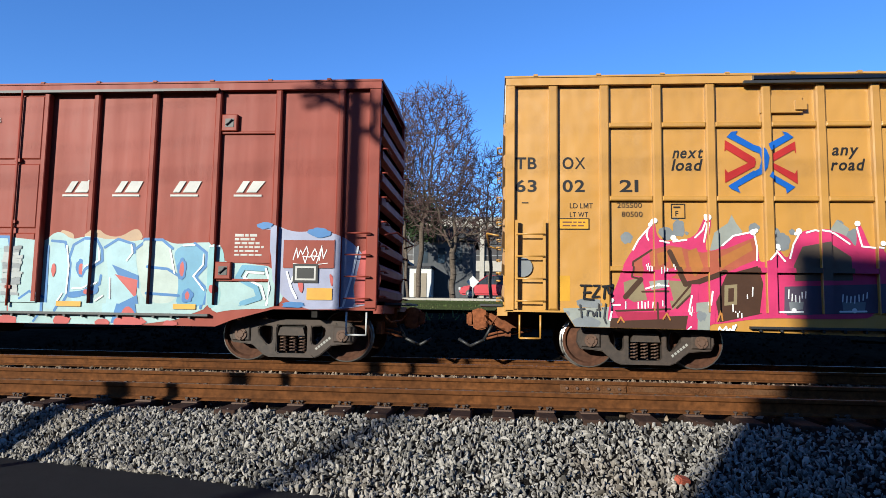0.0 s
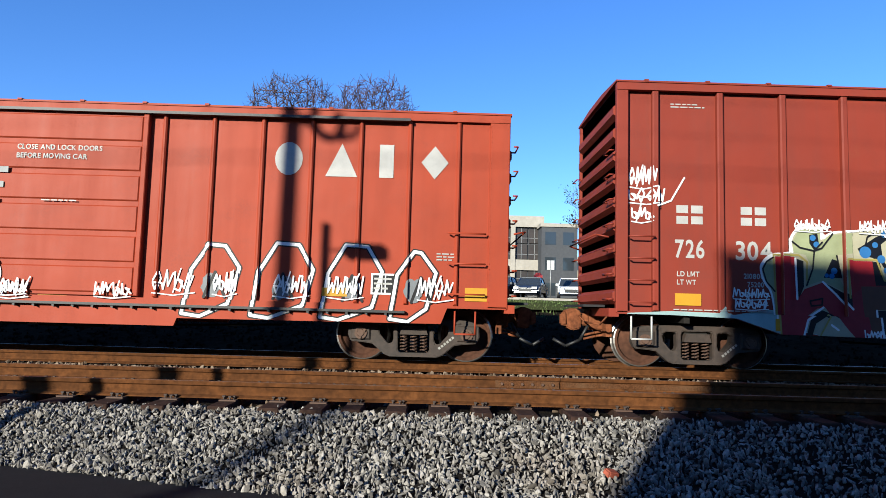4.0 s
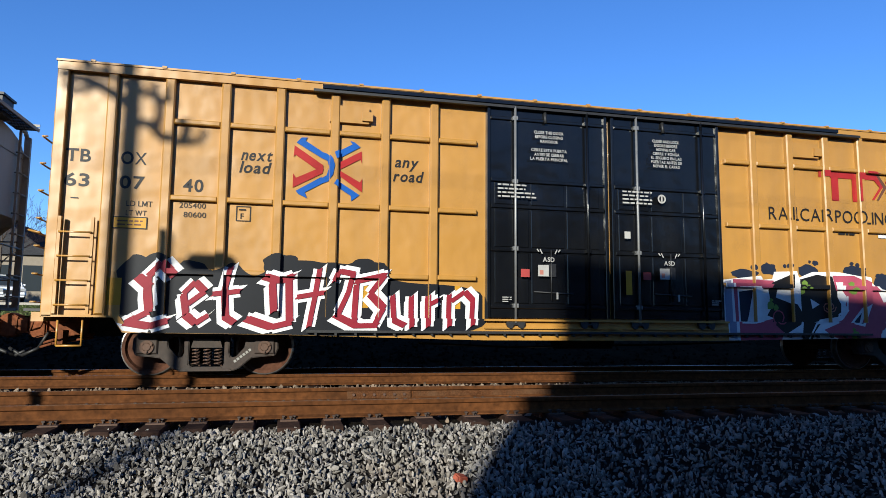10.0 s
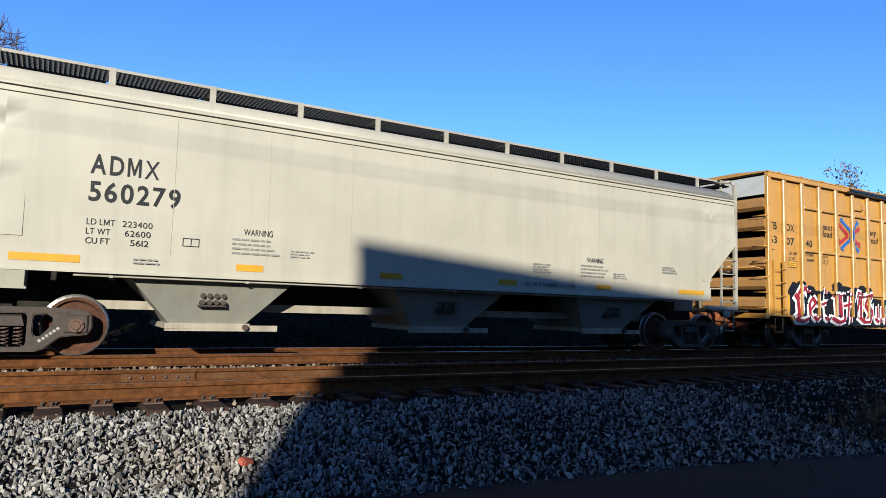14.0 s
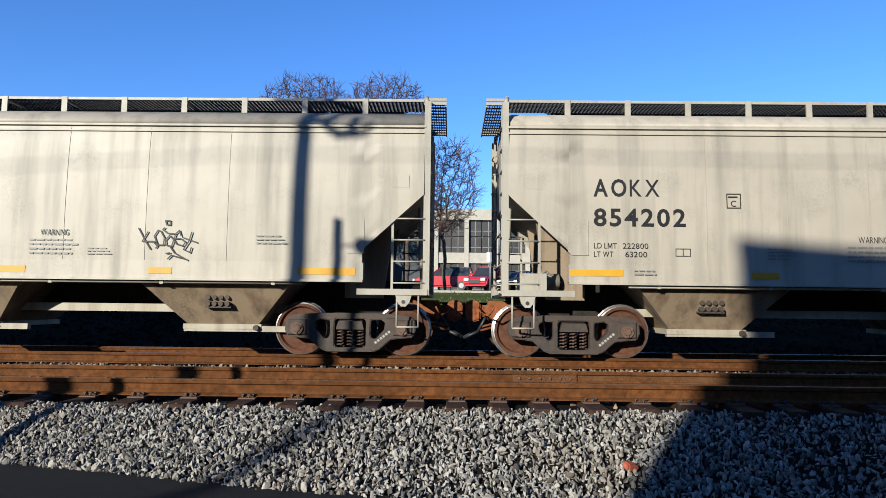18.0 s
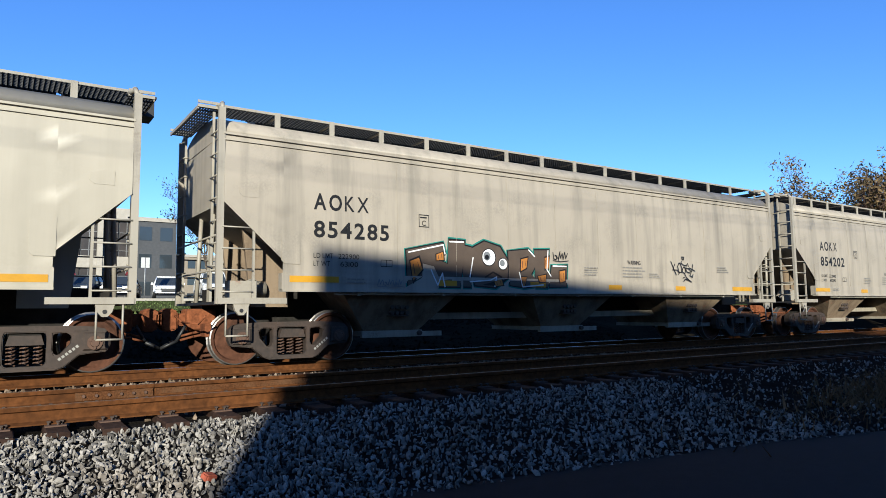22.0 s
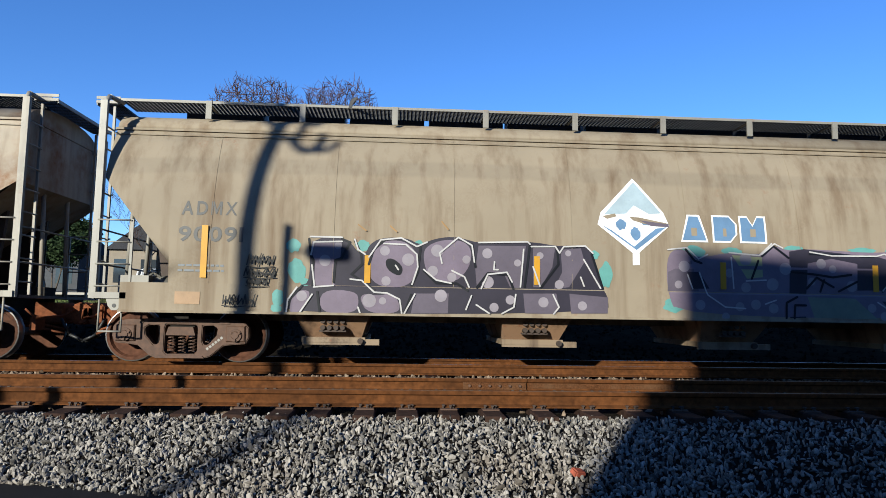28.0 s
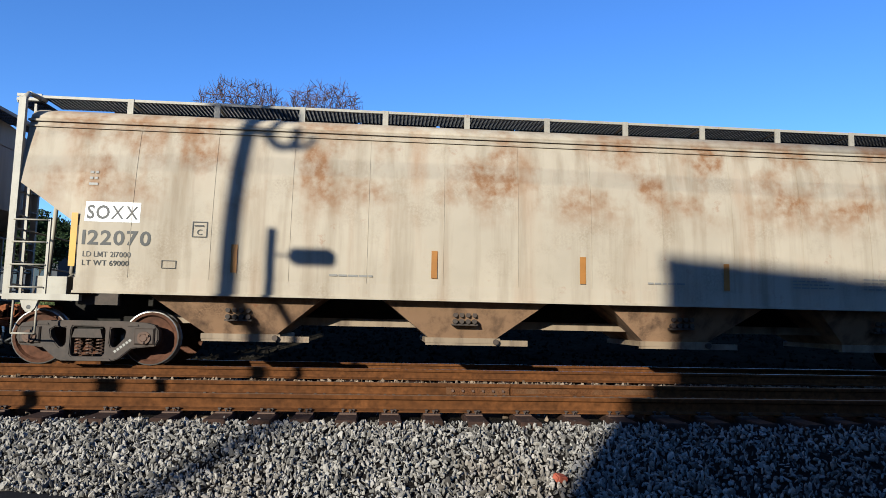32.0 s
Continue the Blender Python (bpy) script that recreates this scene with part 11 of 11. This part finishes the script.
d.poly([(5.26, 1.21), (5.82, 1.22), (5.81, 0.89), (5.20, 0.88)], S_GREYPURPLE)
d.poly([(7.07, 1.24), (7.63, 1.25), (7.67, 1.02), (7.58, 0.91), (7.10, 0.91)], S_GREYPURPLE)
d.poly([(7.85, 1.25), (8.51, 1.20), (8.50, 0.93), (7.88, 0.92)], S_GREYPURPLE)
d.soft([(4.76, 1.77), (4.89, 1.79), (5.06, 1.65), (5.03, 1.50), (4.91, 1.52), (4.78, 1.62)], S_INK)
for x, z, a in ((3.77, 1.73, 0.095), (3.98, 1.98, 0.060), (4.75, 1.91, 0.082), (5.14, 1.77, 0.103), (4.78, 1.41, 0.077), (5.62, 1.93, 0.103), (5.55, 1.59, 0.086), (5.87, 1.49, 0.077), (3.41, 1.14, 0.086), (4.51, 1.08, 0.112), (4.73, 1.08, 0.060), (6.46, 1.90, 0.086), (6.47, 1.42, 0.103), (6.85, 1.13, 0.077), (6.58, 1.00, 0.077), (7.41, 1.10, 0.086), (7.35, 1.88, 0.060), (6.97, 1.75, 0.060), (7.83, 1.93, 0.052), (7.68, 1.40, 0.077), (8.07, 1.05, 0.077), (5.69, 1.18, 0.103), (6.11, 1.79, 0.069),):
    d.disc(x, z, a, S_DOT)
for pts in ([(3.50, 2.08), (3.54, 1.81), (3.58, 1.74), (3.58, 1.31)], [(4.04, 2.09), (4.17, 2.04), (4.04, 1.77), (3.94, 1.73), (3.92, 1.38)], [(4.25, 2.07), (4.36, 1.84), (4.38, 1.68), (4.21, 1.51), (4.34, 1.43), (4.59, 1.26)], [(4.49, 1.68), (4.56, 1.93), (4.73, 2.08)], [(5.34, 1.99), (5.30, 1.57), (5.20, 1.34)], [(5.40, 1.59), (5.61, 1.39), (5.95, 1.39), (6.14, 1.27)], [(6.20, 2.05), (6.26, 1.67)], [(7.18, 2.09), (7.09, 1.35)], [(7.64, 2.02), (7.66, 1.74), (7.37, 1.35)], [(8.23, 1.92), (8.42, 1.35)], [(3.17, 0.87), (3.21, 1.08), (3.41, 1.31)], [(5.09, 0.88), (5.20, 1.19)], [(3.71, 0.86), (3.66, 1.21)], [(6.29, 1.33), (6.47, 1.57), (6.81, 1.55), (6.90, 1.32)],):
    d.stroke(pts, 0.039, S_INK)
for pts in ([(3.52, 2.12), (4.04, 2.12)], [(4.04, 2.05), (3.58, 2.03), (3.54, 1.82)], [(3.56, 1.65), (3.61, 1.31)], [(3.92, 1.32), (3.60, 1.29)], [(4.25, 2.09), (4.31, 1.92), (4.43, 1.84)], [(4.19, 1.43), (4.38, 1.41), (4.59, 1.22), (4.80, 1.21), (5.01, 1.11), (5.05, 0.88)], [(4.49, 1.80), (4.68, 2.09), (5.02, 2.13), (5.28, 1.99), (5.45, 2.07)], [(4.73, 2.03), (5.10, 2.02), (5.28, 1.86), (5.30, 1.65), (5.21, 1.36)], [(4.93, 1.67), (4.98, 1.60)], [(5.40, 1.61), (5.61, 1.44), (5.86, 1.39)], [(5.70, 1.72), (5.66, 1.89), (5.97, 2.16), (6.20, 2.03), (6.24, 1.75)], [(5.87, 1.60), (6.08, 1.50), (6.16, 1.33)], [(6.31, 2.08), (7.14, 2.11), (7.18, 2.07)], [(7.07, 1.98), (7.02, 1.35)], [(6.58, 1.76), (6.57, 1.63), (6.64, 1.63)], [(6.36, 1.31), (6.47, 1.55), (6.79, 1.59), (6.88, 1.43)], [(7.20, 2.03), (7.61, 2.04), (7.68, 1.93), (7.75, 2.04), (8.12, 2.06), (8.25, 1.94)], [(7.23, 1.69), (7.35, 1.37)], [(8.09, 1.83), (8.38, 1.35)], [(8.04, 1.53), (8.10, 1.38)], [(3.17, 0.87), (3.19, 1.08), (3.33, 1.28)], [(3.38, 0.86), (3.58, 1.17)], [(5.09, 0.88), (5.26, 1.20)], [(4.33, 0.97), (4.37, 0.87)], [(7.57, 1.23), (7.67, 1.02), (7.58, 0.91)], [(6.11, 0.96), (6.20, 1.19)], [(6.28, 1.04), (6.50, 0.90)], [(6.94, 1.22), (6.91, 1.01), (6.71, 0.90)],):
    d.stroke(pts, 0.026, S_GHOST)
for pts in ([(4.30, 2.34), (4.43, 2.24)], [(4.83, 2.33), (4.94, 2.23)], [(5.69, 2.42), (5.80, 2.29)],):
    d.stroke(pts, 0.021, S_AMBER)
scrawl(d, 2.51, 2.95, 1.62, 1.80, S_BLACK, 0.022, 4, 74)
scrawl(d, 2.47, 2.98, 1.44, 1.58, S_BLACK, 0.022, 5, 78)
scrawl(d, 2.51, 2.86, 1.30, 1.42, S_BLACK, 0.022, 4, 79)
scrawl(d, 2.14, 2.64, 0.98, 1.14, S_BLACK, 0.02, 4, 75)
d.put("graffiti", car_i, ISURF, (), ICUT, False, "mauve graffiti letters with white outlines and pale dots")
d = Decal(-8.925)
for k, (x, z, a, b) in enumerate(((10.00, 1.99, 0.211, 0.125), (10.67, 2.02, 0.192, 0.067), (11.77, 2.04, 0.192, 0.106), (13.01, 2.08, 0.240, 0.058), (13.54, 2.07, 0.125, 0.077), (14.55, 1.99, 0.288, 0.125), (14.81, 1.81, 0.163, 0.192), (14.87, 1.45, 0.182, 0.211), (14.89, 1.12, 0.307, 0.192), (15.18, 1.03, 0.240, 0.106), (15.41, 1.18, 0.096, 0.086), (15.68, 1.41, 0.144, 0.086), (15.94, 1.43, 0.086, 0.077), (9.65, 1.08, 0.192, 0.115), (15.59, 1.36, 0.067, 0.048),)):
    d.blob(x, z, a, b, S_AQUA, k, 0.25)
d.soft([(9.53, 2.00), (9.86, 2.05), (10.06, 1.88), (10.67, 2.02), (11.20, 1.96), (11.40, 2.16), (11.67, 2.05), (11.95, 2.10), (13.20, 2.04), (13.68, 2.10), (14.16, 2.14), (14.69, 1.89), (14.83, 1.57), (14.80, 1.35), (14.71, 0.92), (9.69, 0.91), (9.53, 1.32)], S_MAUVE)
d.poly([(9.55, 1.65), (9.96, 1.85), (10.09, 1.33), (9.54, 1.32)], S_GREYPURPLE)
d.poly([(10.67, 1.96), (11.20, 1.93), (11.21, 1.59), (10.93, 1.56)], S_LIMY)
d.poly([(11.69, 2.04), (11.95, 2.09), (13.25, 1.97), (13.26, 1.40), (12.89, 1.39), (12.90, 1.85), (12.44, 1.93), (12.01, 1.84), (11.95, 0.91), (11.67, 0.90)], S_MURK)
d.poly([(13.25, 1.99), (13.68, 1.86), (13.36, 1.39), (13.26, 1.40)], S_MURK)
d.poly([(13.32, 1.21), (13.89, 1.21), (14.04, 0.91), (13.57, 0.91)], S_MURK)
d.poly([(9.88, 1.66), (10.09, 1.66), (10.27, 1.38), (9.99, 1.37)], S_MURK)
d.poly([(11.99, 1.26), (12.84, 1.25), (13.23, 0.90), (12.10, 0.91)], S_SAGE)
d.soft([(14.04, 0.91), (14.09, 1.08), (14.27, 1.20), (14.51, 1.19), (14.68, 1.00), (14.66, 0.92)], S_MURK)
for k, (x, z, a, b) in enumerate(((14.25, 0.93, 0.134, 0.058), (13.72, 1.60, 0.077, 0.144),)):
    d.blob(x, z, a, b, S_AQUA, k, 0.25)
for x, z, a in ((9.83, 1.75, 0.096), (10.91, 1.89, 0.106), (11.61, 1.74, 0.106), (11.38, 1.47, 0.106), (10.91, 1.41, 0.086), (10.62, 1.65, 0.077), (12.25, 1.84, 0.086), (12.79, 1.46, 0.096), (12.45, 1.75, 0.067), (13.90, 1.92, 0.096), (14.15, 1.45, 0.077), (14.63, 1.40, 0.086), (14.67, 1.67, 0.086), (14.00, 1.78, 0.067), (13.60, 1.46, 0.106), (10.10, 1.10, 0.086), (10.79, 1.08, 0.077), (11.07, 1.12, 0.086), (11.38, 1.06, 0.086), (13.35, 0.95, 0.077), (13.99, 1.03, 0.077), (10.54, 0.91, 0.067), (9.73, 1.44, 0.067), (14.36, 1.45, 0.067), (13.13, 1.09, 0.077), (12.07, 1.53, 0.067),):
    d.disc(x, z, a, S_DOT)
for pts in ([(9.86, 2.04), (10.01, 1.85), (10.13, 1.81)], [(11.20, 1.95), (11.41, 2.13), (11.67, 1.93)], [(11.01, 1.56), (11.13, 1.87)], [(11.71, 1.69), (12.16, 1.65), (12.45, 1.61), (12.78, 1.66)], [(11.98, 1.41), (12.16, 1.60), (12.46, 1.44)], [(13.34, 1.38), (13.69, 1.82), (14.03, 1.37)], [(14.21, 2.04), (14.65, 1.81), (14.79, 1.45)], [(12.05, 2.01), (13.20, 1.98)], [(13.68, 2.08), (14.35, 2.13)], [(11.60, 0.90), (11.61, 1.16), (11.80, 1.26)], [(11.74, 0.90), (11.76, 1.12), (11.95, 1.12)], [(14.09, 0.92), (14.13, 1.11), (14.42, 1.21), (14.68, 0.97)], [(12.22, 1.36), (12.29, 1.56)], [(12.55, 1.37), (12.88, 1.54)],):
    d.stroke(pts, 0.038, S_INK)
for pts in ([(9.55, 2.03), (9.88, 2.07), (10.08, 1.88), (10.24, 1.96)], [(10.62, 2.00), (11.15, 1.96), (11.38, 2.17)], [(11.19, 1.98), (11.43, 2.17), (11.57, 2.10)], [(10.91, 1.52), (11.26, 1.54)], [(10.09, 1.65), (10.23, 1.27), (10.53, 1.07), (10.88, 1.05)], [(10.65, 1.91), (10.69, 1.39)], [(12.05, 2.04), (12.44, 1.98), (13.23, 1.99)], [(13.25, 1.99), (13.39, 2.03), (13.61, 1.94), (13.64, 2.08), (14.35, 2.14), (14.17, 1.99), (14.65, 1.81), (14.82, 1.57), (14.80, 1.36)], [(13.34, 1.39), (13.71, 1.84), (13.81, 1.60)], [(13.41, 1.41), (13.69, 1.72), (14.01, 1.33)], [(14.19, 1.63), (14.29, 1.34)], [(13.37, 1.10), (13.54, 0.98)], [(13.44, 1.14), (13.75, 0.98)], [(13.78, 1.10), (14.04, 1.10)], [(14.06, 0.92), (14.18, 1.13), (14.46, 1.17), (14.68, 0.95)], [(13.23, 1.19), (13.37, 1.10)], [(9.88, 1.61), (9.97, 1.37)], [(11.23, 1.13), (11.42, 1.20)], [(14.94, 1.17), (15.02, 0.98)], [(14.97, 1.15), (15.09, 1.17)], [(15.12, 1.15), (15.08, 1.09), (15.21, 1.05), (15.14, 0.97)],):
    d.stroke(pts, 0.024, S_GHOST)
d.put("graffiti", car_i, ISURF, (), ICUT, False, "dusty purple graffiti with pale dots and white outlines")
for u, z, h in ((1.81, 1.84, 0.86), (4.47, 1.60, 0.46), (7.3, 1.63, 0.48), (10.51, 1.60, 0.46), (13.22, 1.60, 0.46), (16.21, 1.82, 0.88)):
    stripe(car_i, u - 8.925, z, 0.10, h, -ROUND_PROFILE(z) - 0.012)
bm = B()
box(bm, -7.55, -7.15, -ROUND_PROFILE(1.31) - 0.022, -ROUND_PROFILE(1.31), 0.98, 1.18)
part("placard", bm, S_PEACH, car_i)

JSURF = hopper_surface(TALL_PROFILE, 1.42, 0.012)
JCUT = [1.432] + [1.5 + 0.1 * k for k in range(24)]
d = Decal(-9.6)
d.rect(1.17, 2.03, 2.33, 2.66, S_WHITE)
d.text("SOXX", 1.20, 2.38, 0.22, S_STENCIL, "bold", 0.80)
d.text("122070", 1.16, 1.96, 0.23, S_STENCIL, "bold", 1.07)
d.text("LD LMT 217000", 1.19, 1.76, 0.085, S_STENCIL, "plain", 0.74)
d.text("LT WT 69000", 1.19, 1.62, 0.085, S_STENCIL, "plain", 0.72)
for a, b, z0, z1 in ((2.87, 3.11, 2.12, 2.135), (2.87, 3.11, 2.365, 2.38), (2.87, 2.885, 2.12, 2.38), (3.095, 3.11, 2.12, 2.38)):
    d.rect(a, b, z0, z1, S_STENCIL)
d.text("C", 2.95, 2.16, 0.09, S_STENCIL, "plain")
d.lines(2.90, 3.08, 2.28, 2.34, 1, S_STENCIL, 2)
for a, b, z0, z1 in ((2.42, 2.65, 1.60, 1.61), (2.42, 2.65, 1.72, 1.73), (2.42, 2.43, 1.60, 1.73), (2.64, 2.65, 1.60, 1.73)):
    d.rect(a, b, z0, z1, S_STENCIL)
d.lines(1.18, 1.35, 2.9, 3.2, 3, S_PRINT, 4)
for x in (5.1, 10.5, 13.1, 14.4, 16.6):
    d.lines(x, x + 0.8, 1.52, 1.60 if x < 12 else 1.75, 1 if x < 12 else 4, S_PRINT, int(x))
d.rect(15.35, 15.85, 1.55, 1.86, S_BLACK)
d.rect(15.58, 15.6, 1.55, 1.86, S_WHITE)
d.lines(17.0, 18.0, 1.8, 2.1, 3, S_PRINT, 9)
d.put_words(car_j, JSURF, (), JCUT, False, "black stencilled lettering on a white patch")
for u, z, h in ((1.03, 2.03, 0.86), (3.56, 1.79, 0.46), (6.83, 1.78, 0.46), (9.36, 1.75, 0.46), (11.90, 1.70, 0.46), (14.9, 1.75, 0.46), (17.85, 2.03, 0.86)):
    stripe(car_j, u - 9.6, z, 0.10, h, -TALL_PROFILE(z) - 0.012, S_FADED if h < 0.6 else YELLOW)
# small black shape fixed to the walkway, its kind not known
bm = B()
prism(bm, [(4.03, 4.50), (4.08, 4.50), (4.12, 4.60), (4.19, 4.68), (4.16, 4.70), (4.09, 4.665), (4.05, 4.61)], -0.95, -0.91)
flap = part("dark_scrap", bm, M_BLACK, car_i, "small black shape standing up from the walkway")
flap.location.x = -8.925


# seconds, metres that the train has rolled
ROLLED = [
    (0.0, 0.00), (0.5, 2.54), (1.0, 4.82), (1.5, 7.55), (2.0, 10.08), (2.5, 12.38),
    (3.0, 15.10), (3.5, 17.62), (5.5, 27.68), (6.0, 30.19), (6.5, 32.71), (7.0, 35.22),
    (7.5, 37.55), (8.0, 40.29), (8.5, 42.81), (9.0, 45.14), (9.5, 47.90), (10.0, 50.43),
    (10.5, 52.77), (11.0, 55.53), (11.5, 58.06), (12.0, 60.43), (12.5, 63.02), (13.0, 65.78),
    (13.5, 68.29), (14.0, 70.79), (14.5, 73.29), (15.0, 75.79), (15.5, 78.10), (17.5, 88.05),
    (18.0, 90.75), (18.5, 93.04), (19.0, 95.59), (19.5, 98.09), (20.0, 100.59), (20.5, 103.08),
    (21.0, 105.79), (21.5, 108.08), (22.0, 110.56), (22.5, 113.06), (23.0, 115.73), (23.5, 117.98),
    (24.0, 120.48), (24.5, 122.98), (25.0, 125.21), (25.5, 127.64), (26.0, 130.31), (26.5, 132.53),
    (28.5, 142.18), (29.0, 144.61), (29.5, 147.03), (30.0, 149.43), (30.5, 151.82), (31.0, 154.42),
    (31.5, 156.75), (32.0, 159.05),
]


def motions():
    """The train rolls to the right; its wheels turn with it."""
    for car, left, length in CARS:
        walk(car, [(t, pose(left + length / 2 + d, TRAIN_Y, 0)) for t, d in ROLLED])
    ts, ds = zip(*ROLLED)
    fine = np.arange(0, 32.001, 0.125)
    turned = np.degrees(np.interp(fine, ts, ds) / WR)
    for ws, x in wheelsets:
        walk(ws, [(float(t), pose(x, 0, WR, 0, float(a), 0)) for t, a in zip(fine, turned)])


motions()
